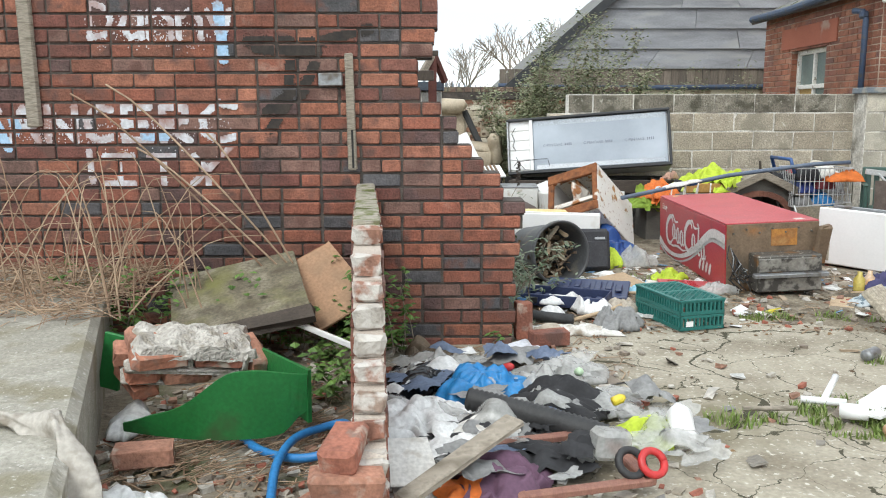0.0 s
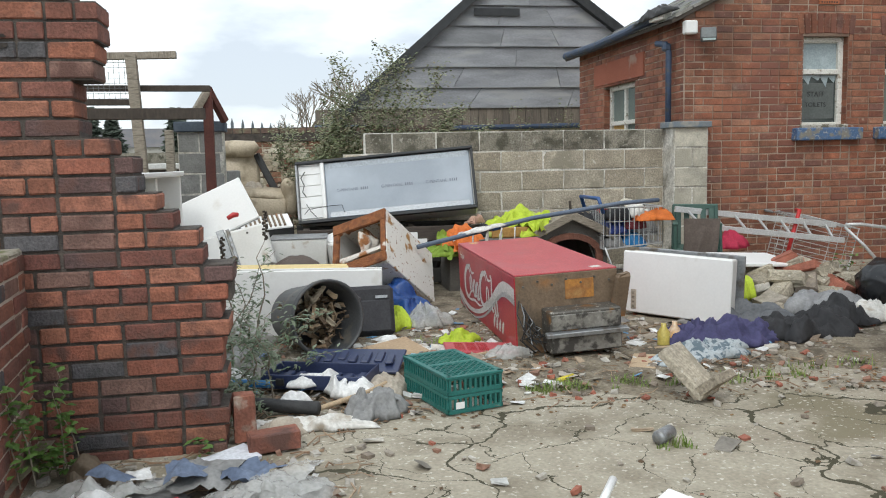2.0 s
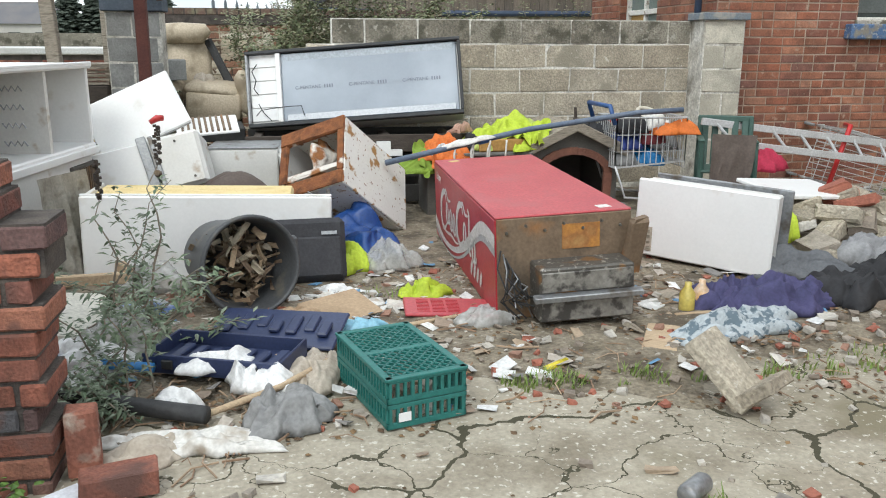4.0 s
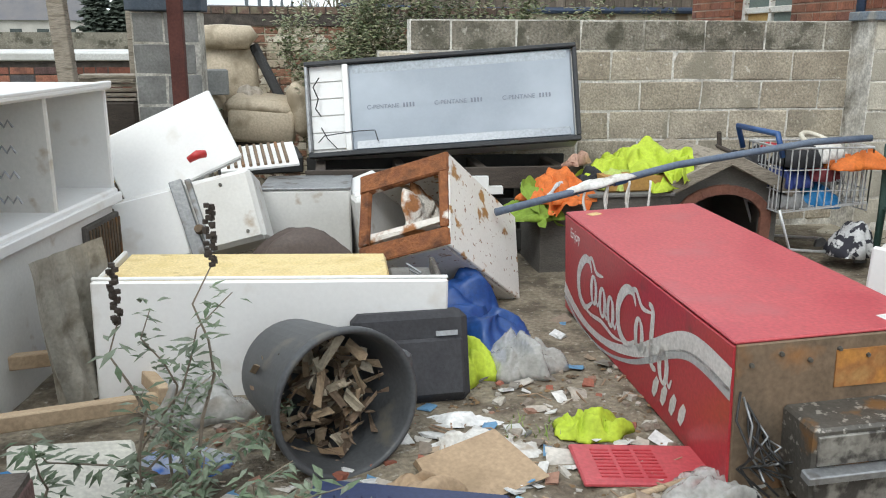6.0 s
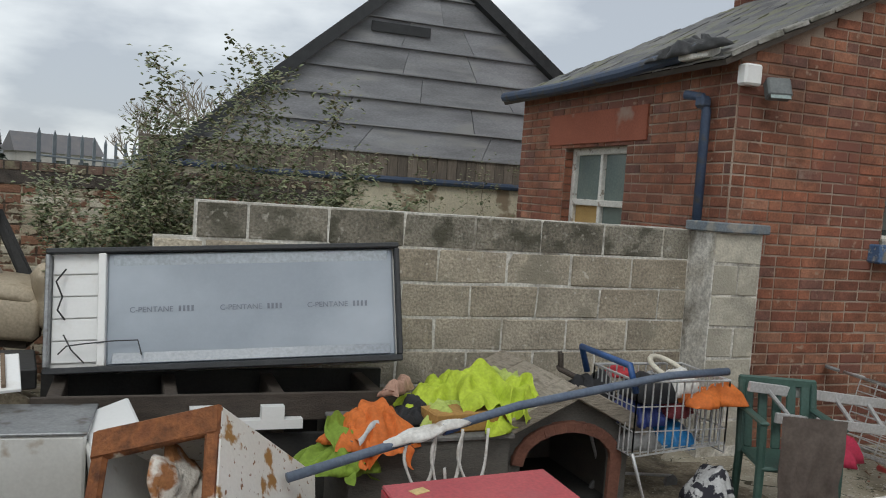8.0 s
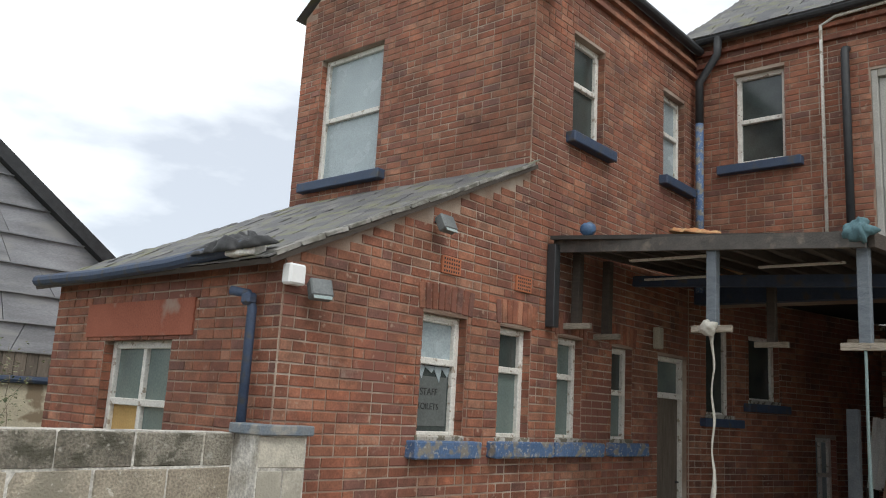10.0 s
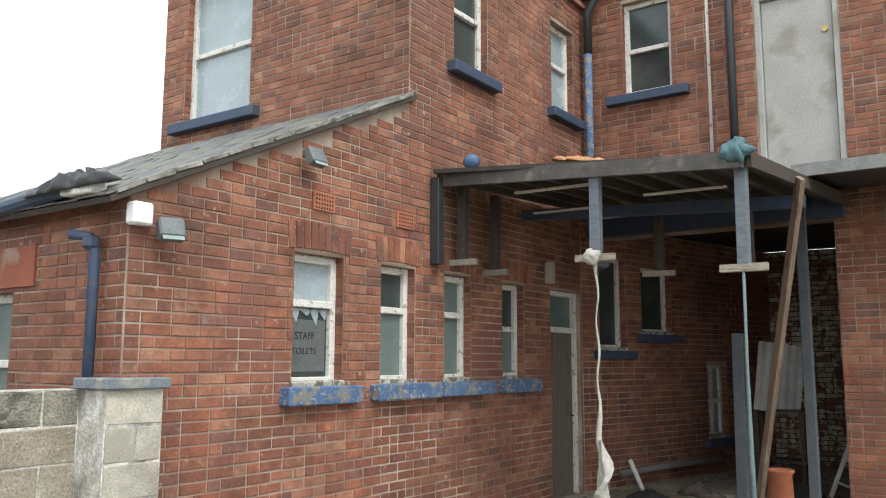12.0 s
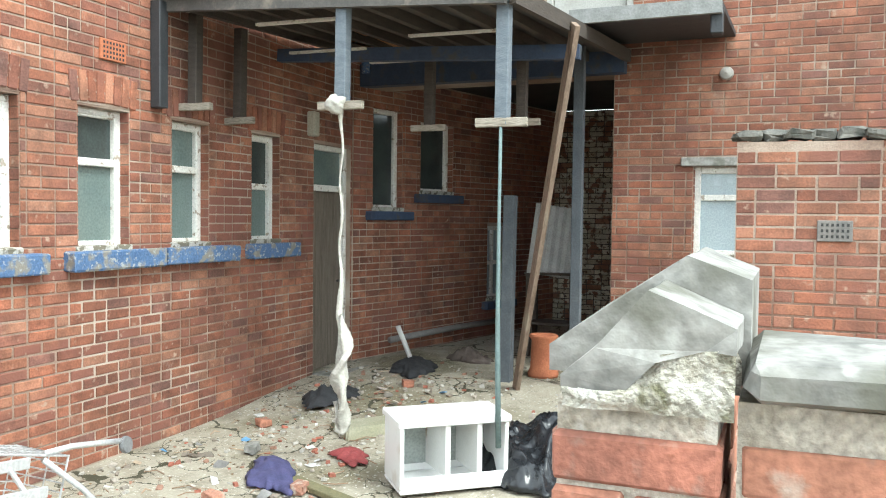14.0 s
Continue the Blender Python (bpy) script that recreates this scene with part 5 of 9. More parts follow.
WOOD_PALE = surf("pale_sawn_wood", [(.50, .38, .25), (.43, .32, .21)], .85, 6, .3, stretch=(1, 5, 1))
CHROME = surf("dull_zinc", [(.50, .50, .50), (.58, .58, .58)], .4, 10, .05, metal=.35)
TROLLEY_BLUE = surf("trolley_blue", [(.03, .08, .22), (.04, .10, .27)], .4, 8, .05)
GREEN_CHAIR = surf("green_plastic_chair", [(.04, .085, .07), (.055, .105, .085)], .5, 5, .08)


def frame3(o, e1, e2):
    """A pose at o with local x along e1 and e2 in the local xy half plane."""
    x = Vector(e1).normalized()
    zv = x.cross(Vector(e2)).normalized()
    yv = zv.cross(x)
    m = Matrix((x, yv, zv)).transposed().to_4x4()
    m.translation = Vector(o)
    return m


def text_mesh(body, size, depth=.0015):
    cu = bpy.data.curves.new("writing", "FONT")
    cu.body, cu.size, cu.extrude = body, size, depth
    ob = bpy.data.objects.new("writing", cu)
    scene.collection.objects.link(ob)
    bpy.context.view_layer.update()
    me = bpy.data.meshes.new_from_object(ob.evaluated_get(bpy.context.evaluated_depsgraph_get()))
    bpy.data.objects.remove(ob)
    return me


def stroke(bd, pts, w, t=.0015, z=0.0):
    """A flat painted stroke of changing width through points in local x and y."""
    pts = [Vector((p[0], p[1], 0)) for p in pts]
    ws = w if isinstance(w, (list, tuple)) else [w] * len(pts)
    base = len(bd.v)
    for i, p in enumerate(pts):
        d = (pts[min(i + 1, len(pts) - 1)] - pts[max(i - 1, 0)]).normalized()
        n = Vector((-d.y, d.x, 0)) * ws[i] / 2
        bd.v += [tuple(p + n + Vector((0, 0, z + t))), tuple(p - n + Vector((0, 0, z + t)))]
    for i in range(len(pts) - 1):
        a = base + 2 * i
        bd.f.append((a, a + 1, a + 3, a + 2))
    return bd


def arc(cx, cy, rx, ry, a0, a1, n=14):
    return [(cx + rx * math.cos(radians(a0 + (a1 - a0) * i / n)), cy + ry * math.sin(radians(a0 + (a1 - a0) * i / n))) for i in range(n + 1)]


# soil and trodden litter under the heap
def soil_z(x, y):
    edge = min(smooth01(5.2, 6.1, y + .25 * math.sin(x * 3)), smooth01(5.6, 4.6, x), smooth01(-1.3, -.7, x))
    return -.03 + .05 * edge


uneven_sheet("litter_ground", -1.2, 5.6, 5.1, 10.2, .07, soil_z, .022, SOIL, "brown soil trodden with litter between the dumped things", 3.1, cat="soil")

# ---- large appliances ----
fz = thing("upright_freezer", "long grey-backed freezer lying on its side against the block wall", "freezer", frame3((.93, 9.93, .67), (1.83, -.33, .14), (-.02, .17, .63)))
# local x along it, y up its tilted face, z towards the camera is negative of the normal
W_, H_, D_ = 1.88, .66, .36
part("body", Builder().box((W_ / 2, H_ / 2, -D_ / 2 - .012), (W_, H_, D_), b=.015), ENAMEL_DIRTY, fz)
part("panel", Builder().box((.30 + (W_ - .33) / 2, H_ / 2, .0), (W_ - .34, H_ - .06, .02), b=.01), FREEZER_PANEL, fz, "grey-blue metal back panel")
for (cx, cy, sx, sy) in ((W_ / 2, H_ - .012, W_, .028), (W_ / 2, .012, W_, .034), (W_ - .012, H_ / 2, .028, H_ - .06), (.012, H_ / 2, .024, H_ - .06)):
    part("rim", Builder().box((cx, cy, .018), (sx, sy, .07), b=.005), BLACK_TRIM if cx > .1 else STEEL, fz, "black edge trim")
part("divider", Builder().box((.285, H_ / 2, .02), (.04, H_ - .06, .06), b=.004), ENAMEL, fz)
for i in range(5):
    part("liner", Builder().box((.145, .06 + i * .118 + .05, -.004), (.235, .112, .012), b=.003), ENAMEL, fz, "white ribbed liner")
# bevel light is painted in: upper strip coloured as lit, lower as shaded
part("bevel_strip", Builder().box((.30 + (W_ - .33) / 2, H_ - .07, .008), (W_ - .4, .07, .016), (14, 0, 0), b=.003), surf("lit_blue_edge", [(.45, .50, .55), (.5, .55, .6)], .25, 3, .03), fz)
part("bevel_strip", Builder().box((.30 + (W_ - .33) / 2, .07, .008), (W_ - .4, .07, .016), (-14, 0, 0), b=.003), surf("shaded_blue_edge", [(.20, .23, .27), (.23, .26, .30)], .25, 3, .03), fz)
part("wire", Builder().tube([(.1, .55, .03), (.06, .48, .06), (.09, .4, .05), (.07, .33, .06), (.1, .28, .03)], .005, 5), RUBBER, fz)
part("wire", Builder().tube([(.07, .1, .03), (.12, .14, .06), (.22, .15, .06), (.36, .16, .05), (.47, .16, .04), (.49, .08, .04)], .004, 5), RUBBER, fz)
part("wire", Builder().tube([(.2, .05, .03), (.14, .12, .05), (.1, .2, .05)], .004, 5), RUBBER, fz)
for i in range(3):
    part("print", text_mesh("C-PENTANE", .042), surf("faint_ink", [(.16, .18, .22), (.2, .22, .26)], .5, 10, 0) if i == 0 else bpy.data.materials["faint_ink"], fz, "faint stencilled print", m=pose(.42 + i * .47, .31, .0115))
    bars = Builder()
    for j in range(4):
        bars.box((.68 + i * .47 + j * .022, .325, .0118), (.012, .03, .002))
    part("print", bars, bpy.data.materials["faint_ink"], fz)
# dark frame the freezer stands on
base = thing("dark_crate", "black slatted crate under the freezer", "crate")
for x in (1.0, 1.55, 2.1, 2.65):
    part("post", Builder().box((x, 9.85, .3), (.07, .5, .66), b=.006), WOOD_DARK, base)
# lower slats and back are coloured near-black for the shade under the freezer
for z in (.12, .34, .56):
    part("slat", Builder().box((1.85, 9.6, z), (1.9, .03, .15), b=.005), UNLIT_BLACK if z < .5 else WOOD_DARK, base)
part("back", Builder().box((1.85, 10.1, .33), (1.9, .04, .64)), UNLIT_BLACK, base)
for x in (1.62, 1.98):
    part("bracket", Builder().prism([(0, 0), (.34, 0), (.34, .05), (.24, .05), (.24, .12), (.12, .12), (.12, .05), (0, .05)], 0, .06), ENAMEL, base, "white painted bracket", m=pose(x - .1, 9.52, .46))
solo("red_bag", Builder().crumple((0, 0, 0), (.4, .3), .26, 31, 20), surf("dark_red_bag", [(.20, .02, .03), (.25, .03, .04)], .6, 8, .2), "dark red bag under the freezer", "bag", m=pose(1.95, 9.3, .05), smooth=True)

# tilted rusted cabinet
E1, E2, E3 = Vector((-.04, -.34, -.42)), Vector((.49, .52, -.47)), Vector((-.44, .26, -.17))
rc = thing("rusted_cabinet", "upturned white cabinet with a rusted open base", "appliance", frame3((1.68, 8.4, .90), E2, E3))
LX, LY, LZ = E2.length, E3.length, E1.length
sgn = -1 if frame3((0, 0, 0), E2, E3).col[2].to_3d().dot(E1) < 0 else 1
zc = sgn * LZ / 2
part("side", Builder().box((LX / 2, .012, zc), (LX, .024, LZ), b=.006), ENAMEL_RUST, rc, "white side freckled with rust")
part("side", Builder().box((LX / 2, LY - .012, zc), (LX, .024, LZ), b=.006), ENAMEL_DIRTY, rc)
part("top", Builder().box((LX / 2, LY / 2, sgn * .012), (LX, LY - .05, .024), b=.006), ENAMEL_RUST, rc)
part("bottom", Builder().box((LX / 2, LY / 2, sgn * (LZ - .012)), (LX, LY - .05, .024), b=.006), ENAMEL_RUST, rc)
part("end", Builder().box((LX - .012, LY / 2, zc), (.024, LY - .05, LZ - .05)), ENAMEL_DIRTY, rc)
for cy, cz, sy, sz in ((LY / 2, sgn * .06, LY, .12), (LY / 2, sgn * (LZ - .05), LY, .10), (.025, zc, .05, LZ - .22), (LY - .03, zc, .06, LZ - .22)):
    part("rust_frame", Builder().box((-.012, cy, cz), (.03, sy, sz), b=.006, jit=.006), RUST, rc, "flaking rust frame")
part("insulation", Builder().crumple((0, 0, 0), (LY - .1, LZ - .2), .1, 3, 22), RUST_FOAM, rc, "torn foam and rust inside", True, Matrix.Translation((.16, LY / 2, zc)) @ pose(0, 0, 0, 0, -90, 90))
part("rust_shelf", Builder().box((.12, LY / 2, sgn * (LZ - .14)), (.24, LY - .06, .05), (0, 12, 0), b=.01, jit=.01), RUST_FOAM, rc)

# long white freezer with bare foam top
lf = thing("chest_freezer", "white chest freezer on its back with exposed yellow foam", "freezer", pose(.08, 7.42, .02, 0, 1.5, -1))
part("front", Builder().box((.72, .012, .26), (1.44, .024, .52), b=.008), ENAMEL, lf)
part("end", Builder().box((.012, .28, .26), (.024, .5, .51), b=.006), ENAMEL_DIRTY, lf)
part("end", Builder().box((1.428, .28, .25), (.024, .5, .46), b=.006), SCRATCHED, lf)
part("foam", Builder().box((.62, .28, .25), (1.18, .5, .5), b=.02, jit=.006), FOAM, lf, "exposed yellow insulation foam")
part("compressor_bay", Builder().box((1.32, .29, .22), (.2, .48, .42), b=.01), surf("grubby_grey", [(.13, .13, .12), (.2, .19, .18)], .8, 8, .4), lf)
for i in range(4):
    part("wire", Builder().tube([(1.25 + .03 * i, .08 + .1 * i, .43), (1.3, .1 + .1 * i, .48), (1.36, .2 + .05 * i, .45)], .006, 5), STEEL, lf)
part("lip", Builder().box((.72, .03, .525), (1.44, .02, .012), b=.003), ENAMEL, lf)

# open fridge cabinet on top of another
oc = thing("open_fridge", "white fridge shell lying open with a lamp and coil shelf", "fridge", frame3((-.17, 7.92, .68), (.1, .67, 0), (-.67, .1, 0)))
# local x along its open face, y into it
part("top_panel", Builder().box((.0, .36, .565), (1.42, .78, .035), b=.012), ENAMEL, oc)
part("bottom_panel", Builder().box((.0, .36, .02), (1.42, .74, .04), b=.01), ENAMEL, oc)
for x in (-.69, .045, .685):
    part("divider", Builder().box((x, .36, .29), (.03, .72, .52), b=.008), ENAMEL_DIRTY if x < .6 else ENAMEL, oc)
part("back_panel", Builder().box((0, .73, .29), (1.38, .03, .52)), ENAMEL_DIRTY, oc)
for z, s in ((.59, .02), (.0, .05)):
    part("door_lip", Builder().box((0, -.015, z - .01), (1.42, .03, s), b=.005), ENAMEL, oc)
part("lamp_cover", Builder().lathe([(0, .12), (.03, .11), (.045, .07), (.045, .0)], 14), surf("clear_lamp_cover", [(.55, .56, .55), (.62, .63, .62)], .15, 8, 0), oc, "clear lamp cover", True, pose(.36, .70, .33, 90, 0, 0))
for k in range(4):
    part("coil", Builder().tube([(-.06, .1 + .02 * i, .1 + k * .11 + (.03 if i % 2 else 0)) for i in range(8)], .006, 5), STEEL, oc)
lo = thing("lower_fridge", "grimy white fridge on its side carrying another", "fridge", frame3((-.14, 7.92, 0), (.1, .67, 0), (-.67, .1, 0)))
part("body", Builder().box((-.05, .4, .33), (1.4, .74, .66), b=.02), ENAMEL_DIRTY, lo)
part("side", Builder().box((.45, .02, .3), (.4, .03, .6), b=.006), surf("dark_grimy_panel", [(.07, .065, .055), (.11, .10, .09)], .85, 6, .4), lo)
for i in range(11):
    part("condenser_bar", Builder().tube([(.27 + i * .035, -.005, .03), (.27 + i * .035, -.005, .58)], .006, 5), RUSTY_METAL, lo)

# loose white door
wd = thing("fridge_door", "loose white fridge door propped on the heap", "fridge door", frame3((-.04, 8.8, .57), (.60, .06, .27), (-.15, .12, .36)))
part("panel", Builder().box((.33, .20, .0), (.68, .42, .035), b=.008), ENAMEL, wd)
part("foam_edge", Builder().box((.012, .2, -.03), (.03, .42, .05), b=.01, jit=.01), RUST, wd, "crumbling brown foam edge")
part("seal", Builder().box((.33, -.005, -.02), (.66, .02, .03), b=.004), surf("grey_seal", [(.4, .4, .39), (.34, .34, .33)], .6, 8, .1), wd)
# machine with a steel bar across its back
wm = thing("washing_machine", "white dented machine lying back with a steel strut across", "appliance", frame3((-.06, 8.55, .26), (.77, .02, .18), (-.1, .1, .29)))
part("body", Builder().box((.39, .19, -.2), (.80, .40, .42), b=.02), ENAMEL_DIRTY, wm)
part("panel", Builder().box((.2, .19, .015), (.36, .36, .02), b=.006), ENAMEL, wm)
part("panel", Builder().box((.62, .19, .015), (.30, .36, .02), b=.006), ENAMEL_DIRTY, wm)
part("strut", Builder().box((.41, .19, .03), (.07, .44, .03), (0, 0, 4), b=.004), STEEL, wm, "grey steel strut")
part("strut", Builder().box((.475, .19, .035), (.03, .42, .035), (0, 0, 4), b=.004), STEEL, wm)
part("knob", Builder().lathe([(0, .05), (.02, .05), (.028, .0)], 12), RUSTY_METAL, wm, m=pose(.46, .12, .05))
for p in ((.62, .33), (.7, .05), (.04, .04), (.04, .34)):
    part("bolt", Builder().lathe([(0, .012), (.008, .012), (.01, 0)], 8), SCRATCHED, wm, m=pose(p[0], p[1], .024))
solo("red_tap", Builder().tube([(0, 0, 0), (.05, 0, .03), (.09, .02, .03)], [.018, .025, .02], 8), surf("red_plastic", [(.5, .03, .03), (.4, .03, .03)], .4, 9, .1), "small red plastic tap on the white machine", "tap", m=pose(.30, 8.72, .84), smooth=True)
# boxy machine under the freezer
bm_ = thing("boiler_casing", "grey-white metal casing with a creased side flap", "appliance", pose(.64, 9.12, .06, 0, 0, -3))
part("casing", Builder().box((.27, .24, .27), (.54, .48, .52), b=.012), ENAMEL_DIRTY, bm_)
part("top", Builder().box((.27, .24, .538), (.55, .49, .014), b=.004), STEEL, bm_, "bare metal top")
part("flap", Builder().box((.62, .1, .25), (.13, .5, .5), (0, -8, 12), b=.01), ENAMEL_DIRTY, bm_)
part("ribbed_flap", Builder().box((.63, .2, .52), (.22, .5, .05), (0, -20, 10), b=.008), ENAMEL, bm_)
gr = thing("condenser_grille", "brown slatted grille on a white backing", "grille", pose(.42, 9.5, .66, 18, -4, 8))
part("backing", Builder().box((.2, .15, 0), (.5, .34, .02), b=.004), ENAMEL, gr)
for i in range(9):
    part("bar", Builder().box((.0 + i * .047, .15, .02), (.02, .3, .022), b=.003), RUSTY_METAL, gr)
solo("brown_sack", Builder().crumple((0, 0, 0), (.66, .5), .75, 12, 30, .7), surf("dark_brown_leather", [(.075, .055, .045), (.10, .075, .065)], .6, 6, .25), "bulging dark brown leather sack", "sack", m=pose(.9, 8.4, .1), smooth=True)
solo("purple_sheet", Builder().crumple((0, 0, 0), (.3, .5), .3, 14, 20), surf("purple_plastic", [(.06, .04, .16), (.08, .05, .2)], .5, 8, .2), "purple plastic sheet tucked between fridges", "sheet", m=pose(-.02, 8.1, .05), smooth=True)
solo("blue_tarpaulin", Builder().crumple((0, 0, 0), (.55, .9), .46, 6, 44, 1.0, 6), TARP, "creased dark blue tarpaulin", "tarpaulin", m=pose(1.72, 8.12, .02, 0, 0, 15), smooth=True)
cs = thing("suitcase", "black fabric suitcase leaning on the freezer", "suitcase", pose(1.15, 7.22, .02, -14, 0, 4))
part("shell", Builder().box((.22, .06, .19), (.48, .16, .38), b=.03), surf("black_canvas", [(.03, .03, .034), (.045, .045, .05)], .85, 14, .3), cs)
part("pocket", Builder().box((.22, -.03, .15), (.42, .03, .24), b=.012), surf("black_canvas_pocket", [(.035, .035, .04), (.05, .05, .055)], .85, 14, .3), cs)
part("badge", Builder().box((.36, -.05, .29), (.09, .006, .02)), STEEL, cs)

# dark plastic bin on its side, mouth towards the path
bn = thing("dustbin", "charcoal plastic dustbin on its side, spilling debris", "bin", Matrix.Translation((.985, 6.96, .245)) @ pose(0, 0, 0, 0, 0, 24) @ pose(0, 0, 0, 84, 0, 0) @ Matrix.Scale(.86, 4))
part("drum", Builder().lathe([(0, -.32), (.22, -.32), (.235, -.3), (.285, .24), (.30, .25), (.31, .27), (.31, .31), (.298, .315), (.285, .3), (.275, .24), (.22, -.29), (0, -.29)], 40), BIN_PLASTIC, bn, smooth=True)
part("handle", Builder().box((.31, .06, .2), (.06, .16, .1), b=.02), BIN_PLASTIC, bn)
junk = Builder()
for i in range(150):
    a, r = random.uniform(0, 6.28), .25 * math.sqrt(random.random())
    junk.box((r * math.cos(a), r * math.sin(a) - .03, random.uniform(-.08, .2)), (random.uniform(.04, .17), random.uniform(.008, .035), .004), (random.uniform(-70, 70), random.uniform(-70, 70), random.uniform(0, 180)), jit=.015)
part("debris", junk, surf("mixed_debris", [(.22, .15, .09), (.30, .22, .14), (.13, .09, .06), (.35, .30, .22), (.17, .12, .08), (.42, .36, .27)], .9, 10, .4, pieces=True), bn, "leaves, card and scraps")["kind"] = "stuff"

# red drinks machine
vm = thing("vending_machine", "faded red drinks vending machine lying on its back", "vending machine", frame3((2.335, 8.33, .03), (0, -1.9, -.03), (.7, .03, .03)))
VL, VW, VH = 1.9, .71, .545
# local x towards the path, y across, z down-flipped by the frame's hand
up = vm.matrix_basis.to_3x3().col[2].z
s_ = 1 if up > 0 else -1
part("body", Builder().box((VL / 2, VW / 2, s_ * VH / 2), (VL - .02, VW - .02, VH - .03)), RED_SIDE, vm)
part("top_panel", Builder().box((VL / 2, VW / 2, s_ * VH), (VL, VW + .01, .014), b=.005), RED_PAINT, vm, "faded dusty red top")
part("side_panel", Builder().box((VL / 2, -.002, s_ * VH / 2), (VL, .012, VH - .02), b=.003), RED_SIDE, vm)
part("end_plate", Builder().box((VL + .004, VW / 2, s_ * VH / 2), (.014, VW, VH - .01), b=.003), RUSTY_METAL, vm, "rusted brown end plate")
cbx = part("compressor_box", Builder().box((VL + .1, VW / 2 + .06, s_ * .18), (.19, .49, .28), b=.01), SCRATCHED, vm, "scratched black compressor housing")
PLATE = surf("scuffed_bare_plate", [(.30, .29, .26), (.20, .19, .17), (.36, .35, .32)], .5, 6, .3, metal=.3, stain=(.06, .055, .05), stain_at=.54, stain_scale=13, stain_soft=.1, second=(.26, .15, .07), second_at=.66, second_scale=5)
part("front_strip", Builder().box((VL + .215, VW / 2 + .06, s_ * .175), (.05, .56, .03), (0, 8, 0), b=.004), STEEL, cbx, "bent steel strip")
part("front_plate", Builder().box((VL + .2, VW / 2 + .06, s_ * .25), (.012, .47, .1), b=.003), PLATE, cbx, "scuffed metal plate")
part("front_plate", Builder().box((VL + .2, VW / 2 + .06, s_ * .1), (.012, .47, .1), b=.003), PLATE, cbx, "scuffed metal plate")
part("notice", Builder().box((VL + .0135, VW * .62, s_ * .43), (.004, .2, .13)), surf("rust_orange_notice", [(.42, .19, .04), (.30, .13, .04), (.36, .2, .07)], .8, 14, .2), vm, "rust-stained orange notice")
for k in range(7):
    part("bolt", Builder().lathe([(0, .012), (.007, .012), (.009, 0)], 8), SCRATCHED, vm, m=pose(VL + .01, .05 + .1 * k, s_ * (.5 if k % 2 else .47), 0, 90, 0))
part("torn_plate", Builder().box((VL + .06, VW + .0, s_ * .37), (.05, .1, .3), (0, 14, 20), b=.008, jit=.012), RUSTY_METAL, vm, "bent rusty flap")
for i in range(12):
    y0, k = .02 + .011 * i, i * 1.7
    part("cable", Builder().tube([(VL + .01, y0, s_ * (.38 - .02 * i)), (VL + .05 + .02 * math.sin(k), y0 - .03 * math.cos(k), s_ * (.30 - .012 * i)), (VL + .08 + .03 * math.cos(k), y0 + .03 * math.sin(k * 2), s_ * (.2 - .005 * i)), (VL + .04, y0 + .05 * math.sin(k), s_ * .12), (VL + .1, y0 + .04, s_ * (.04 + .06 * (i % 3)))], .0045, 5), STEEL if i % 4 == 1 else RUBBER, vm, smooth=True)
fm = pose(0, -.0085, 0, 90, 0, 0) if s_ > 0 else pose(0, -.0085, 0, -90, 0, 0)
WAVE = [(0, .13), (.18, .075), (.38, .05), (.6, .06), (.82, .10), (1.05, .175), (1.25, .27), (1.42, .36), (1.56, .415), (1.7, .43), (1.9, .415)]


def flow(keys, n=6):
    """A smooth line through a few keys."""
    out = []
    for i in range(len(keys) - 1):
        p0, p1, p2, p3 = [Vector((*keys[max(0, min(len(keys) - 1, i + k))], 0)) for k in (-1, 0, 1, 2)]
        for j in range(n):
            t = j / n
            q = .5 * ((2 * p1) + (p2 - p0) * t + (2 * p0 - 5 * p1 + 4 * p2 - p3) * t * t + (3 * p1 - p0 - 3 * p2 + p3) * t ** 3)
            out.append((q.x, q.y))
    return out + [keys[-1]]


def swell(pts, thin, wide, power=1.0):
    m = len(pts) - 1
    return [thin + (wide - thin) * math.sin(math.pi * i / m) ** power for i in range(m + 1)]


rib, line_ = Builder(), flow(WAVE)
stroke(rib, line_, [.07 - .035 * math.sin(math.pi * min(1, i / 36)) + .02 * smooth01(36, 60, i) for i in range(len(line_))])
part("wave_stripe", rib, LOGO_WHITE, vm, "white wave stripe", m=fm)
rib = Builder()
stroke(rib, [(u, c - .05) for u, c in line_], [.03 - .016 * math.sin(math.pi * min(1, i / 36)) + .012 * smooth01(36, 60, i) for i in range(len(line_))])
part("wave_stripe", rib, LOGO_GREY, vm, "grey wave stripe", m=fm)
sw = Builder()
for cx, top in ((.34, .40), (.93, .43)):
    hook = flow([(cx + .13, top - .05), (cx + .09, top), (cx, top - .02), (cx - .08, top - .11), (cx - .07, top - .22), (cx + .03, top - .26), (cx + .14, top - .2)])
    stroke(sw, hook, swell(hook, .012, .055))
    tail_ = flow([(cx + .06, top), (cx + .13, top + .02), (cx + .2, top - .03), (cx + .3, top - .02)])
    stroke(sw, tail_, swell(tail_, .008, .026))
for cx, cz in ((.50, .27), (.63, .25), (.745, .245), (1.10, .27), (1.36, .235)):
    ring_ = arc(cx, cz, .036, .068, 60, 420, 20)
    stroke(sw, ring_, [.016 + .024 * abs(math.cos(radians(60 + 18 * i))) for i in range(21)])
    link = flow([(cx + .036, cz - .03), (cx + .06, cz - .06), (cx + .085, cz - .02)])
    stroke(sw, link, swell(link, .01, .018))
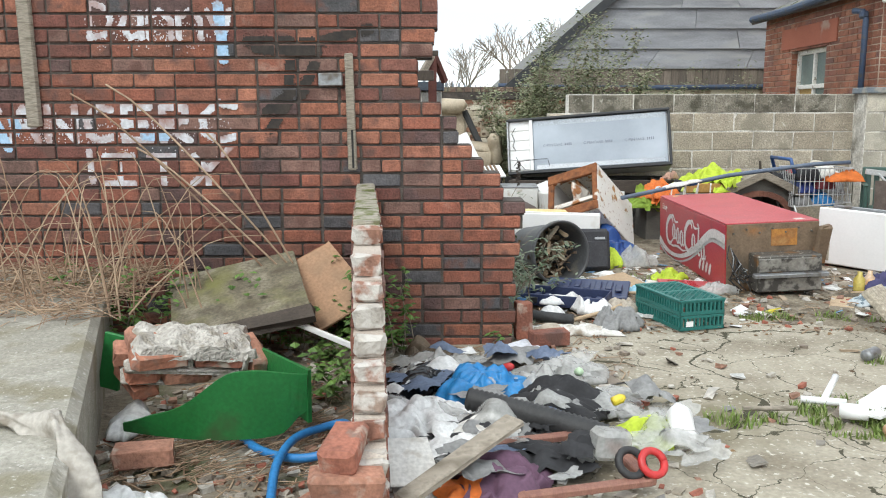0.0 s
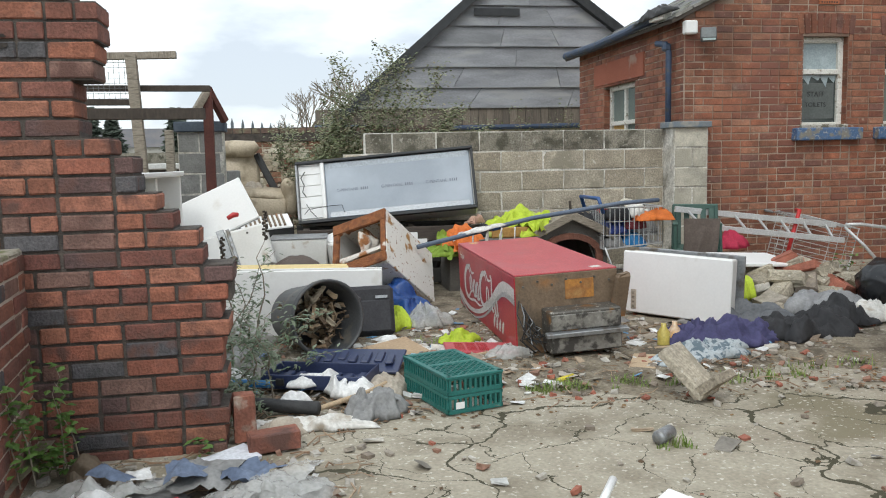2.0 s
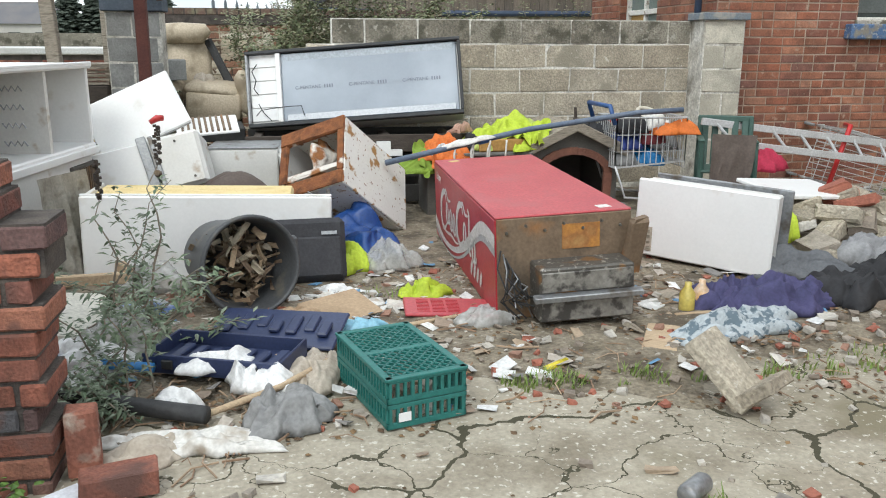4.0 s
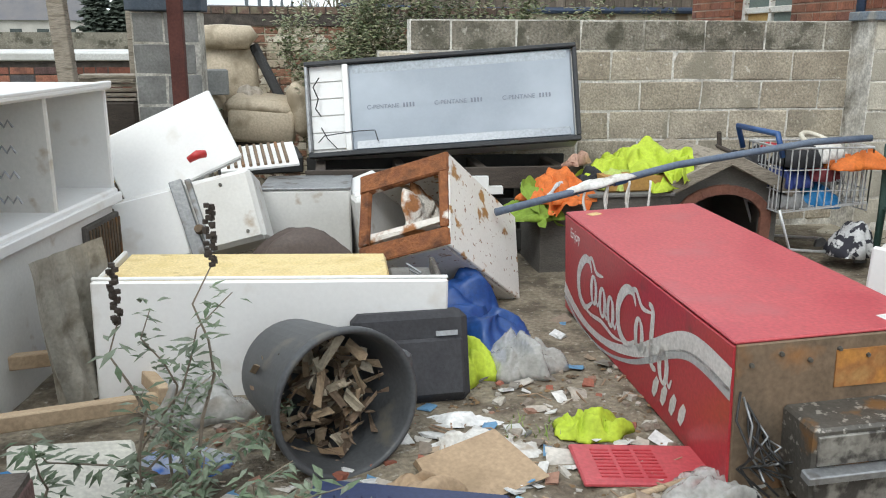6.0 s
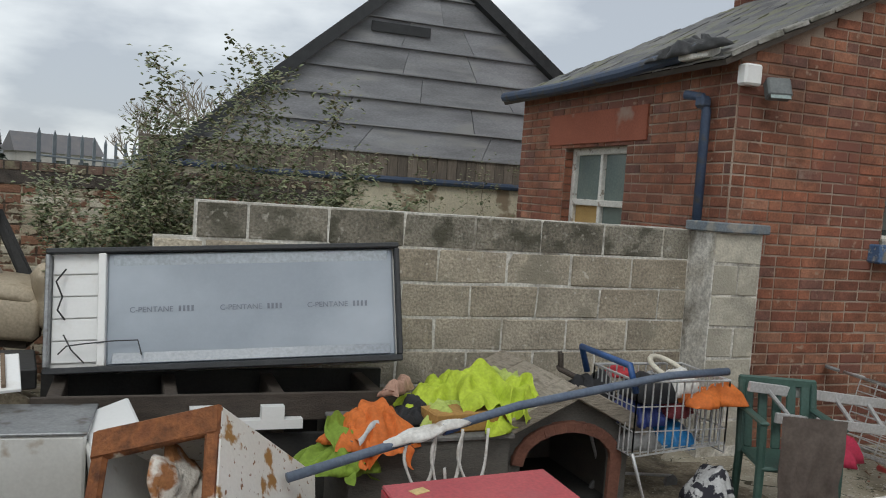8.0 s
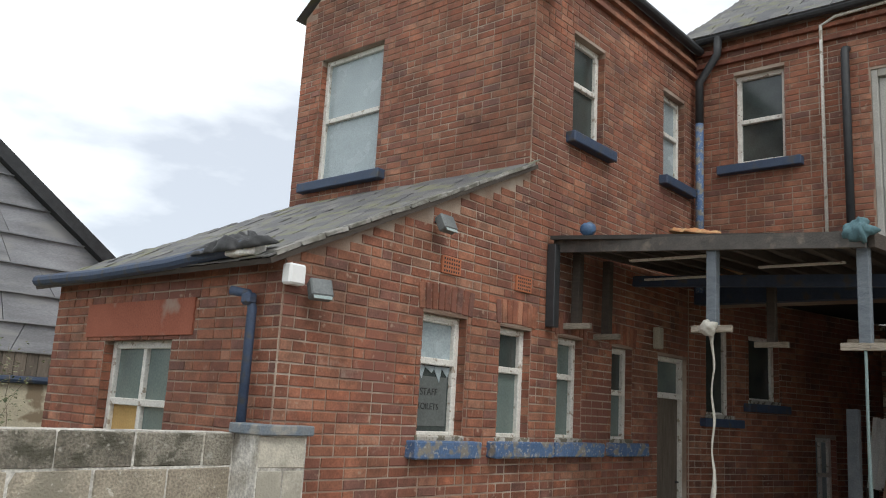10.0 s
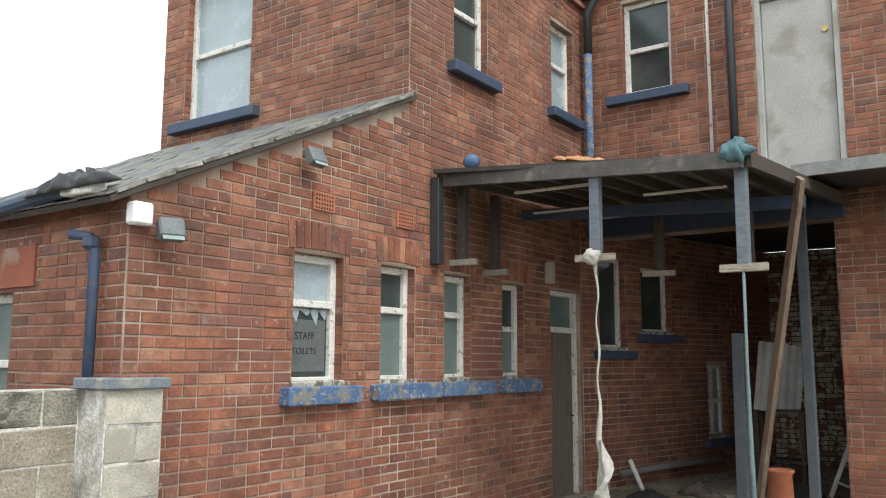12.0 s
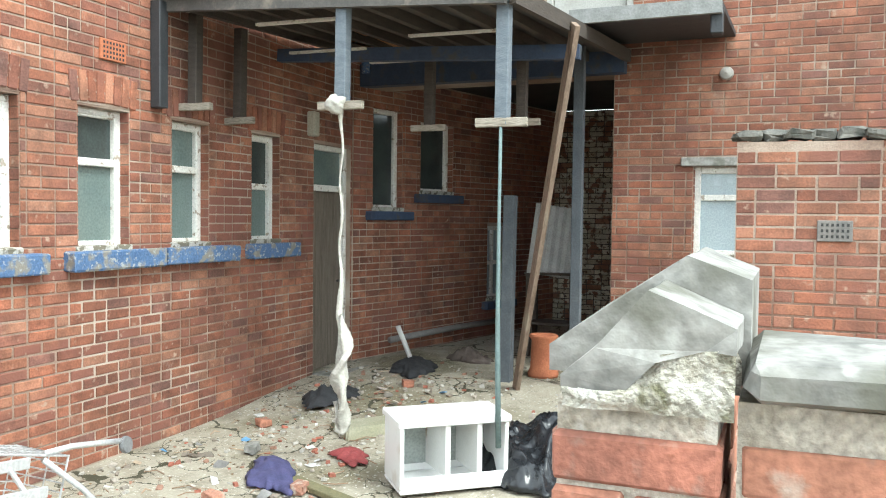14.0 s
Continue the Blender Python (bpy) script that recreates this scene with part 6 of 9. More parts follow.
bar_ = flow([(1.2, .44), (1.245, .42), (1.235, .3), (1.24, .2), (1.29, .19)])
stroke(sw, bar_, swell(bar_, .012, .042, .6))
sweep = flow([(.28, .14), (.45, .13), (.62, .15), (.78, .14), (.9, .16)])
stroke(sw, sweep, swell(sweep, .006, .022))
for k in range(4):
    stroke(sw, [(1.27 + k * .085, .075), (1.29 + k * .085, .12), (1.315 + k * .085, .165)], [.03, .05, .03])
part("swirl_print", sw, LOGO_WHITE, vm, "white swirling printed strokes", m=fm)
part("print", text_mesh("Enjoy", .075, .0006), LOGO_WHITE, vm, "small white printed word", m=Matrix.Translation((.1, -.0088, s_ * .44)) @ (pose(0, 0, 0, 90, 0, 0) if s_ > 0 else pose(0, 0, 0, -90, 0, 0)))
part("sticker", Builder().box((.1, .12, s_ * (VH + .008)), (.05, .07, .002), (0, 0, 20)), surf("yellow_label", [(.6, .45, .2), (.5, .36, .15)], .7, 9, .1), vm)
part("sticker", Builder().box((VL - .08, VW - .12, s_ * (VH + .008)), (.06, .07, .002), (0, 0, 8)), CLOTH_WHITE, vm)

# white machine cabinet on its side
wc = thing("white_cabinet", "white appliance cabinet resting on one corner", "appliance", frame3((3.50, 7.48, .05), (.62, -.66, -.01), (.64, .6, 0)))
part("front", Builder().box((.44, .012, .25), (.88, .024, .50), (0, 1.5, 0), b=.01), ENAMEL, wc)
part("body", Builder().box((.43, .12, .25), (.84, .2, .46), (0, 1.5, 0), b=.01), ENAMEL_DIRTY, wc)
part("back_panel", Builder().box((.45, .29, .25), (.88, .025, .5), (0, 1.5, 0), b=.006), STEEL, wc)
ctl = part("control_strip", Builder().box((.1, -.003, .12), (.045, .008, .16), b=.002), CLOTH_BEIGE, wc)
for i in range(4):
    part("switch", Builder().box((.1, -.009, .065 + i * .036), (.022, .008, .018), b=.002), WOOD_GREY, ctl)

# ---- kennel, poles, trolleys, chair, ladder ----
kn = thing("dog_kennel", "weathered wooden dog kennel with an arched doorway", "kennel", pose(3.25, 9.22, 0) @ Matrix.Diagonal((1, 1, .87, 1)))
ring = [(.0, 0), (.12, 0), (.12, .36)] + [(.40 - .28 * math.cos(radians(a)), .36 + .2 * math.sin(radians(a))) for a in range(0, 181, 15)] + [(.68, 0), (.8, 0), (.8, .60), (.40, .82), (0, .60)]
part("front", Builder().prism(ring, 0, .03), KENNEL, kn)
trim_pts = [(.1, 0, .1)] + [(.40 - .31 * math.cos(radians(a)), -.01, .36 + .23 * math.sin(radians(a))) for a in range(0, 181, 12)] + [(.70, -.01, .05)]
tb = Builder()
for (x0, _, z0), (x1, _, z1) in zip(trim_pts[1:], trim_pts[2:]):
    tb.box(((x0 + x1) / 2, -.015, (z0 + z1) / 2), (math.hypot(x1 - x0, z1 - z0) + .01, .03, .07), (0, -math.degrees(math.atan2(z1 - z0, x1 - x0)), 0), b=.004, jit=.004)
part("arch_trim", tb, KENNEL_RED, kn, "peeling red-brown trim")
part("side", Builder().box((.015, .45, .3), (.03, .84, .6)), KENNEL, kn)
part("side", Builder().box((.785, .45, .3), (.03, .84, .6)), KENNEL, kn)
part("back", Builder().box((.4, .88, .3), (.74, .03, .6)), KENNEL, kn)
part("floor", Builder().box((.4, .45, .02), (.74, .82, .04)), UNLIT_BLACK, kn)
for sx in (-1, 1):
    for i in range(6):
        part("roof_board", Builder().box((.4 + sx * .235, -.06 + .09 + i * .165, .725), (.55, .16, .025), (0, sx * 28.8, random.uniform(-1, 1)), b=.004, jit=.003), WOOD_GREY, kn)
    part("barge_board", Builder().box((.4 + sx * .24, -.075, .705), (.56, .03, .09), (0, sx * 28.8, 0), b=.006, jit=.004), WOOD_GREY, kn)
bx = thing("grey_box", "dark grey boarded box joined to the kennel", "box", pose(2.37, 9.08, 0) @ Matrix.Diagonal((1, 1, .82, 1)))
part("front", Builder().box((.43, .015, .30), (.86, .03, .62), b=.004), KENNEL, bx)
part("lid", Builder().box((.43, .4, .63), (.9, .84, .03), b=.006), surf("roofing_felt", [(.13, .13, .12), (.18, .17, .16)], .95, 9, .5), bx)
part("side", Builder().box((.015, .4, .3), (.03, .74, .6)), KENNEL, bx)
part("end", Builder().box((.845, .4, .3), (.03, .74, .6)), KENNEL, bx)
solo("card_box", Builder().box((0, 0, .05), (.42, .2, .1), b=.008, jit=.006), surf("ochre_board", [(.42, .24, .07), (.36, .2, .06)], .85, 6, .2), "flat ochre board box on the dark box", "box", m=pose(3.02, 9.22, .53, 0, 0, 4))
pole = thing("blue_pole", "long blue-grey metal pole lying across the heap", "pole")
part("tube", Builder().tube([(1.98, 8.6, .53), (3.15, 8.85, .74), (4.1, 8.97, .85), (4.5, 8.97, .87)], .022, 10), surf("blue_grey_metal", [(.09, .12, .18), (.13, .16, .21)], .5, 9, .2), pole, smooth=True)
part("joint", Builder().tube([(2.72, 8.757, .663), (2.80, 8.775, .677)], .03, 10), TROLLEY_BLUE, pole)
rp = Builder()
for k in range(3):
    x0 = 2.55 + k * .13
    rp.twist([(x0, 8.72, .66), (x0 - .03, 8.69, .55), (x0 + .03, 8.67, .42 - .06 * (k % 2)), (x0 + .1, 8.69, .47), (x0 + .13, 8.73, .67)], [.008] * 5, 1, 2, .7, 8)
rp.twist([(2.72, 8.7, .5), (2.73, 8.69, .38), (2.72, 8.68, .26)], [.009] * 3, 1, 2, .7, 8)
solo("white_rope", rp, CLOTH_WHITE, "loops of white cord hanging over the box", "rope", smooth=True)
solo("white_rag", Builder().crumple((0, 0, 0), (.4, .12), .05, 16, 18), CLOTH_WHITE, "white rag tied along the pole", "rag", m=pose(2.64, 8.74, .65, 0, -10, 12), smooth=True)


def trolley(name, label, m, material, handle_mat):
    """A wire shopping trolley: basket of rods, handle, frame and castors."""
    t = thing(name, label, "shopping trolley", m)
    bw, bl, bh = .46, .62, .42
    for side in (0, 1):
        w = Builder()
        for i in range(13):
            x = bl * i / 12
            w.tube([(x, bw * side, .0 + .08 * x), (x, bw * side, bh)], .0048, 4, False)
        for j in range(4):
            w.tube([(0, bw * side, bh * j / 3), (bl, bw * side, bh * j / 3 + (.06 if j == 0 else 0))], .004, 4, False)
        part("side_mesh", w, material, t)
    for x in (0, bl):
        w = Builder()
        for i in range(11):
            w.tube([(x, bw * i / 10, 0), (x, bw * i / 10, bh)], .0048, 4, False)
        for j in range(4):
            w.tube([(x, 0, bh * j / 3), (x, bw, bh * j / 3)], .004, 4, False)
        part("end_mesh", w, material, t)
    w = Builder()
    for i in range(11):
        w.tube([(0, bw * i / 10, 0), (bl, bw * i / 10, .05)], .0048, 4, False)
    part("base_mesh", w, material, t)
    part("rim", Builder().tube([(0, 0, bh), (bl, 0, bh), (bl, bw, bh), (0, bw, bh), (0, 0, bh)], .008, 6), material, t)
    part("handle", Builder().tube([(-.03, -.03, bh - .05), (-.08, -.03, bh + .10), (-.08, bw + .03, bh + .10), (-.03, bw + .03, bh - .05)], .02, 8), handle_mat, t, "coloured handle", True)
    for side in (0, 1):
        part("leg_tube", Builder().tube([(0, bw * side, .02), (.1, bw * side, -.25), (bl, bw * side, -.30)], .011, 6), material, t, smooth=True)
        for x in (.08, bl):
            wheel = part("castor", Builder().lathe([(0, -.012), (.045, -.012), (.05, 0), (.045, .012), (0, .012)], 16), surf("grey_rubber", [(.2, .2, .2), (.15, .15, .15)], .7, 9, .1) if not bpy.data.materials.get("grey_rubber") else bpy.data.materials["grey_rubber"], t, "grey rubber castor", m=pose(x, bw * side, -.34, 90, 0, 0))
    return t


trolley("shopping_trolley", "wire shopping trolley with blue trim, full of rubbish", pose(3.96, 9.04, .38), CHROME, TROLLEY_BLUE)
for i, (cx, cz, mt, sd, lb) in enumerate(((3.9, .44, CLOTH_GREY, 41, "grey rags"), (4.1, .44, BLUE_BAG, 42, "blue plastic bag"), (3.9, .58, surf("dark_blue_tub", [(.03, .05, .2), (.04, .06, .24)], .4, 6, .1), 43, "dark blue tub"), (4.12, .62, surf("maroon", [(.2, .04, .05), (.25, .05, .06)], .8, 8, .2), 44, "maroon garment"), (3.95, .72, CLOTH_BLACK, 45, "black jacket"), (4.15, .74, CLOTH_WHITE, 46, "white container"))):
    solo("trolley_rubbish", Builder().crumple((0, 0, 0), (.3, .34), .2, sd, 20), mt, lb + " stuffed in the shopping trolley", "rubbish", m=pose(cx + .22, 9.24, cz - .05), smooth=True)
tr2 = trolley("shopping_trolley", "overturned wire shopping trolley with red handle", Matrix.Translation((6.12, 9.66, .16)) @ pose(0, 0, 0, 90, 15, -4) @ Matrix.Scale(1.12, 4), CHROME, surf("red_handle", [(.5, .03, .03), (.42, .02, .02)], .4, 8, .1))
arm = part("castor_arm", Builder().tube([(6.74, 9.15, .53), (6.9, 9.13, .53), (7.1, 9.12, .5), (7.28, 9.12, .47)], .018, 8), CHROME, tr2, "bent chrome leg tube", True, tr2.matrix_basis.inverted())
part("castor", Builder().lathe([(0, -.015), (.05, -.015), (.055, 0), (.05, .015), (0, .015)], 16), bpy.data.materials["grey_rubber"], arm, "grey rubber castor", m=pose(7.31, 9.11, .44, 80, 0, 10))
part("leg_tube", Builder().tube([(6.72, 9.14, .5), (6.9, 9.05, .3), (7.08, 8.95, .05)], .018, 8), CHROME, tr2, "bent chrome leg tube", True, tr2.matrix_basis.inverted())
ld = thing("ladder", "aluminium ladder lying across the heap", "ladder")
A0, A1, B0, B1 = Vector((4.7, 9.02, .77)), Vector((6.55, 9.05, .54)), Vector((4.85, 8.95, .6)), Vector((6.6, 8.98, .38))
for a, b in ((A0, A1), (B0, B1)):
    part("stile", Builder().box((0, 0, (b - a).length / 2), (.06, .025, (b - a).length), b=.004), CHROME, ld, m=Matrix.Translation(a) @ (b - a).to_track_quat("Z", "X").to_matrix().to_4x4())
for i in range(7):
    f = (i + .5) / 7
    part("rung", Builder().tube([A0.lerp(A1, f), B0.lerp(B1, f)], .014, 8), CHROME, ld)
ch = thing("garden_chair", "green plastic garden chair with a cloth over it", "chair", pose(4.56, 8.72, .02, 0, 0, -24) @ Matrix.Scale(.9, 4))
for x in (0, .46):
    part("leg", Builder().tube([(x, 0, 0), (x + .01, .03, .4), (x, .02, .68)], [.025, .028, .028], 8), GREEN_CHAIR, ch)
    part("leg", Builder().tube([(x, .45, 0), (x, .42, .4), (x, .5, .85)], [.025, .028, .022], 8), GREEN_CHAIR, ch)
    part("armrest", Builder().box((x, .22, .69), (.06, .48, .025), b=.01), GREEN_CHAIR, ch)
part("seat", Builder().box((.23, .22, .41), (.46, .44, .03), b=.012), GREEN_CHAIR, ch)
for i in range(5):
    part("back_slat", Builder().box((.05 + i * .09, .47, .63), (.06, .02, .42), (-10, 0, 0), b=.006), GREEN_CHAIR, ch)
part("top_rail", Builder().box((.23, .51, .85), (.5, .03, .06), b=.01), GREEN_CHAIR, ch)


def drape(w, h, seed, n=26, fold=.05, v0=0.0, v1=1.0, sag=0.0):
    """A cloth hanging from its top edge: folds that deepen downwards, a ragged hem."""
    bd = Builder()
    for i in range(n + 1):
        for j in range(n + 1):
            u, v2 = i / n, v0 + (v1 - v0) * j / n
            hem = 1 + .12 * noise.noise(Vector((u * 3, seed, 0)))
            y = -fold * (.25 + v2) * (1 - abs(noise.noise(Vector((u * w * 9, v2 * .9, seed)))) * 2.4) - .04 * v2
            bd.v.append((w * u * (1 - .12 * v2) + .02 * noise.noise(Vector((u * 4, v2 * 4, seed + 5))), y - sag * .5 * noise.noise(Vector((u * 3, v2 * 3, seed + 2))), -h * v2 * hem - sag * (2 * u - 1) ** 2 * (1 - .4 * v2) + sag * .5 * noise.noise(Vector((u * 3.5, 1, seed))) * (1 - v2)))
    for i in range(n):
        for j in range(n):
            a = i * (n + 1) + j
            bd.f.append((a, a + n + 1, a + n + 2, a + 1))
    return bd


solo("brown_cloth", drape(.34, .52, 3), CLOTH_BROWN, "dark brown cloth draped over the green chair", "cloth", m=pose(4.62, 8.66, .7, 0, 0, -24), smooth=True)
solo("mouldy_sheet", drape(.46, .62, 8, 34, .07), surf("mouldy_fabric", [(.34, .32, .27), (.25, .23, .19)], .9, 9, .5, stain=(.14, .12, .09), stain_at=.6, stain_scale=8), "mouldy grey sheet hanging off the lower fridge", "sheet", m=pose(-.09, 7.28, .66, 0, 0, 70), smooth=True)
solo("orange_vest", Builder().crumple((0, 0, 0), (.45, .3), .18, 51, 24), ORANGE, "orange hi-vis vest heaped by the trolley", "vest", m=pose(4.5, 9.1, .66), smooth=True)
solo("floral_cushion", Builder().crumple((0, 0, 0), (.3, .3), .4, 52, 24, .6), surf("black_white_floral", [(.5, .5, .5), (.55, .55, .55)], .9, 5, .2, stain=(.03, .03, .04), stain_at=.5, stain_scale=16, stain_soft=.04), "black and white floral cushion", "cushion", m=pose(4.48, 8.98, .1), smooth=True)
solo("white_board", Builder().box((0, 0, 0), (.72, .5, .03), b=.006), ENAMEL, "white melamine board lying on rubble", "board", m=pose(4.98, 8.0, .36, 6, 4, 12))
solo("red_jacket", Builder().crumple((0, 0, 0), (.5, .35), .2, 53, 24), surf("crimson_cloth", [(.4, .02, .06), (.33, .02, .05)], .85, 9, .2), "crimson jacket under the ladder", "jacket", m=pose(5.2, 8.9, .37), smooth=True)

# hi-vis clothing on the box and kennel
for x, y, z, sx, sy, h, mt, sd, nm, lb in ((2.82, 9.15, .66, .5, .42, .34, HIVIS, 61, "hivis_jacket", "bright yellow hi-vis jacket heaped on the box"), (3.15, 9.2, .72, .55, .4, .24, HIVIS_PALE, 62, "hivis_trousers", "pale yellow hi-vis trousers"), (3.05, 8.85, .66, .5, .3, .18, HIVIS, 63, "hivis_vest", "yellow hi-vis vest hanging over the kennel"), (2.72, 8.85, .66, .3, .25, .2, HIVIS_PALE, 64, "hivis_vest", "pale lime vest with grey straps"),
                                           (2.3, 8.8, .6, .44, .4, .24, ORANGE, 65, "hivis_vest", "orange hi-vis vest with silver band"), (2.12, 8.75, .5, .34, .36, .2, surf("olive_green_cloth", [(.2, .3, .03), (.16, .24, .03)], .85, 9, .2), 66, "green_jacket", "olive green jacket hanging off the box"), (2.55, 8.95, .66, .36, .3, .2, CLOTH_BLACK, 67, "black_coat", "black padded coat lying on the box"), (2.52, 9.05, .78, .25, .12, .1, surf("pinkish_tan_cloth", [(.4, .25, .18), (.34, .2, .15)], .85, 9, .2), 68, "tan_bag", "tan cloth bag on the dark box")):
    solo(nm, Builder().crumple((0, 0, 0), (sx * 1.15, sy), h * .8, sd, 46, 1.05, 6), mt, lb, nm.split("_")[-1], m=pose(x + .2, y + .42, z - .12, 0, 0, sd * 13 % 60), smooth=True)
for x, y, z, rx, rz, w, h, sd, mt, nm, lb in ((2.16, 8.86, .78, -48, 6, .3, .36, 21, ORANGE, "hivis_vest", "orange hi-vis vest with a silver band draped on the box"), (2.86, 9.08, .93, -50, -14, .3, .36, 23, HIVIS, "hivis_jacket", "bright yellow hi-vis jacket draped over the heap"), (3.14, 9.06, .88, -60, -34, .24, .36, 27, HIVIS, "hivis_jacket", "bright yellow hi-vis sleeve hanging over the kennel"), (2.02, 8.8, .74, -40, 24, .2, .34, 29, bpy.data.materials["olive_green_cloth"], "green_jacket", "olive green jacket draped beside the box")):
    vest = solo(nm, drape(w, h, sd, 34, .055, sag=.13), mt, lb, nm.split("_")[-1], m=pose(x + .2, y + .42, z - .12, rx, 0, rz), smooth=True)
    if mt is ORANGE:
        band = surf("silver_reflective_tape", [(.5, .5, .5), (.42, .42, .43)], .4, 12, .1)
        part("reflective_band", drape(w, h, sd, 34, .055, .45, .58, .13), band, vest, "silver reflective band", True, Matrix.Translation((0, -.006, 0)))
rim = thing("broken_chair_back", "brown perforated broken chair back by the wall", "chair back", pose(3.78, 9.5, .68, 0, 24, -20))
part("panel", Builder().box((.2, .1, .05), (.55, .1, .025), b=.008), WOOD_DARK, rim)
for i in range(2):
    part("prong", Builder().tube([(-.05, .08 + .04 * i, .05), (-.1, .08 + .06 * i, .14)], .014, 6), WOOD_DARK, rim)
for x, y, z, sx, sy, h, mt, sd, lb in ((3.75, 9.15, .7, .4, .3, .2, CLOTH_BLACK, 71, "black rags heaped behind the kennel"), (3.95, 9.2, .82, .2, .14, .05, surf("red_cap_cloth", [(.45, .04, .05), (.4, .03, .04)], .8, 9, .2), 72, "red woollen cap on top of rags"), (4.3, 9.3, .55, .5, .4, .4, CLOTH_GREY, 73, "grey rags heaped beside the trolley")):
    solo("rag", Builder().crumple((0, 0, 0), (sx, sy), h, sd, 24), mt, lb, "rags", m=pose(x + .2, y + .35, z - .1), smooth=True)
seat = solo("toilet_seat", Builder().tube([(.16 * math.cos(radians(a)), .2 * math.sin(radians(a)), 0) for a in range(0, 361, 20)], .025, 8), surf("cream_plastic", [(.62, .58, .48), (.56, .52, .43)], .35, 6, .05), "cream plastic toilet seat on the trolley", "toilet seat", m=pose(4.38, 9.35, .8, 20, 10, 0) @ Matrix.Scale(.7, 4), smooth=True)

# ---- lamps and marks on the house front ----
for x, z, rz, lb in ((6.86, 3.38, 0, "small black floodlight under the roof verge"), (5.58, 2.62, -20, "square glass floodlight on the corner of the house")):
    fl = thing("floodlight", lb, "floodlight", pose(x, 10.08, z, 0, 0, rz))
    part("bracket", Builder().tube([(0, 0, .06), (0, -.08, .06)], .012, 6), BLACK_TRIM, fl)
    part("housing", Builder().box((0, -.13, .03), (.17, .09, .15), (-28, 0, 0), b=.012), surf("grey_lamp_housing", [(.10, .11, .11), (.15, .16, .16)], .6, 8, .1), fl)
    part("glass", Builder().box((0, -.178, .008), (.14, .008, .115), (-28, 0, 0)), surf("lamp_glass", [(.24, .30, .29), (.30, .36, .35)], .12, 6, 0), fl)
solo("alarm_box", Builder().box((5.36, 10.05, 2.74), (.15, .1, .15), b=.015), ENAMEL, "small white alarm box on the house corner", "alarm box")
al = thing("camera_box", "white security lamp box under the eaves", "lamp box", pose(8.42, 10.02, 6.38))
part("case", Builder().box((0, -.05, 0), (.18, .22, .3), (0, 0, 20), b=.015), ENAMEL, al)
part("arm", Builder().tube([(-.1, .02, -.02), (-.2, .0, .05)], .02, 6), STEEL, al)
solo("door_lamp", Builder().box((11.0, 10.04, 2.85), (.12, .09, .26), b=.01), surf("ivory_lamp", [(.45, .42, .33), (.4, .37, .29)], .5, 8, .1), "ivory bulkhead lamp by the back door", "lamp")
solo("bulkhead_sensor", Builder().lathe([(0, .08), (.06, .06), (.07, 0)], 14), surf("sensor_grey", [(.35, .33, .3), (.3, .28, .25)], .6, 8, .1), "small round grey sensor on the wing", "sensor", m=pose(12.18, 5.95, 3.35, 0, -90, 0))
INK = surf("black_marker", [(.015, .015, .015), (.03, .03, .03)], .7, 9, 0)
sign = thing("window_sign", "hand-lettered sign on grey card behind the window pane", "sign", pose(6.89, 10.215, 1.7))
part("card", Builder().box((.2, .01, .22), (.42, .006, .42)), surf("grey_card", [(.09, .10, .095), (.12, .13, .125)], .8, 6, .1), sign)
part("lettering", text_mesh("STAFF", .085, .001), INK, sign, m=pose(.06, .005, .27, 90, 0, 0))
part("lettering", text_mesh("TOILETS", .075, .001), INK, sign, m=pose(.03, .005, .15, 90, 0, 0))
# ---- graffiti: sprayed strokes lying on the bricks ----
SPRAY = surf("white_spray_paint", [(.60, .60, .63), (.50, .51, .55)], .85, 9, .1, stain=(.33, .19, .16), stain_at=.55, stain_scale=9, stain_soft=.25)
SPRAY_BLUE = surf("pale_blue_spray_paint", [(.30, .45, .62), (.38, .52, .68)], .8, 9, .1, stain=(.3, .2, .18), stain_at=.6, stain_scale=14, stain_soft=.15)


LAYER = [0.0]


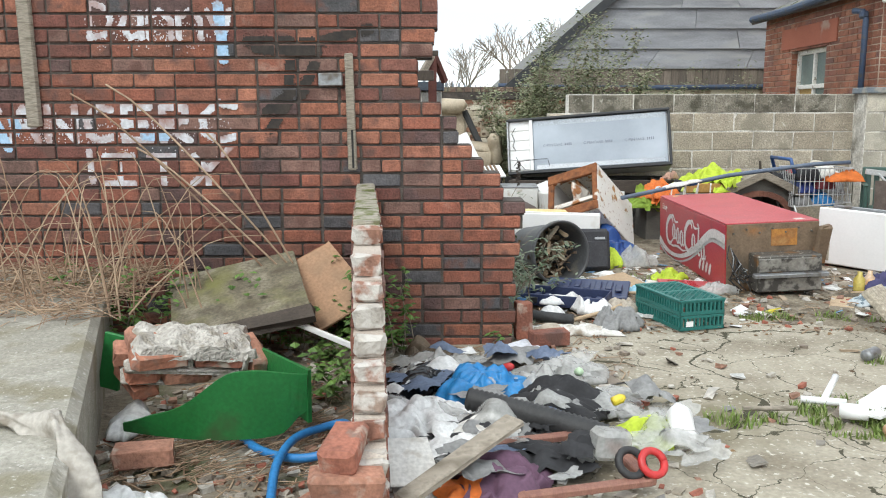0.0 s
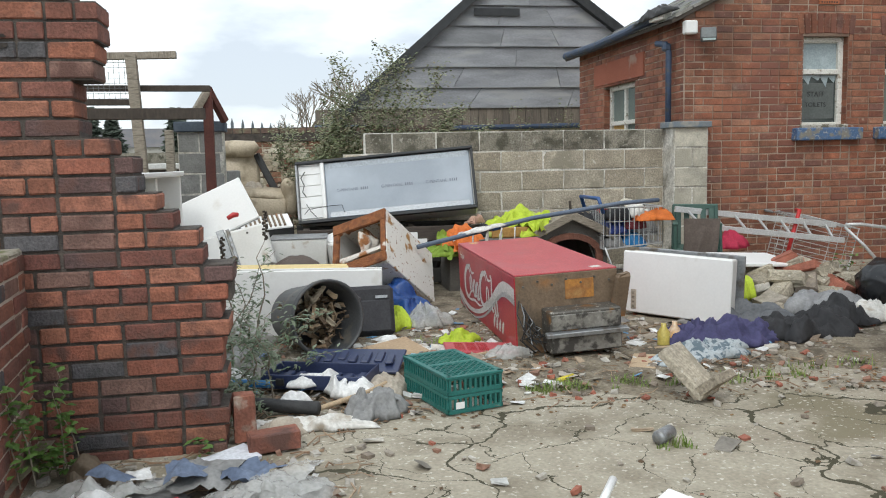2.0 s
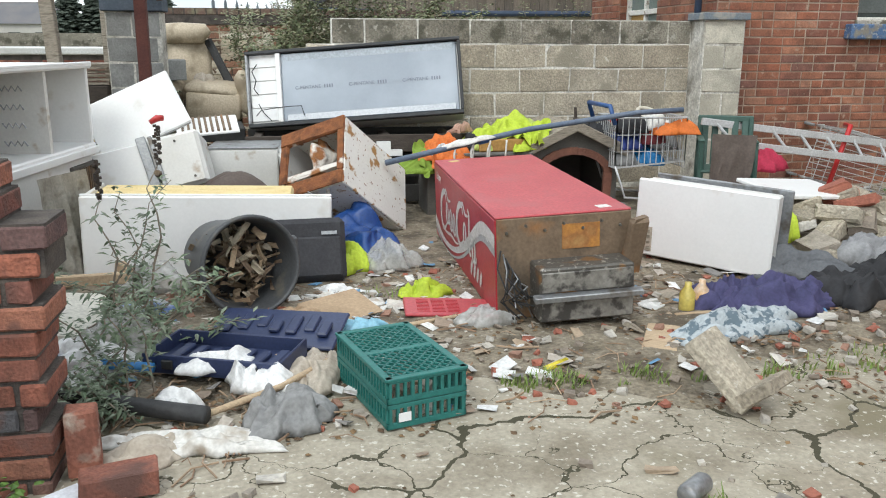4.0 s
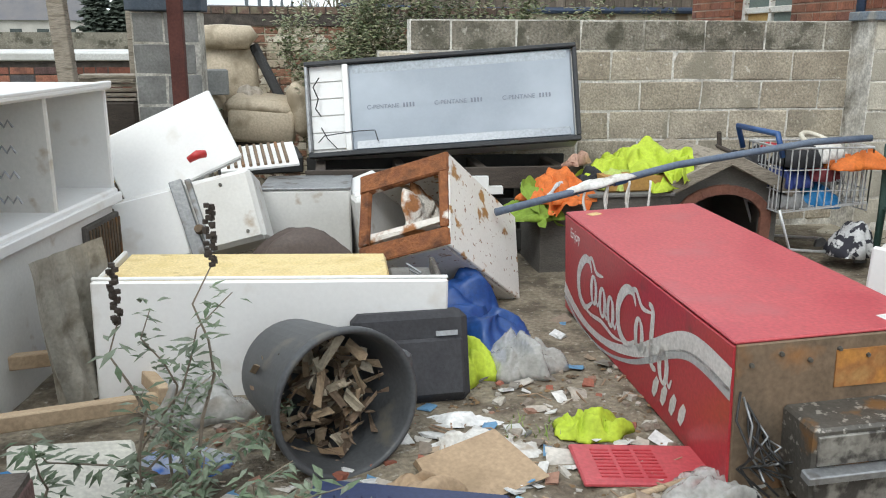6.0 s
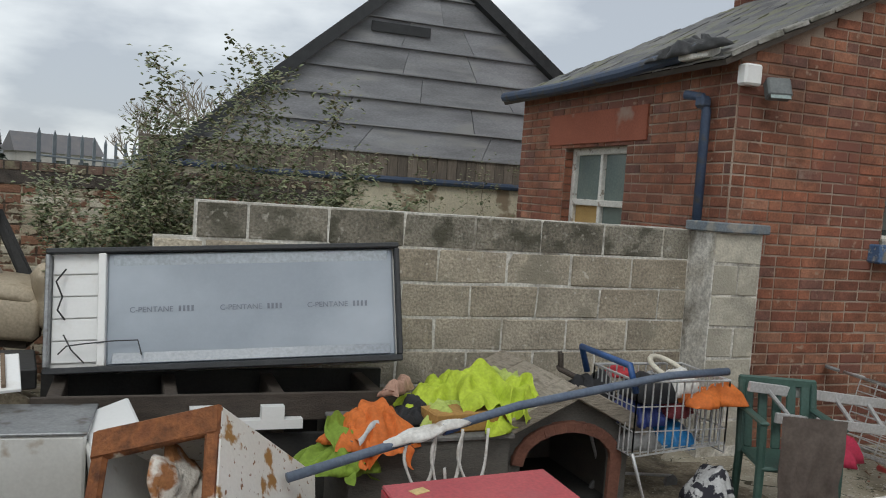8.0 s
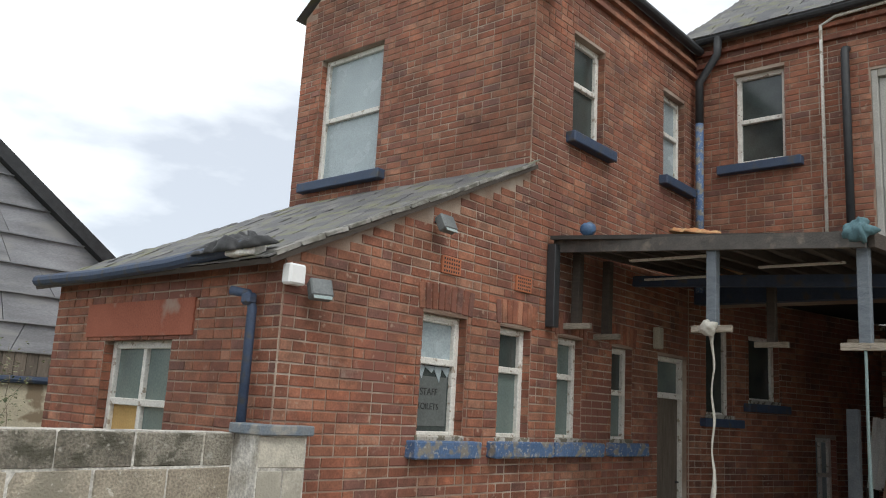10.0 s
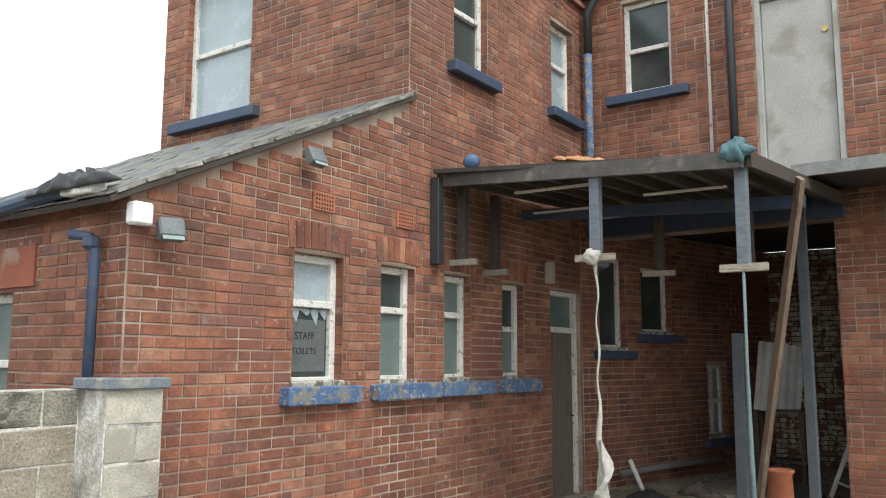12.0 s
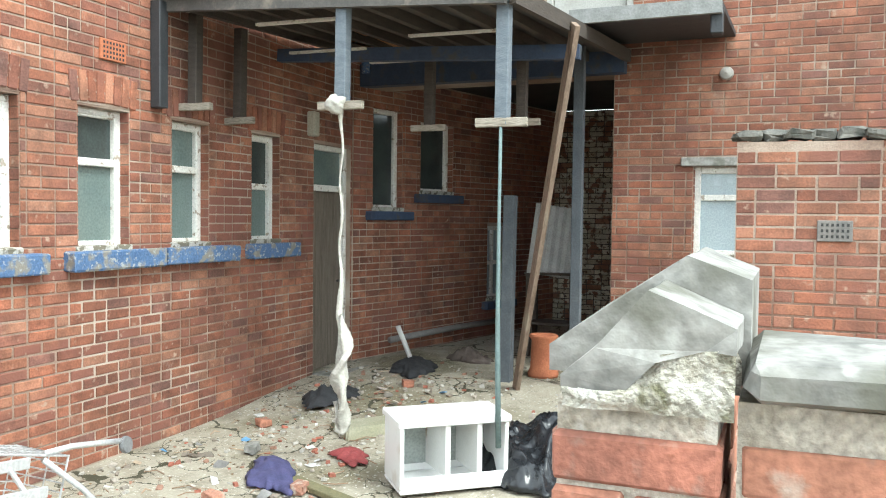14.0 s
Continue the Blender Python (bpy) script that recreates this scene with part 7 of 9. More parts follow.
def spray(name, strokes, width, material, label, dense=1.0, cell=.006):
    """Paint that lies on the brick faces alone, thin at the strokes' edges and missing in the joints."""
    pieces = []
    for line in strokes:
        pieces += [(x0 + 5, z0, x1 + 5, z1) for (x0, z0), (x1, z1) in zip(line, line[1:])]
    bd = Builder()
    LAYER[0] += .0004
    reach = width * 1.1
    for a, b, z0, z1 in GRAFFITI_BRICKS:
        near_by = [q for q in pieces if min(q[0], q[2]) - reach < b and max(q[0], q[2]) + reach > a and min(q[1], q[3]) - reach < z1 and max(q[1], q[3]) + reach > z0]
        if not near_by:
            continue
        nu, nz = max(1, int((b - a - .012) / cell)), max(1, int((z1 - z0 - .012) / cell))
        du, dz = (b - a - .012) / nu, (z1 - z0 - .012) / nz
        for i in range(nu):
            for k in range(nz):
                u, z = a + .006 + (i + .5) * du, z0 + .006 + (k + .5) * dz
                d = 9.0
                for x0, y0, x1, y1 in near_by:
                    ln = (x1 - x0) ** 2 + (y1 - y0) ** 2
                    f = max(0.0, min(1.0, ((u - x0) * (x1 - x0) + (z - y0) * (y1 - y0)) / max(1e-9, ln)))
                    d = min(d, math.hypot(u - x0 - f * (x1 - x0), z - y0 - f * (y1 - y0)))
                d += width * .14 * noise.noise(Vector((u * 16, z * 16, 2)))
                odds = dense * (1 - smooth01(width * .42, width * .95, d)) * (.93 + .2 * noise.noise(Vector((u * 7, z * 7, 7))))
                if odds > .5 or random.random() < odds * .3:
                    y = -.0124 - LAYER[0]
                    bd.add([(u - du / 2, y, z - dz / 2), (u + du / 2, y, z - dz / 2), (u + du / 2, y, z + dz / 2), (u - du / 2, y, z + dz / 2)], [(0, 1, 2, 3)])
    return part(name, bd.mesh(name), material, graffiti_wall, label)


def letters(word, x, z, w, h, gap):
    """Straight-stroke capitals laid out from x along a line at z."""
    shape = {"D": [[(0, 0), (0, 1), (.7, .85), (1, .5), (.7, .1), (0, 0)]], "a": [[(1, .65), (.4, .7), (.1, .35), (.5, 0), (1, .15)], [(1, .7), (1, 0)]], "n": [[(0, 0), (0, .7)], [(0, .55), (.5, .75), (1, .5), (1, 0)]], "y": [[(0, .7), (.45, .1)], [(1, .75), (.4, -.5)]],
             "C": [[(1, .9), (.5, 1), (.05, .6), (.1, .2), (.5, 0), (1, .1)]], "A": [[(0, 0), (.5, 1), (1, 0)], [(.2, .4), (.8, .4)]], "N": [[(0, 0), (0, 1), (1, 0), (1, 1)]], "E": [[(1, 1), (0, 1), (0, 0), (1, 0)], [(0, .5), (.8, .5)]], "R": [[(0, 0), (0, 1), (.9, .95), (.9, .6), (0, .5), (1, 0)]],
             "I": [[(.5, 0), (.5, 1)], [(0, 1), (1, 1)], [(0, 0), (1, 0)]], "T": [[(.5, 0), (.5, 1)], [(0, 1), (1, 1)]], "Y": [[(0, 1), (.5, .5), (1, 1)], [(.5, .5), (.5, 0)]], "L": [[(0, 1), (0, 0), (.9, 0)]], "K": [[(0, 0), (0, 1)], [(.9, 1), (0, .45), (.9, 0)]]}
    out = []
    for c in word:
        if c in shape:
            out += [[(x + px * w, z + pz * h) for px, pz in s] for s in shape[c]]
        x += w + gap
    return out


spray("graffiti", letters("Danny", -1.9, 1.82, .125, .2, .045), .026, SPRAY, "white sprayed letters")
spray("graffiti", letters("CAN", -2.62, 1.235, .16, .19, .06) + letters("CER", -1.96, 1.235, .15, .195, .075) + letters("C", -1.29, 1.235, .2, .22, .0), .032, SPRAY, "white sprayed letters")
spray("graffiti", letters("ITY", -1.86, .985, .16, .16, .1) + [[(-1.95, 1.17), (-1.94, 1.0)], [(-1.35, .98), (-1.12, 1.2)]], .028, SPRAY, "white sprayed letters")
spray("graffiti", [[(-1.9, 1.27), (-1.4, 1.26), (-1.2, 1.3)], [(-2.3, 1.3), (-1.95, 1.28)], [(-1.85, 1.85), (-1.3, 1.83)]], .11, SPRAY, "thin white overspray", .36)
spray("graffiti", [[(-1.16, 2.0), (-1.14, 1.7)], [(-2.5, 1.38), (-2.42, 1.2)], [(-2.38, 1.36), (-2.36, 1.3)], [(-1.62, 1.27), (-1.5, 1.26)]], .045, SPRAY_BLUE, "pale blue sprayed strokes", 1.0)
spray("soot_mark", [[(-1.0, 1.8), (-.6, 1.79), (-.3, 1.87)], [(-.95, 1.76), (-.6, 1.74)], [(-.75, 1.72), (-.78, 1.45), (-.88, 1.3)], [(-.62, 1.66), (-.7, 1.5)], [(-.7, 1.55), (-.9, 1.4)]], .048, surf("soot", [(.025, .022, .02), (.05, .04, .034)], .95, 20, .2), "black soot mark", .78)
for x, z0, z1, lean_, w in ((-2.245, 1.315, 2.35, -1.0, .075), (-.407, 1.065, 1.73, -1.0, .05)):
    bt = thing("wall_batten", "weathered grey timber batten fixed to the brick wall", "batten", pose(x, 5.0, z0, 0, lean_, 0))
    part("batten", Builder().box((0, 0, (z1 - z0) / 2), (w, .035, z1 - z0), b=.006, jit=.004), WOOD_GREY, bt)
    if w < .07:
        part("slot", Builder().box((.006, -.019, .12), (.012, .004, .22)), UNLIT_BLACK, bt)
        part("bracket", Builder().box((-.11, -.002, .52), (.14, .02, .075), b=.006), STEEL, bt, "small steel bracket")

# ---- left corner: boards, lump of brickwork, hose ----
MOSS_BOARD = surf("mossy_board", [(.20, .175, .12), (.15, .13, .09), (.25, .225, .165), (.17, .15, .10)], .95, 5, .6, stain=(.17, .165, .06), stain_at=.6, stain_scale=4, grit=.3, stain_soft=.25, second=(.09, .075, .05), second_at=.6, second_scale=9)
bd1 = thing("mossy_board", "large mossy board lying on rubble", "board", frame3((-.99, 4.5, .42), (.6, .15, .12), (.25, -.6, -.18)))
part("panel", Builder().box((0, 0, 0), (.70, .72, .03), b=.006, jit=.01), MOSS_BOARD, bd1)
part("torn_edge", Builder().box((.05, .36, -.0), (.62, .1, .05), (0, 0, 4), b=.01, jit=.015), WOOD_DARK, bd1, "splintered dark edge")
solo("brown_board", Builder().box((0, 0, 0), (.36, .5, .018), b=.004, jit=.01), surf("salmon_hardboard", [(.45, .28, .17), (.38, .23, .14)], .9, 4, .2, stain=(.28, .2, .13), stain_at=.6), "pale brown hardboard sheet leaning in the corner", "board", m=frame3((-.56, 4.74, .43), (.3, .15, .16), (.1, -.33, -.3)))
solo("white_trim", Builder().box((0, 0, 0), (.02, .42, .03), b=.004), ENAMEL, "white plastic trim strip", "trim strip", m=frame3((-.52, 4.2, .3), (.3, 1, 0), (-.9, .8, .35)))
GREEN = surf("green_painted_ply", [(.015, .14, .03), (.02, .17, .04)], .55, 5, .15, stain=(.04, .1, .03), stain_at=.62, stain_scale=5)
gb = thing("green_board", "bent green painted plywood piece", "board", pose(-1.17, 3.3, .1))
n = 24
bd = Builder()
for i in range(n + 1):
    u = i / n
    x, y = .74 * u, -.06 * math.sin(u * 2.6) + .02 * u
    lo = .03 - .02 * math.sin(u * 3) + .02 * smooth01(.75, 1, u) + .07 * smooth01(.86, 1, u)
    hi = .075 + .05 * smooth01(0, .3, u) + .165 * smooth01(.2, .62, u) + .012 * math.sin(u * 11)
    bd.v += [(x, y, lo), (x + .01, y - .03, hi), (x, y + .014, lo), (x + .01, y - .016, hi)]
for i in range(n):
    a = 4 * i
    bd.f += [(a, a + 4, a + 5, a + 1), (a + 3, a + 7, a + 6, a + 2), (a + 1, a + 5, a + 7, a + 3), (a + 2, a + 6, a + 4, a)]
bd.f += [(0, 1, 3, 2), (4 * n, 4 * n + 2, 4 * n + 3, 4 * n + 1)]
part("front_panel", bd, GREEN, gb)
part("side_panel", Builder().add([(.745, -.02, .07), (.75, -.03, .29), (.43, .42, .27), (.45, .42, .08), (.757, -.008, .07), (.762, -.018, .29), (.442, .432, .27), (.462, .432, .08)], [(0, 1, 2, 3), (7, 6, 5, 4), (0, 4, 5, 1), (1, 5, 6, 2), (2, 6, 7, 3), (3, 7, 4, 0)]), GREEN, gb)
part("back_panel", Builder().box((-.19, .4, .2), (.1, .02, .26), (0, 12, -10), b=.004), GREEN, gb)
lump = thing("brickwork_lump", "broken lump of brickwork crusted with pale mortar", "brickwork", pose(-.97, 3.56, .36, 20, 9, 27))
for (x, y, z, sx, sy, rz) in ((-.14, -.07, .05, .215, .1, 2), (.10, -.06, .05, .215, .1, -1), (-.16, .06, .05, .2, .1, 3), (.08, .06, .05, .215, .1, 0), (.26, -.02, .04, .1, .2, 4),
                              (-.19, -.05, -.04, .13, .1, 0), (-.02, -.04, -.045, .2, .1, 3), (-.2, .07, -.04, .2, .1, 0), (.04, .08, -.045, .2, .1, 2), (-.2, .02, -.125, .12, .2, 6)):
    part("brick", Builder().box((x, y, z), (sx, sy, .072), (rz, -rz, rz * 3), b=.012, jit=.011), BRICK_WORN, lump)
crust_mat = surf("pale_crust", [(.50, .47, .42), (.40, .37, .33), (.56, .53, .48)], .95, 14, .9, fine=60, stain=(.30, .27, .22), stain_at=.6, stain_scale=12, bump_d=.02)
slab = Builder()
for i in range(23):
    for k in range(13):
        x, y = -.25 + .5 * i / 22 + .03 * noise.noise(Vector((k * .5, 0, 3))), -.12 + .23 * k / 12
        rim_ = min(i, 22 - i, k * 1.4, (12 - k) * 1.4)
        lumpy = .028 + .05 * noise.noise(Vector((x * 9, y * 9, 5))) + .018 * noise.noise(Vector((x * 24, y * 24, 2)))
        slab.v.append((x + .012 * noise.noise(Vector((y * 30, x * 9, 1))), y, .085 + (lumpy if rim_ > 0 else -.02 + .02 * noise.noise(Vector((x * 20, y * 20, 8))))))
slab.f += [(i * 13 + k, (i + 1) * 13 + k, (i + 1) * 13 + k + 1, i * 13 + k + 1) for i in range(22) for k in range(12)]
part("mortar", slab, crust_mat, lump, "pale mortar crust")
for x, y, z, sx, sy, sz in ((-.02, -.075, .0, .5, .08, .03), (-.12, 0, -.085, .3, .16, .02), (-.02, 0, .05, .02, .22, .08), (.21, -.02, .05, .025, .22, .08)):
    part("mortar", Builder().box((x, y, z), (sx, sy, sz), b=.008, jit=.006), crust_mat, lump)
HOSE = surf("blue_hose", [(.03, .17, .42), (.04, .21, .5)], .4, 6, .05)
hp = [(-.80, 3.50, .10), (-.72, 3.36, .09), (-.6, 3.2, .09), (-.45, 3.1, .1), (-.33, 3.1, .12), (-.25, 3.22, .13), (-.29, 3.38, .13), (-.38, 3.36, .12), (-.47, 3.22, .13), (-.5, 3.02, .12), (-.48, 2.8, .1), (-.44, 2.55, .1)]
fine = []
for i in range(len(hp) - 1):
    p0, p1, p2, p3 = [Vector(hp[max(0, min(len(hp) - 1, i + k))]) for k in (-1, 0, 1, 2)]
    for j in range(6):
        t = j / 6
        fine.append(.5 * ((2 * p1) + (p2 - p0) * t + (2 * p0 - 5 * p1 + 4 * p2 - p3) * t * t + (3 * p1 - p0 - 3 * p2 + p3) * t ** 3))
solo("blue_hose", Builder().tube(fine, .017, 10), HOSE, "bright blue plastic hose looped on the dirt", "hose", smooth=True)
solo("loose_brick", Builder().box((0, 0, .04), (.22, .11, .075), b=.01, jit=.006), BRICK_WORN, "mortar-crusted loose brick on dirt", "brick", m=pose(-1.02, 3.1, .08, 0, 0, 12))
for i, (x, y, z, rz) in enumerate(((-.2, 2.5, .06, 4), (-.23, 2.49, .145, -5), (-.19, 2.52, .23, 6), (-.2, 2.6, .31, 84), (-.34, 2.62, .07, 62), (-.1, 2.36, .07, 80))):
    solo("loose_brick", Builder().box((0, 0, .04), (.225, .11, .08), b=.012, jit=.009), BRICK_WORN, "broken orange-red brick at the low wall's end", "brick", m=pose(x, y, z, random.uniform(-4, 4), random.uniform(-5, 5), rz), group="bricks at the low wall's end")
solo("white_sheet", Builder().twist([(-1.5, 2.5, .47), (-1.22, 2.51, .48), (-1.07, 2.46, .49), (-.95, 2.36, .47), (-.87, 2.26, .36), (-.82, 2.2, .2), (-.72, 2.1, .1)], [.03, .045, .05, .045, .055, .06, .05], 1.5, 3, .4), surf("grey_white_sheet", [(.46, .43, .38), (.36, .33, .29)], .9, 10, .4, stain=(.22, .19, .15), stain_at=.58, stain_scale=9, crease=16), "dirty white sheet twisted over the ledge", "sheet", smooth=True)
for i, (x, y, z, sx, sy, h, sd) in enumerate(((-.98, 2.75, .06, .25, .2, .14, 91), (-.82, 2.62, .06, .3, .25, .12, 92), (-1.2, 3.45, .08, .2, .25, .1, 93))):
    solo("torn_paper", Builder().crumple((0, 0, 0), (sx, sy), h, sd, 18), PLASTIC_WHITE, "torn white plastic scrap on dirt", "scrap", m=pose(x, y, z), smooth=True)

# ---- heap beside the low wall ----
HEAP = (("white_sack", .02, 3.55, .03, .6, .6, .26, PLASTIC_WHITE, 101, "big white woven plastic sack", "sack"), ("black_bag", .0, 4.2, .02, .6, .5, .2, PLASTIC_BLACK, 102, "crumpled black bin bag", "bag"), ("blue_bag", .32, 4.02, .05, .5, .4, .26, BLUE_BAG, 103, "crumpled bright blue plastic bag", "bag"), ("dark_jacket", .62, 3.78, .03, .75, .5, .2, CLOTH_BLACK, 104, "black jacket lying open on the heap", "jacket"),
        ("jeans", .52, 3.6, .03, .5, .3, .16, surf("faded_denim", [(.10, .13, .2), (.16, .2, .28)], .9, 9, .3), 105, "faded blue jeans crumpled under a jacket", "jeans"), ("clear_bag", .72, 4.3, .01, .8, .5, .13, PLASTIC_CLEAR, 106, "cloudy clear plastic sheet", "sheet"), ("clear_bag", .95, 3.95, .01, .45, .35, .1, PLASTIC_CLEAR, 107, "cloudy torn polythene bag", "bag"), ("hivis_bag", .98, 3.48, .02, .3, .3, .16, HIVIS, 108, "lime yellow plastic bag", "bag"),
        ("purple_cushion", .32, 3.0, .03, .5, .4, .16, CLOTH_PURPLE, 109, "dark purple cushion in rubbish", "cushion"), ("grey_rag", .3, 4.45, .01, .4, .25, .1, CLOTH_GREY, 110, "grey rag on concrete", "rag"), ("white_rag", .3, 3.4, .1, .34, .2, .09, CLOTH_WHITE, 111, "fluffy white rag on the heap", "rag"), ("orange_scrap", .2, 2.95, .03, .22, .2, .1, ORANGE, 112, "orange and white packet in rubbish", "packet"),
        ("brown_boot", -.02, 4.75, .0, .3, .16, .2, surf("brown_leather_boot", [(.12, .09, .06), (.16, .12, .08)], .7, 9, .3), 113, "old brown leather boot by the wall", "boot"), ("brown_boot", .1, 4.62, .0, .24, .13, .18, bpy.data.materials.get("brown_leather_boot"), 114, "old brown leather boot by the wall", "boot"))
for nm, x, y, z, sx, sy, h, mt, sd, lb, cat in HEAP:
    solo(nm, Builder().crumple((0, 0, 0), (sx * .92, sy * .92), h * (.55 if h < .25 else .48), sd, 50, 1.0, 6), mt or bpy.data.materials["brown_leather_boot"], lb if len(lb.split()) > 3 else lb + " on the heap", cat, m=pose(x, y, z, 0, 0, sd * 31 % 90), smooth=True)
for nm, lb, mt, n in (("dark_rags", "torn black and grey rags in the heap", CLOTH_BLACK, 11), ("plastic_scraps", "torn white and clear plastic in the heap", PLASTIC_WHITE, 9), ("grey_rags", "dirty grey cloth scraps in the heap", CLOTH_GREY, 12), ("clear_scraps", "cloudy polythene scraps in the heap", PLASTIC_CLEAR, 34), ("denim_rags", "faded blue cloth scraps in the heap", bpy.data.materials["faded_denim"], 8)):
    bd = Builder()
    for i in range(n):
        x, y = random.uniform(-.15, 1.15), random.uniform(2.95, 4.6)
        s = random.uniform(.1, .26)
        bd.sheet((x, y, random.uniform(.0, .09)), (s * 1.3, s * random.uniform(.5, 1.0)), random.uniform(.03, .09), random.randrange(200, 900), 11, random.uniform(0, 180))
    solo(nm, bd, mt, lb, "rubbish", kind="stuff", smooth=True)
hs = [(.22 + .62 * i / 60, 3.56 - .30 * i / 60 + .03 * math.sin(i * .05), .17 - .08 * i / 60) for i in range(61)]
solo("corrugated_hose", Builder().tube(hs, [.045 + .007 * (i % 2) for i in range(61)], 12), RUBBER, "black corrugated drainage hose", "hose", smooth=True)
solo("white_bottle", Builder().lathe([(0, 0), (.05, 0), (.055, .02), (.055, .17), (.04, .2), (.02, .215), (.02, .24), (0, .24)], 18), ENAMEL, "white plastic bottle lying on the heap", "bottle", m=pose(1.1, 3.36, .06, 75, 0, 170), smooth=True)
for i, (x, y, mt, lb) in enumerate(((.78, 4.05, surf("mint_plastic", [(.45, .6, .4), (.5, .65, .45)], .4, 8, 0), "mint green toy-like plastic bottle"), (.42, 4.12, bpy.data.materials["red_plastic"], "small red plastic cap on rubbish"), (.86, 3.62, surf("yellow_plastic", [(.7, .55, .05), (.65, .5, .05)], .4, 8, 0), "small yellow plastic cap on rubbish"))):
    solo("plastic_bottle", Builder().lathe([(0, 0), (.03, 0), (.035, .02), (.035, .07), (.015, .1), (0, .1)], 12), mt, lb, "bottle", m=pose(x, y, .13, 70, 0, 50 * i) @ Matrix.Scale(.62, 4), smooth=True)
FRAMEWOOD = surf("red_brown_frame", [(.22, .10, .075), (.28, .14, .10)], .7, 8, .3, stretch=(4, 1, 1))
fr = thing("wooden_frame", "broken red-brown wooden frame lying on the heap", "frame", pose(.38, 2.8, .06, 4, 0, 15) @ Matrix.Scale(.82, 4))
for c, s in (((.3, .55, 0), (.75, .05, .035)), ((.02, .28, 0), (.05, .5, .035)), ((.62, .28, 0), (.06, .5, .035)), ((.33, .05, 0), (.6, .05, .035))):
    part("rail", Builder().box(c, s, b=.006), FRAMEWOOD, fr)
for r, mt, x in ((.046, bpy.data.materials["red_plastic"], .5), (.05, RUBBER, .42)):
    solo("tape_roll", Builder().tube([(r * math.cos(radians(a)), r * math.sin(radians(a)), 0) for a in range(0, 361, 20)], .015, 8), mt, "roll of red tape lying in a frame" if x > .45 else "coil of black cable in a frame", "tape" if x > .45 else "cable", m=pose(.38 + x, 3.0, .12, 50, 0, 20), smooth=True)
solo("clear_tub", Builder().box((0, 0, .06), (.16, .1, .12), b=.02), PLASTIC_CLEAR, "clear plastic tub in rubbish", "tub", m=pose(.75, 3.18, .06, 0, 10, 20))
solo("pale_plank", Builder().box((0, 0, 0), (.62, .085, .022), b=.004, jit=.004), WOOD_GREY, "short grey plank with nails", "plank", m=pose(.18, 2.94, .17, 4, -10, 47))
solo("white_card", Builder().box((0, 0, 0), (.2, .24, .006), jit=.01), CLOTH_WHITE, "stained white card on rubbish", "card", m=pose(-.02, 3.02, .12, 24, 8, 20))
solo("paper_sheet", Builder().box((0, 0, .01), (.24, .18, .006), (4, -3, 0), jit=.01), surf("blue_white_paper", [(.62, .64, .70), (.68, .70, .75)], .8, 8, .1), "crumpled white paper beside a brick", "paper", m=pose(.56, 4.88, .0, 0, 0, 30))
solo("loose_brick", Builder().box((0, 0, .052), (.235, .11, .085), b=.006, jit=.004), BRICK_OLD, "red brick lying on the concrete", "brick", m=pose(.76, 4.97, 0, 0, 0, 12))
solo("loose_brick", Builder().box((0, 0, .12), (.1, .085, .23), b=.006, jit=.004), BRICK_WORN, "red brick standing on end by the wall", "brick", m=pose(.62, 5.14, 0, 0, 0, 10))

# ---- crates, tool case and cloths by the path ----
cr = thing("bread_crate", "two stacked green plastic crates with lattice tops", "crate", frame3((1.64, 5.27, 0), (.31, .09, 0), (-.18, .53, 0)))
CW, CLn = .33, .57
for k in range(2):
    z0 = .005 + k * .10
    for (cx, cy, sx, sy) in ((CW / 2, .006, CW, .012), (CW / 2, CLn - .006, CW, .012), (.006, CLn / 2, .012, CLn), (CW - .006, CLn / 2, .012, CLn)):
        for zz, hz in ((.012, .024), (.088, .018)):
            part("side_rail", Builder().box((cx, cy, z0 + zz), (sx, sy, hz), b=.002), CRATE_GREEN, cr)
        nn = int(max(sx, sy) / .03)
        sl_ = Builder()
        for i in range(nn):
            f = (i + .5) / nn
            sl_.box((cx + (f - .5) * (sx if sx > sy else 0), cy + (f - .5) * (sy if sy > sx else 0), z0 + .05), (.012, .012, .06))
        part("side_slats", sl_, CRATE_GREEN, cr)
lat = Builder()
for i in range(-6, 18):
    for sg in (1, -1):
        pts = []
        x0, y0 = (0, i * .045) if sg > 0 else (CW, i * .045)
        t0, t1 = max(0, -y0), min(CW, CLn - y0)
        if t1 > t0:
            lat.box((x0 + sg * (t0 + t1) / 2, y0 + (t0 + t1) / 2, .2), ((t1 - t0) * 1.414, .008, .008), (0, 0, 45 * sg))
for c, s in (((CW / 2, .01, .2), (CW, .03, .012)), ((CW / 2, CLn - .01, .2), (CW, .03, .012)), ((.01, CLn / 2, .2), (.03, CLn, .012)), ((CW - .01, CLn / 2, .2), (.03, CLn, .012)), ((CW / 2, CLn / 2, .2), (CW, .03, .011))):
    lat.box(c, s, b=.002)
part("lattice_top", lat, CRATE_GREEN, cr, "lattice of green plastic")
part("label", Builder().box((.07, -.004, .05), (.05, .003, .035)), ENAMEL, cr)
tc_ = thing("tool_case", "open navy plastic tool case with torn wadding", "tool case", pose(.665, 5.93, .03, 0, 0, -21))
for c, s in (((.31, .16, .015), (.62, .32, .02)), ((.31, .006, .05), (.62, .012, .08)), ((.31, .314, .05), (.62, .012, .08)), ((.006, .16, .05), (.012, .32, .08)), ((.614, .16, .05), (.012, .32, .08))):
    part("tray", Builder().box(c, s, b=.004), NAVY, tc_)
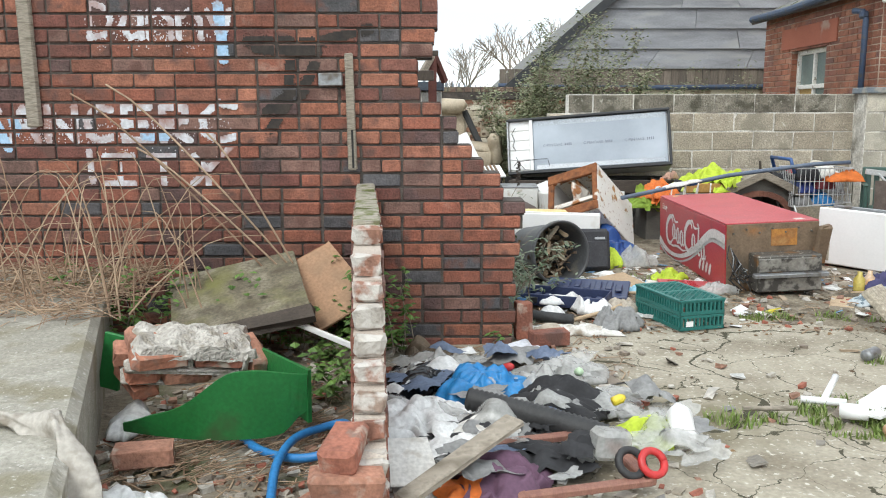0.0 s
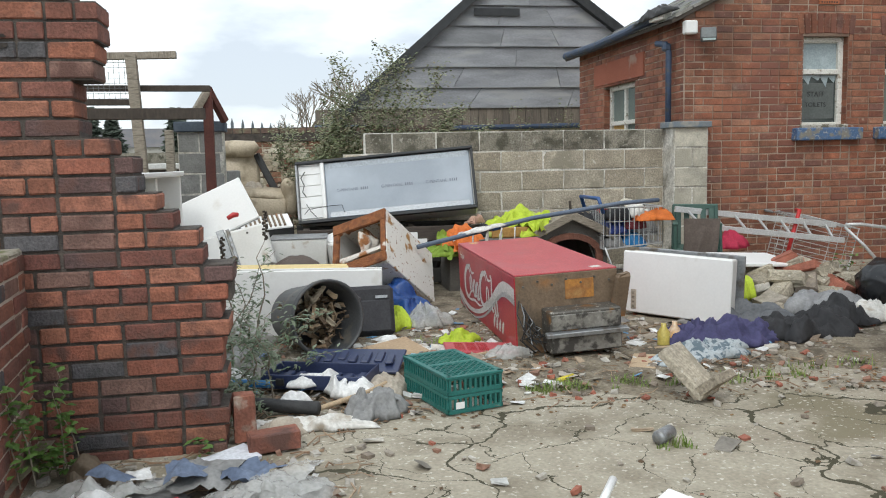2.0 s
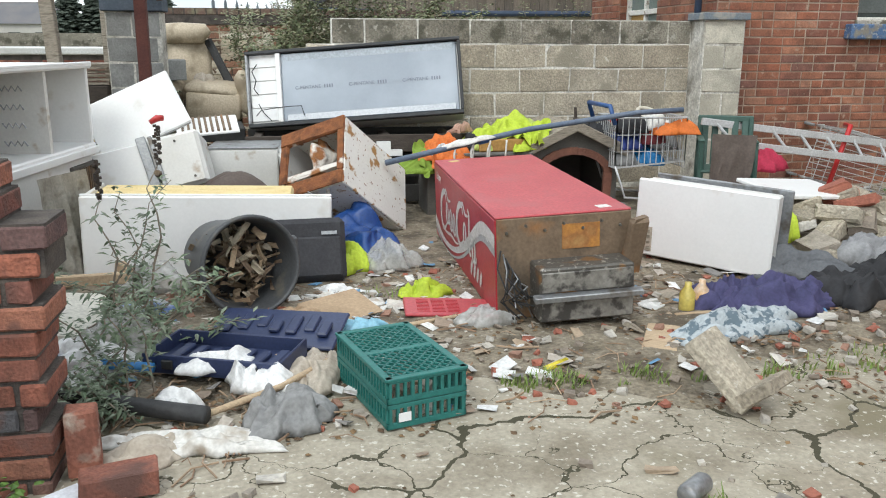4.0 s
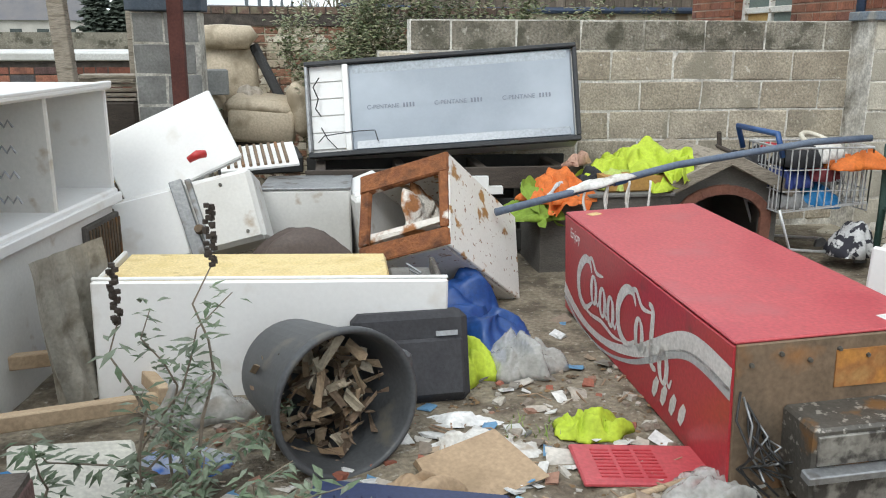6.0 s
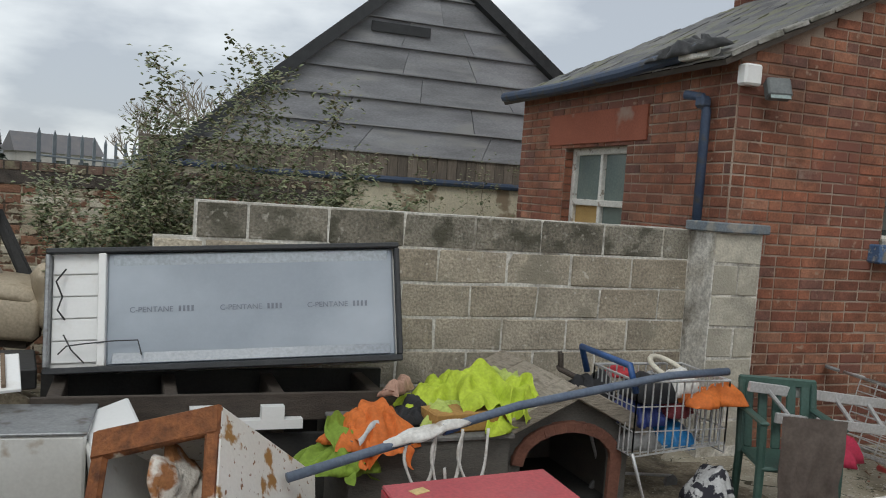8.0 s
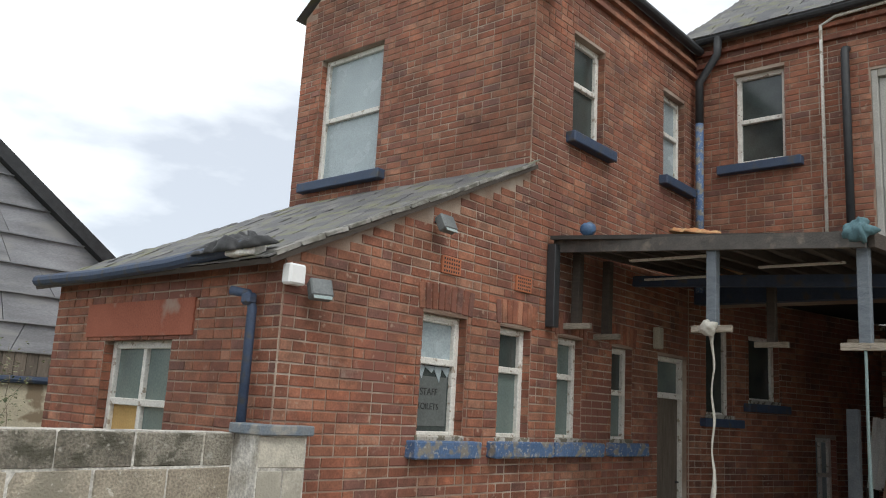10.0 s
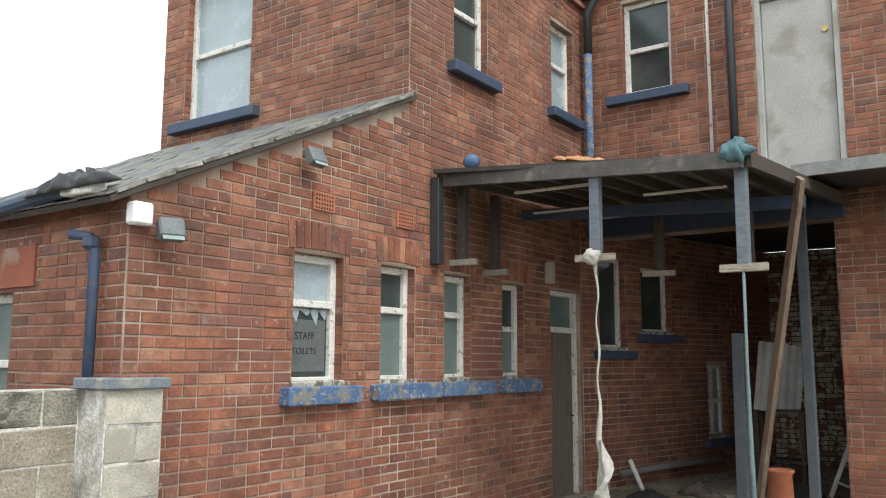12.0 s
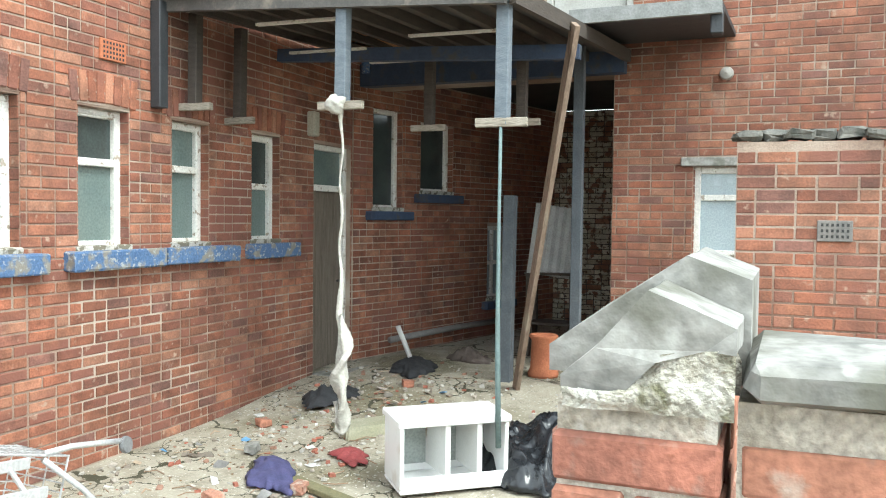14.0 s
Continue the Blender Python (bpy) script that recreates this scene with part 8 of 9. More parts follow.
part("lid", Builder().box((.40, .52, .05), (.62, .34, .02), (10, 0, 4), b=.006), NAVY, tc_)
for i in range(7):
    part("moulding", Builder().box((.16 + .08 * i, .5 + .03 * (i % 3), .07), (.05, .16 - .02 * (i % 4), .02), (10, 0, 4), b=.006), NAVY, tc_)
    part("moulding", Builder().box((.09 + .075 * i, .16, .035), (.045, .22 - .03 * (i % 3), .025), b=.006), NAVY, tc_)
for x in (.12, .5):
    part("latch", Builder().box((x, -.008, .05), (.05, .014, .04), b=.003), RUBBER, tc_)
CLOTHS = (("wadding", .95, 5.92, .06, .36, .22, .08, PLASTIC_WHITE, 121, "white wadding spilling in a case"), ("wadding", 1.15, 5.72, .03, .26, .2, .1, PLASTIC_WHITE, 122, "white wadding on the ground"), ("wadding", .85, 5.55, .02, .2, .14, .08, PLASTIC_WHITE, 123, "white wadding on the ground"), ("grey_jumper", 1.28, 5.42, .0, .36, .3, .13, CLOTH_GREY, 124, "grubby grey jumper crumpled on concrete"), ("beige_towel", 1.38, 5.85, .01, .3, .55, .08, CLOTH_BEIGE, 125, "dirty beige towel on the ground"),
          ("white_rag", .95, 5.28, .0, .6, .2, .07, CLOTH_WHITE, 126, "dirty white rags by the crate"), ("white_rag", .78, 5.2, .0, .3, .2, .06, CLOTH_BEIGE, 127, "dirty white rags by weeds"), ("clear_bag", .55, 6.25, .02, .5, .4, .18, PLASTIC_CLEAR, 128, "cloudy plastic bag in the weeds"), ("white_bag", .42, 6.0, .02, .4, .35, .2, PLASTIC_WHITE, 129, "white plastic bag in the weeds"), ("hivis_vest", 2.02, 6.9, .02, .3, .22, .09, HIVIS, 130, "lime hi-vis vest by the red machine"), ("hivis_vest", 1.62, 7.55, .02, .42, .35, .14, HIVIS, 131, "lime hi-vis vest on the soil"),
          ("clear_bag", 2.28, 6.42, .01, .34, .22, .12, PLASTIC_CLEAR, 132, "clear plastic bag with rubbish"), ("clear_bottle", 1.9, 7.55, .02, .4, .3, .18, PLASTIC_CLEAR, 133, "cluster of crushed clear bottles"), ("blue_scrap", 1.62, 6.38, .02, .3, .14, .06, surf("light_blue_plastic", [(.2, .42, .55), (.25, .48, .6)], .4, 8, .1), 134, "light blue plastic scrap on soil"), ("patterned_cloth", 3.45, 6.08, .01, .85, .28, .1, CLOTH_PATTERN, 135, "blue-grey patterned cloth on concrete"), ("navy_coat", 3.85, 6.35, .02, .75, .4, .22, CLOTH_NAVY, 136, "navy blue coat heaped by the white cabinet"),
          ("navy_coat", 3.62, 6.45, .02, .5, .3, .16, CLOTH_NAVY, 137, "navy blue trousers with piping on concrete"), ("grey_coat", 4.35, 7.0, .02, .7, .5, .26, surf("slate_padded_cloth", [(.10, .105, .115), (.14, .145, .155)], .8, 9, .3), 138, "slate grey padded coat on a heap"), ("black_coat", 4.5, 6.5, .02, .8, .5, .2, CLOTH_BLACK, 139, "black coat sprawled on the ground"), ("black_coat", 4.9, 6.75, .02, .6, .5, .22, CLOTH_BLACK, 140, "black clothes heaped on the ground"), ("grey_bag", 5.05, 7.1, .02, .7, .5, .26, surf("silver_grey_bag", [(.2, .2, .205), (.27, .27, .275)], .5, 9, .2), 141, "silver grey bag of rubbish"), ("white_rag", 5.3, 6.85, .02, .4, .3, .14, CLOTH_WHITE, 142, "white rags at the heap's foot"),
          ("hivis_bag", 4.55, 7.55, .1, .3, .3, .26, HIVIS, 143, "lime yellow bag on rubble"), ("white_pack", 1.55, 7.05, .01, .3, .1, .06, PLASTIC_WHITE, 145, "white plastic pack on soil"), ("white_cloth", 1.6, 6.82, .01, .38, .24, .06, CLOTH_WHITE, 146, "white cloth scrap on soil"), ("tan_sheet", 1.3, 6.5, .02, .3, .16, .08, CARD, 147, "crumpled tan paper bag"), ("clear_bag", .5, 7.25, .02, .42, .22, .18, PLASTIC_CLEAR, 148, "clear water bottle pack"), ("blue_packet", .52, 6.85, .02, .3, .18, .06, surf("blue_white_print", [(.05, .15, .5), (.6, .6, .55)], .4, 12, .1), 149, "blue and yellow packet in weeds"))
for nm, x, y, z, sx, sy, h, mt, sd, lb in CLOTHS:
    solo(nm, Builder().crumple((0, 0, 0), (sx, sy), h, sd, 30, 1.15, 7), mt, lb, nm.split("_")[-1], m=pose(x, y, z, 0, 0, (sd * 37) % 50 - 25), smooth=True)
solo("cardboard_sheet", Builder().box((0, 0, 0), (.36, .3, .006), jit=.015), CARD, "flat brown cardboard piece on soil", "cardboard", m=pose(1.52, 6.62, .05, 6, -5, 20))
rpn = thing("vent_sheet", "red slotted plastic panel lying on soil", "panel", pose(1.86, 6.5, .04, 2, 3, -4))
part("panel", Builder().box((.27, .12, 0), (.54, .26, .02), b=.006), RED_PAINT, rpn)
for i in range(3):
    for j in range(9):
        part("slot", Builder().box((.1 + .08 * i, .03 + .022 * j, .011), (.066, .008, .003)), RED_SIDE, rpn)
solo("plank", Builder().box((0, 0, .015), (.16, .36, .024), b=.003), WOOD_PALE, "short pale chipboard offcut on concrete", "plank", m=pose(3.05, 6.02, 0, 0, 0, -28))
solo("stick", Builder().tube([(1.45, 6.22, .05), (1.9, 6.38, .03), (2.3, 6.52, .03)], .012, 7), WOOD_PALE, "long wooden broom handle on the soil", "stick", smooth=True)
solo("stick", Builder().tube([(.95, 5.45, .03), (1.25, 5.62, .06), (1.45, 5.85, .07)], .014, 7), WOOD_PALE, "pale branch across the rags", "stick", smooth=True)
solo("stick", Builder().tube([(3.25, 6.3, .03), (3.6, 6.28, .04), (3.9, 6.22, .03)], .012, 7), WOOD_PALE, "pale timber strip beside the coat", "stick", smooth=True)
solo("black_pipe", Builder().tube([(.25, 5.72, .12), (.5, 5.6, .07), (.8, 5.5, .05), (.98, 5.42, .05)], .035, 10), RUBBER, "black rubber pipe in the weeds", "pipe", smooth=True)
solo("blue_pipe", Builder().tube([(.3, 5.95, .1), (.55, 5.92, .08), (.72, 5.88, .07)], .022, 10), HOSE, "blue plastic pipe in the weeds", "pipe", smooth=True)
solo("yellow_tube", Builder().tube([(2.38, 5.72, .02), (2.5, 5.8, .02)], .016, 10), surf("yellow_plastic_tube", [(.6, .5, .03), (.55, .45, .03)], .4, 9, 0), "short yellow plastic tube on concrete", "tube", smooth=True)
kb = thing("concrete_kerb", "broken L-shaped concrete kerb block", "concrete block", pose(3.0, 5.32, .02, 0, 0, -52))
part("slab", Builder().box((.0, 0, .12), (.34, .2, .06), (0, 42, 0), b=.01, jit=.008), BLOCK, kb)
part("slab", Builder().box((.14, 0, .07), (.2, .2, .06), (0, -40, 0), b=.01, jit=.008), BLOCK, kb)
for x, y, mt, lb in ((2.5, 4.62, STEEL, "crushed silver drinks can on concrete"), (2.02, 3.5, surf("orange_can", [(.7, .3, .05), (.65, .6, .55)], .4, 12, 0), "orange and white drinks can in grass"), (3.35, 6.38, surf("amber_bottle", [(.55, .45, .12), (.5, .4, .1)], .25, 8, 0), "amber plastic bottle by the cabinet"), (3.45, 6.42, surf("orange_bottle", [(.7, .35, .05), (.6, .58, .55)], .3, 14, 0), "orange and white bottle by the cabinet")):
    solo("drinks_can" if y < 5 else "bottle", Builder().lathe([(0, 0), (.03, 0), (.034, .01), (.034, .11), (.026, .125), (0, .125)] if y < 5 else [(0, 0), (.04, 0), (.042, .02), (.042, .1), (.018, .135), (.018, .16), (0, .16)], 16), mt, lb, "can" if y < 5 else "bottle", m=pose(x, y, .035 if y < 5 else .02, 88 if y < 5 else 0, 0, x * 50), smooth=True)

# white boards and pipes in the grass patch
for i, (x, y, z, sx, sy, sz, rx, ry, rz, lb) in enumerate(((2.16, 3.82, .07, .24, .11, .015, 4, -8, 35, "white painted board offcut in grass"), (2.08, 3.68, .05, .17, .08, .015, -5, 6, 40, "white painted board offcut in grass"), (2.26, 3.9, .04, .18, .08, .015, 4, 4, 20, "white painted board offcut in grass"))):
    solo("board_offcut", Builder().box((0, 0, 0), (sx, sy, sz), b=.003, jit=.004), ENAMEL, lb, "board", m=pose(x, y, z, rx, ry, rz), group="white offcuts")
for a, b, r in (((1.92, 3.88, .04), (2.06, 4.06, .1), .016), ((1.82, 3.9, .04), (2.0, 3.82, .05), .018), ((1.92, 3.72, .05), (2.02, 3.66, .06), .036), ((2.2, 3.66, .03), (2.32, 3.62, .03), .016)):
    solo("white_pipe", Builder().tube([a, b], r, 12), ENAMEL, "white plastic pipe offcut in grass", "pipe", smooth=True, group="white pipe offcuts")
solo("stick", Builder().tube([(1.5, 3.78, .04), (1.75, 3.78, .04)], .012, 7), WOOD_GREY, "short grey stick on concrete", "stick", smooth=True)

# rubble heap beyond the clothes
for i in range(46):
    x, y = random.gauss(5.25, .42), random.gauss(7.85, .38)
    d = math.hypot((x - 5.25) / .9, (y - 7.85) / .8)
    s = random.uniform(.12, .34)
    solo("concrete_chunk", Builder().box((0, 0, 0), (s, s * random.uniform(.5, .9), s * random.uniform(.25, .5)), b=.012, jit=s * .06), BLOCK if i % 4 else RUBBLE, "broken grey concrete chunk in a rubble heap", "rubble", m=pose(x, y, max(.05, .36 - .3 * d) + random.uniform(-.04, .04), random.uniform(-25, 25), random.uniform(-25, 25), random.uniform(0, 180)), group="rubble heap")
bs = thing("plastic_chair", "moulded black plastic seat upside down", "seat", pose(5.75, 7.2, .02, 0, -15, 30))
part("shell", Builder().box((0, 0, .2), (.4, .45, .4), b=.1), PLASTIC_BLACK, bs, smooth=True)
part("ring", Builder().tube([(.08 * math.cos(radians(a)), -.23, .22 + .08 * math.sin(radians(a))) for a in range(0, 361, 24)], .014, 6), RUBBER, bs, smooth=True)

# timber crate on castors
tcx = thing("castor_frame", "pale timber frame with black castors", "timber frame", pose(-.12, 7.0, .1, 0, 6, 28))
for c, s in (((.2, .0, .05), (.75, .05, .06)), ((.2, .45, .12), (.75, .05, .06)), ((-.15, .22, .08), (.05, .5, .06)), ((.55, .22, .08), (.05, .5, .06))):
    part("rail", Builder().box(c, s, b=.004), WOOD_PALE, tcx)
for p in ((.6, .02, .06), (.45, .5, .16)):
    part("castor", Builder().lathe([(0, -.015), (.035, -.015), (.04, 0), (.035, .015), (0, .015)], 16), RUBBER, tcx, "black castor", m=pose(*p, 90, 0, 30))
# a loose cream lid, kept under the tray category
solo("plastic_tray", Builder().box((0, 0, 0), (.4, .48, .03), b=.02), surf("cream_lid", [(.62, .6, .52), (.55, .53, .46)], .5, 5, .1), "cream plastic lid lying in the weeds", "tray", m=pose(.22, 6.62, .08, 12, 10, 20))
solo("blue_tub", Builder().box((0, 0, .08), (.2, .16, .16), b=.02), BLUE_BAG, "blue plastic tub in the weeds", "tub", m=pose(-.02, 6.5, .02, 0, 0, 20))

# ---- sofa and clutter beyond ----
sf = thing("armchair", "worn cream leather recliner slumped against the far wall", "armchair")
part("backrest", Builder().box((.26, 11.56, 1.2), (.44, .17, .56), (-14, 0, 6), b=.06), SOFA, sf, smooth=True)
part("headrest", Builder().tube([(-.03, 11.53, 1.46), (.0, 11.52, 1.49), (.2, 11.5, 1.495), (.43, 11.48, 1.49), (.46, 11.48, 1.46)], [.06, .098, .105, .098, .06], 16), SOFA, sf, "rolled headrest", True)
part("seat", Builder().box((.54, 11.22, .95), (.56, .52, .13), (4, 6, -6), b=.05), SOFA, sf, smooth=True)
part("front_panel", Builder().box((.53, 11.0, .79), (.54, .1, .27), (0, 3, -6), b=.03), SOFA, sf, smooth=True)
part("base", Builder().box((.5, 11.25, .72), (.5, .44, .24), (0, 3, -6)), WOOD_DARK, sf)
part("armrest", Builder().box((.86, 11.2, .92), (.15, .58, .44), (0, -8, -8), b=.06), SOFA, sf, smooth=True)
part("armrest", Builder().box((.12, 11.3, .88), (.15, .56, .36), (0, 4, -4), b=.06), SOFA, sf, smooth=True)
part("torn_lining", Builder().box((.56, 11.5, 1.2), (.07, .03, .5), (-8, -26, 0), b=.008, jit=.012), RUBBER, sf, "torn black lining")
part("torn_lining", Builder().crumple((0, 0, 0), (.2, .3), .14, 9, 20), CLOTH_BEIGE, sf, "torn stuffing", True, pose(.42, 11.36, 1.0))
solo("rubbish_mound", Builder().crumple((0, 0, 0), (2.4, 1.6), .62, 171, 40), SOIL, "mound of earth and rubbish behind the freezers", "mound", m=pose(.2, 10.9, -.02), smooth=True, kind="stuff")
for i in range(6):
    solo("stacked_plank", Builder().box((0, 0, 0), (.42, .2, .025), b=.004, jit=.004), WOOD_GREY, "short grey plank in a stack", "plank", m=pose(-.62, 11.0, 1.02 + i * .035, random.uniform(-2, 2), 0, random.uniform(-14, 14)), group="stack of planks")
solo("plank_stand", Builder().box((-.62, 11.0, .5), (.4, .3, 1.0), b=.01), WOOD_DARK, "dark timber stand under stacked planks", "stand")
solo("yellow_drum", Builder().lathe([(0, 0), (.12, 0), (.13, .02), (.13, .25), (.1, .28), (0, .28)], 18), surf("yellow_drum_plastic", [(.6, .38, .03), (.5, .32, .03)], .5, 6, .1), "yellow plastic drum among fridges", "drum", m=pose(-.35, 9.35, .7, 60, 0, 30), smooth=True)
solo("dark_tray", Builder().box((0, 0, .06), (.6, .4, .12), b=.01), RUBBER, "black plastic tray behind the heap", "tray", m=pose(.55, 10.3, .55, 4, 0, 8))
solo("heap_base", Builder().crumple((0, 0, 0), (2.0, 1.3), .55, 172, 34), SOIL, "packed earth and rubbish under the fridges", "mound", m=pose(-.1, 9.35, -.02), smooth=True, kind="stuff")
solo("fern_pot", Builder().box((0, 0, .1), (.3, .2, .2), b=.01), surf("grey_vent_box", [(.3, .3, .29), (.24, .24, .23)], .6, 6, .1), "grey slatted vent box by the armchair", "box", m=pose(.12, 11.1, 1.04, 0, 0, 10))

# ---- under the canopy ----
wb = thing("white_drawer_unit", "white cabinet carcass on its back with open compartments", "cabinet", frame3((8.27, 7.68, .02), (.52, -.6, 0), (.6, .52, 0)))
UW, UD, UH = .78, .42, .5
for c, s in (((UW / 2, UD / 2, .015), (UW, UD, .03)), ((UW / 2, UD / 2, UH - .025), (UW + .03, UD + .03, .05)), ((.015, UD / 2, UH / 2), (.03, UD, UH - .06)), ((UW - .015, UD / 2, UH / 2), (.03, UD, UH - .06)), ((UW / 2, UD - .01, UH / 2), (UW - .06, .02, UH - .06)), ((UW / 2, .01, .06), (UW - .06, .02, .1))):
    part("panel", Builder().box(c, s, b=.008), ENAMEL, wb)
for x in (.33, .56):
    part("divider", Builder().box((x, UD / 2, .27), (.04, UD - .04, .36), (0, 0, 4), b=.004), ENAMEL_DIRTY, wb)
# grey sheet over the white back paints the shade inside the compartments
part("back_shade", Builder().box((UW / 2, UD - .025, .27), (UW - .08, .006, .36)), surf("compartment_shade_grey", [(.3, .33, .31), (.36, .39, .37)], .6, 6, .1), wb)
solo("black_tarpaulin", Builder().crumple((0, 0, 0), (1.5, 1.3), .8, 181, 60, 1.7, 3, crisp=True), PLASTIC_BLACK, "large crumpled black polythene sheet", "polythene", m=pose(9.45, 7.0, .02, 0, 0, 20), smooth=True)
solo("concrete_step", Builder().box((0, 0, 0), (.9, .3, .12), b=.015, jit=.008), surf("mossy_concrete", [(.34, .32, .24), (.28, .27, .18)], .95, 6, .5), "mossy concrete step by the canopy post", "step", m=pose(9.75, 8.5, .06, 0, 0, -38), kind="structure")
pot = solo("chimney_pot", Builder().lathe([(0, 0), (.16, 0), (.17, .04), (.14, .1), (.13, .4), (.16, .44), (.15, .46), (.12, .44), (.11, .1), (0, .1)], 22), TERRACOTTA, "broken terracotta chimney pot", "chimney pot", m=pose(12.0, 7.75, .16), smooth=True)
solo("corrugated_sheet", Builder().add([(x * .05, .012 * (-1) ** x, z) for x in range(12) for z in (0, .9)], [(2 * i, 2 * i + 2, 2 * i + 3, 2 * i + 1) for i in range(11)]), surf("grey_sheeting", [(.33, .33, .31), (.4, .4, .38)], .7, 6, .2), "grey corrugated sheet leaning in the passage", "sheet", m=pose(13.15, 8.3, 1.2, -14, 8, -70))
trs = thing("timber_trestle", "dark timber trestle holding up corrugated sheet", "trestle", pose(13.25, 7.75, .12))
for x, y in ((0, 0), (.3, 0), (0, .55), (.3, .55)):
    part("leg", Builder().box((x, y, .53), (.06, .06, 1.06), b=.005), WOOD_DARK, trs)
for z in (.45, 1.07):
    part("shelf", Builder().box((.15, .27, z), (.4, .66, .03), b=.004), WOOD_DARK, trs)
wl_ = thing("white_ladder", "white stepladder leaning in the passage", "ladder", pose(13.4, 7.5, .16, 0, 22, -60))
for x in (0, .34):
    part("stile", Builder().box((x, 0, .75), (.05, .03, 1.5), b=.004), ENAMEL, wl_)
for i in range(5):
    part("tread", Builder().box((.17, 0, .2 + i * .28), (.34, .06, .025), b=.004), ENAMEL, wl_)
solo("skirting_pipe", Builder().tube([(12.3, 9.75, .38), (13.4, 9.45, .4), (14.5, 9.15, .4)], .04, 8), surf("grey_pipe", [(.16, .15, .14), (.2, .19, .18)], .7, 8, .2), "grey pipe along the passage wall", "pipe", smooth=True, kind="structure")
for i, (x, y, sx, sy, h, mt, lb) in enumerate(((10.3, 9.4, .9, .4, .12, CLOTH_BLACK, "black rags by the back door"), (11.8, 9.2, 1.1, .5, .1, CLOTH_BLACK, "black burnt debris on the yard"), (8.3, 8.7, .8, .35, .07, CLOTH_NAVY, "dark blue cloth on the ground"), (8.9, 8.4, .4, .25, .06, surf("dull_red_rag", [(.25, .05, .05), (.2, .04, .04)], .9, 9, .2), "dull red rag on the ground"), (12.6, 8.8, .6, .4, .2, CLOTH_BROWN, "brown rubbish in the passage"), (12.9, 7.7, .5, .5, .5, CLOTH_BLACK, "dark junk in the passage"))):
    solo("floor_rag", Builder().crumple((0, 0, 0), (sx, sy), h, 190 + i, 26), mt, lb, "rag", m=pose(x, y, .02 + .14 * smooth01(8.8, 11.5, x), 0, 0, 20 * i), smooth=True)
for x, y, rz in ((8.75, 9.2, 20), (9.4, 9.55, 60), (8.1, 8.35, 10), (11.0, 8.9, 40), (7.7, 8.75, 80)):
    solo("broken_brick", Builder().box((0, 0, .04), (.13, .1, .07), b=.01, jit=.01), BRICK_WORN if rz != 20 else STONE, "broken brick on the yard floor", "brick", m=pose(x, y, .0 + .14 * smooth01(8.8, 11.5, x), 0, 0, rz), group="broken bricks in the yard")
solo("leaning_pipe", Builder().tube([(12.1, 9.35, .16), (12.0, 9.5, .6)], .03, 8), ENAMEL_DIRTY, "short white pipe leaning on the wall", "pipe", smooth=True)
solo("mossy_plank", Builder().box((0, 0, .02), (.1, .9, .04), b=.005), surf("mossy_plank_wood", [(.17, .15, .08), (.13, .12, .06)], .9, 6, .4), "mossy plank on the yard floor", "plank", m=pose(8.1, 8.1, 0, 0, 0, -22))

# ---- plants ----
LEAF_BUD = surf("buddleia_leaf", [(.10, .15, .08), (.145, .19, .115), (.19, .225, .16)], .7, 8, .1, pieces=True)
LEAF_IVY = surf("ivy_leaf", [(.16, .19, .09), (.22, .24, .125), (.27, .28, .16), (.12, .15, .075), (.24, .21, .13)], .6, 8, .1, pieces=True)
LEAF_GREEN = surf("nettle_leaf", [(.09, .17, .03), (.12, .21, .04), (.07, .14, .025)], .65, 8, .1, pieces=True)
GRASS = surf("grass_blade", [(.13, .21, .035), (.17, .25, .05), (.22, .26, .09)], .7, 8, .1, pieces=True)
STRAW = surf("dry_stem", [(.33, .23, .15), (.42, .31, .21), (.26, .17, .11)], .85, 8, .2, pieces=True)
TWIG = surf("grey_twig", [(.20, .165, .125), (.27, .225, .175)], .9, 8, .3)


def leaf(bd, p, d, size, wide=.3):
    """One folded leaf from p along d."""
    d = Vector(d).normalized()
    side = d.cross(Vector((0, 0, 1)))
    side = side.normalized() if side.length > .01 else Vector((1, 0, 0))
    p, up = Vector(p), side.cross(d)
    w = size * wide
    a, b, c = p + d * size * .45 + side * w - up * w * .2, p + d * size - up * size * .25, p + d * size * .45 - side * w - up * w * .2
    mid = p + d * size * .5 + up * w * .25
    bd.add([p, a, mid, c, b], [(0, 1, 2), (1, 4, 2), (0, 2, 3), (2, 4, 3)])


def rnd_dir(zmin=-.3, zmax=.9):
    a = random.uniform(0, 6.283)
    return Vector((math.cos(a), math.sin(a), random.uniform(zmin, zmax)))


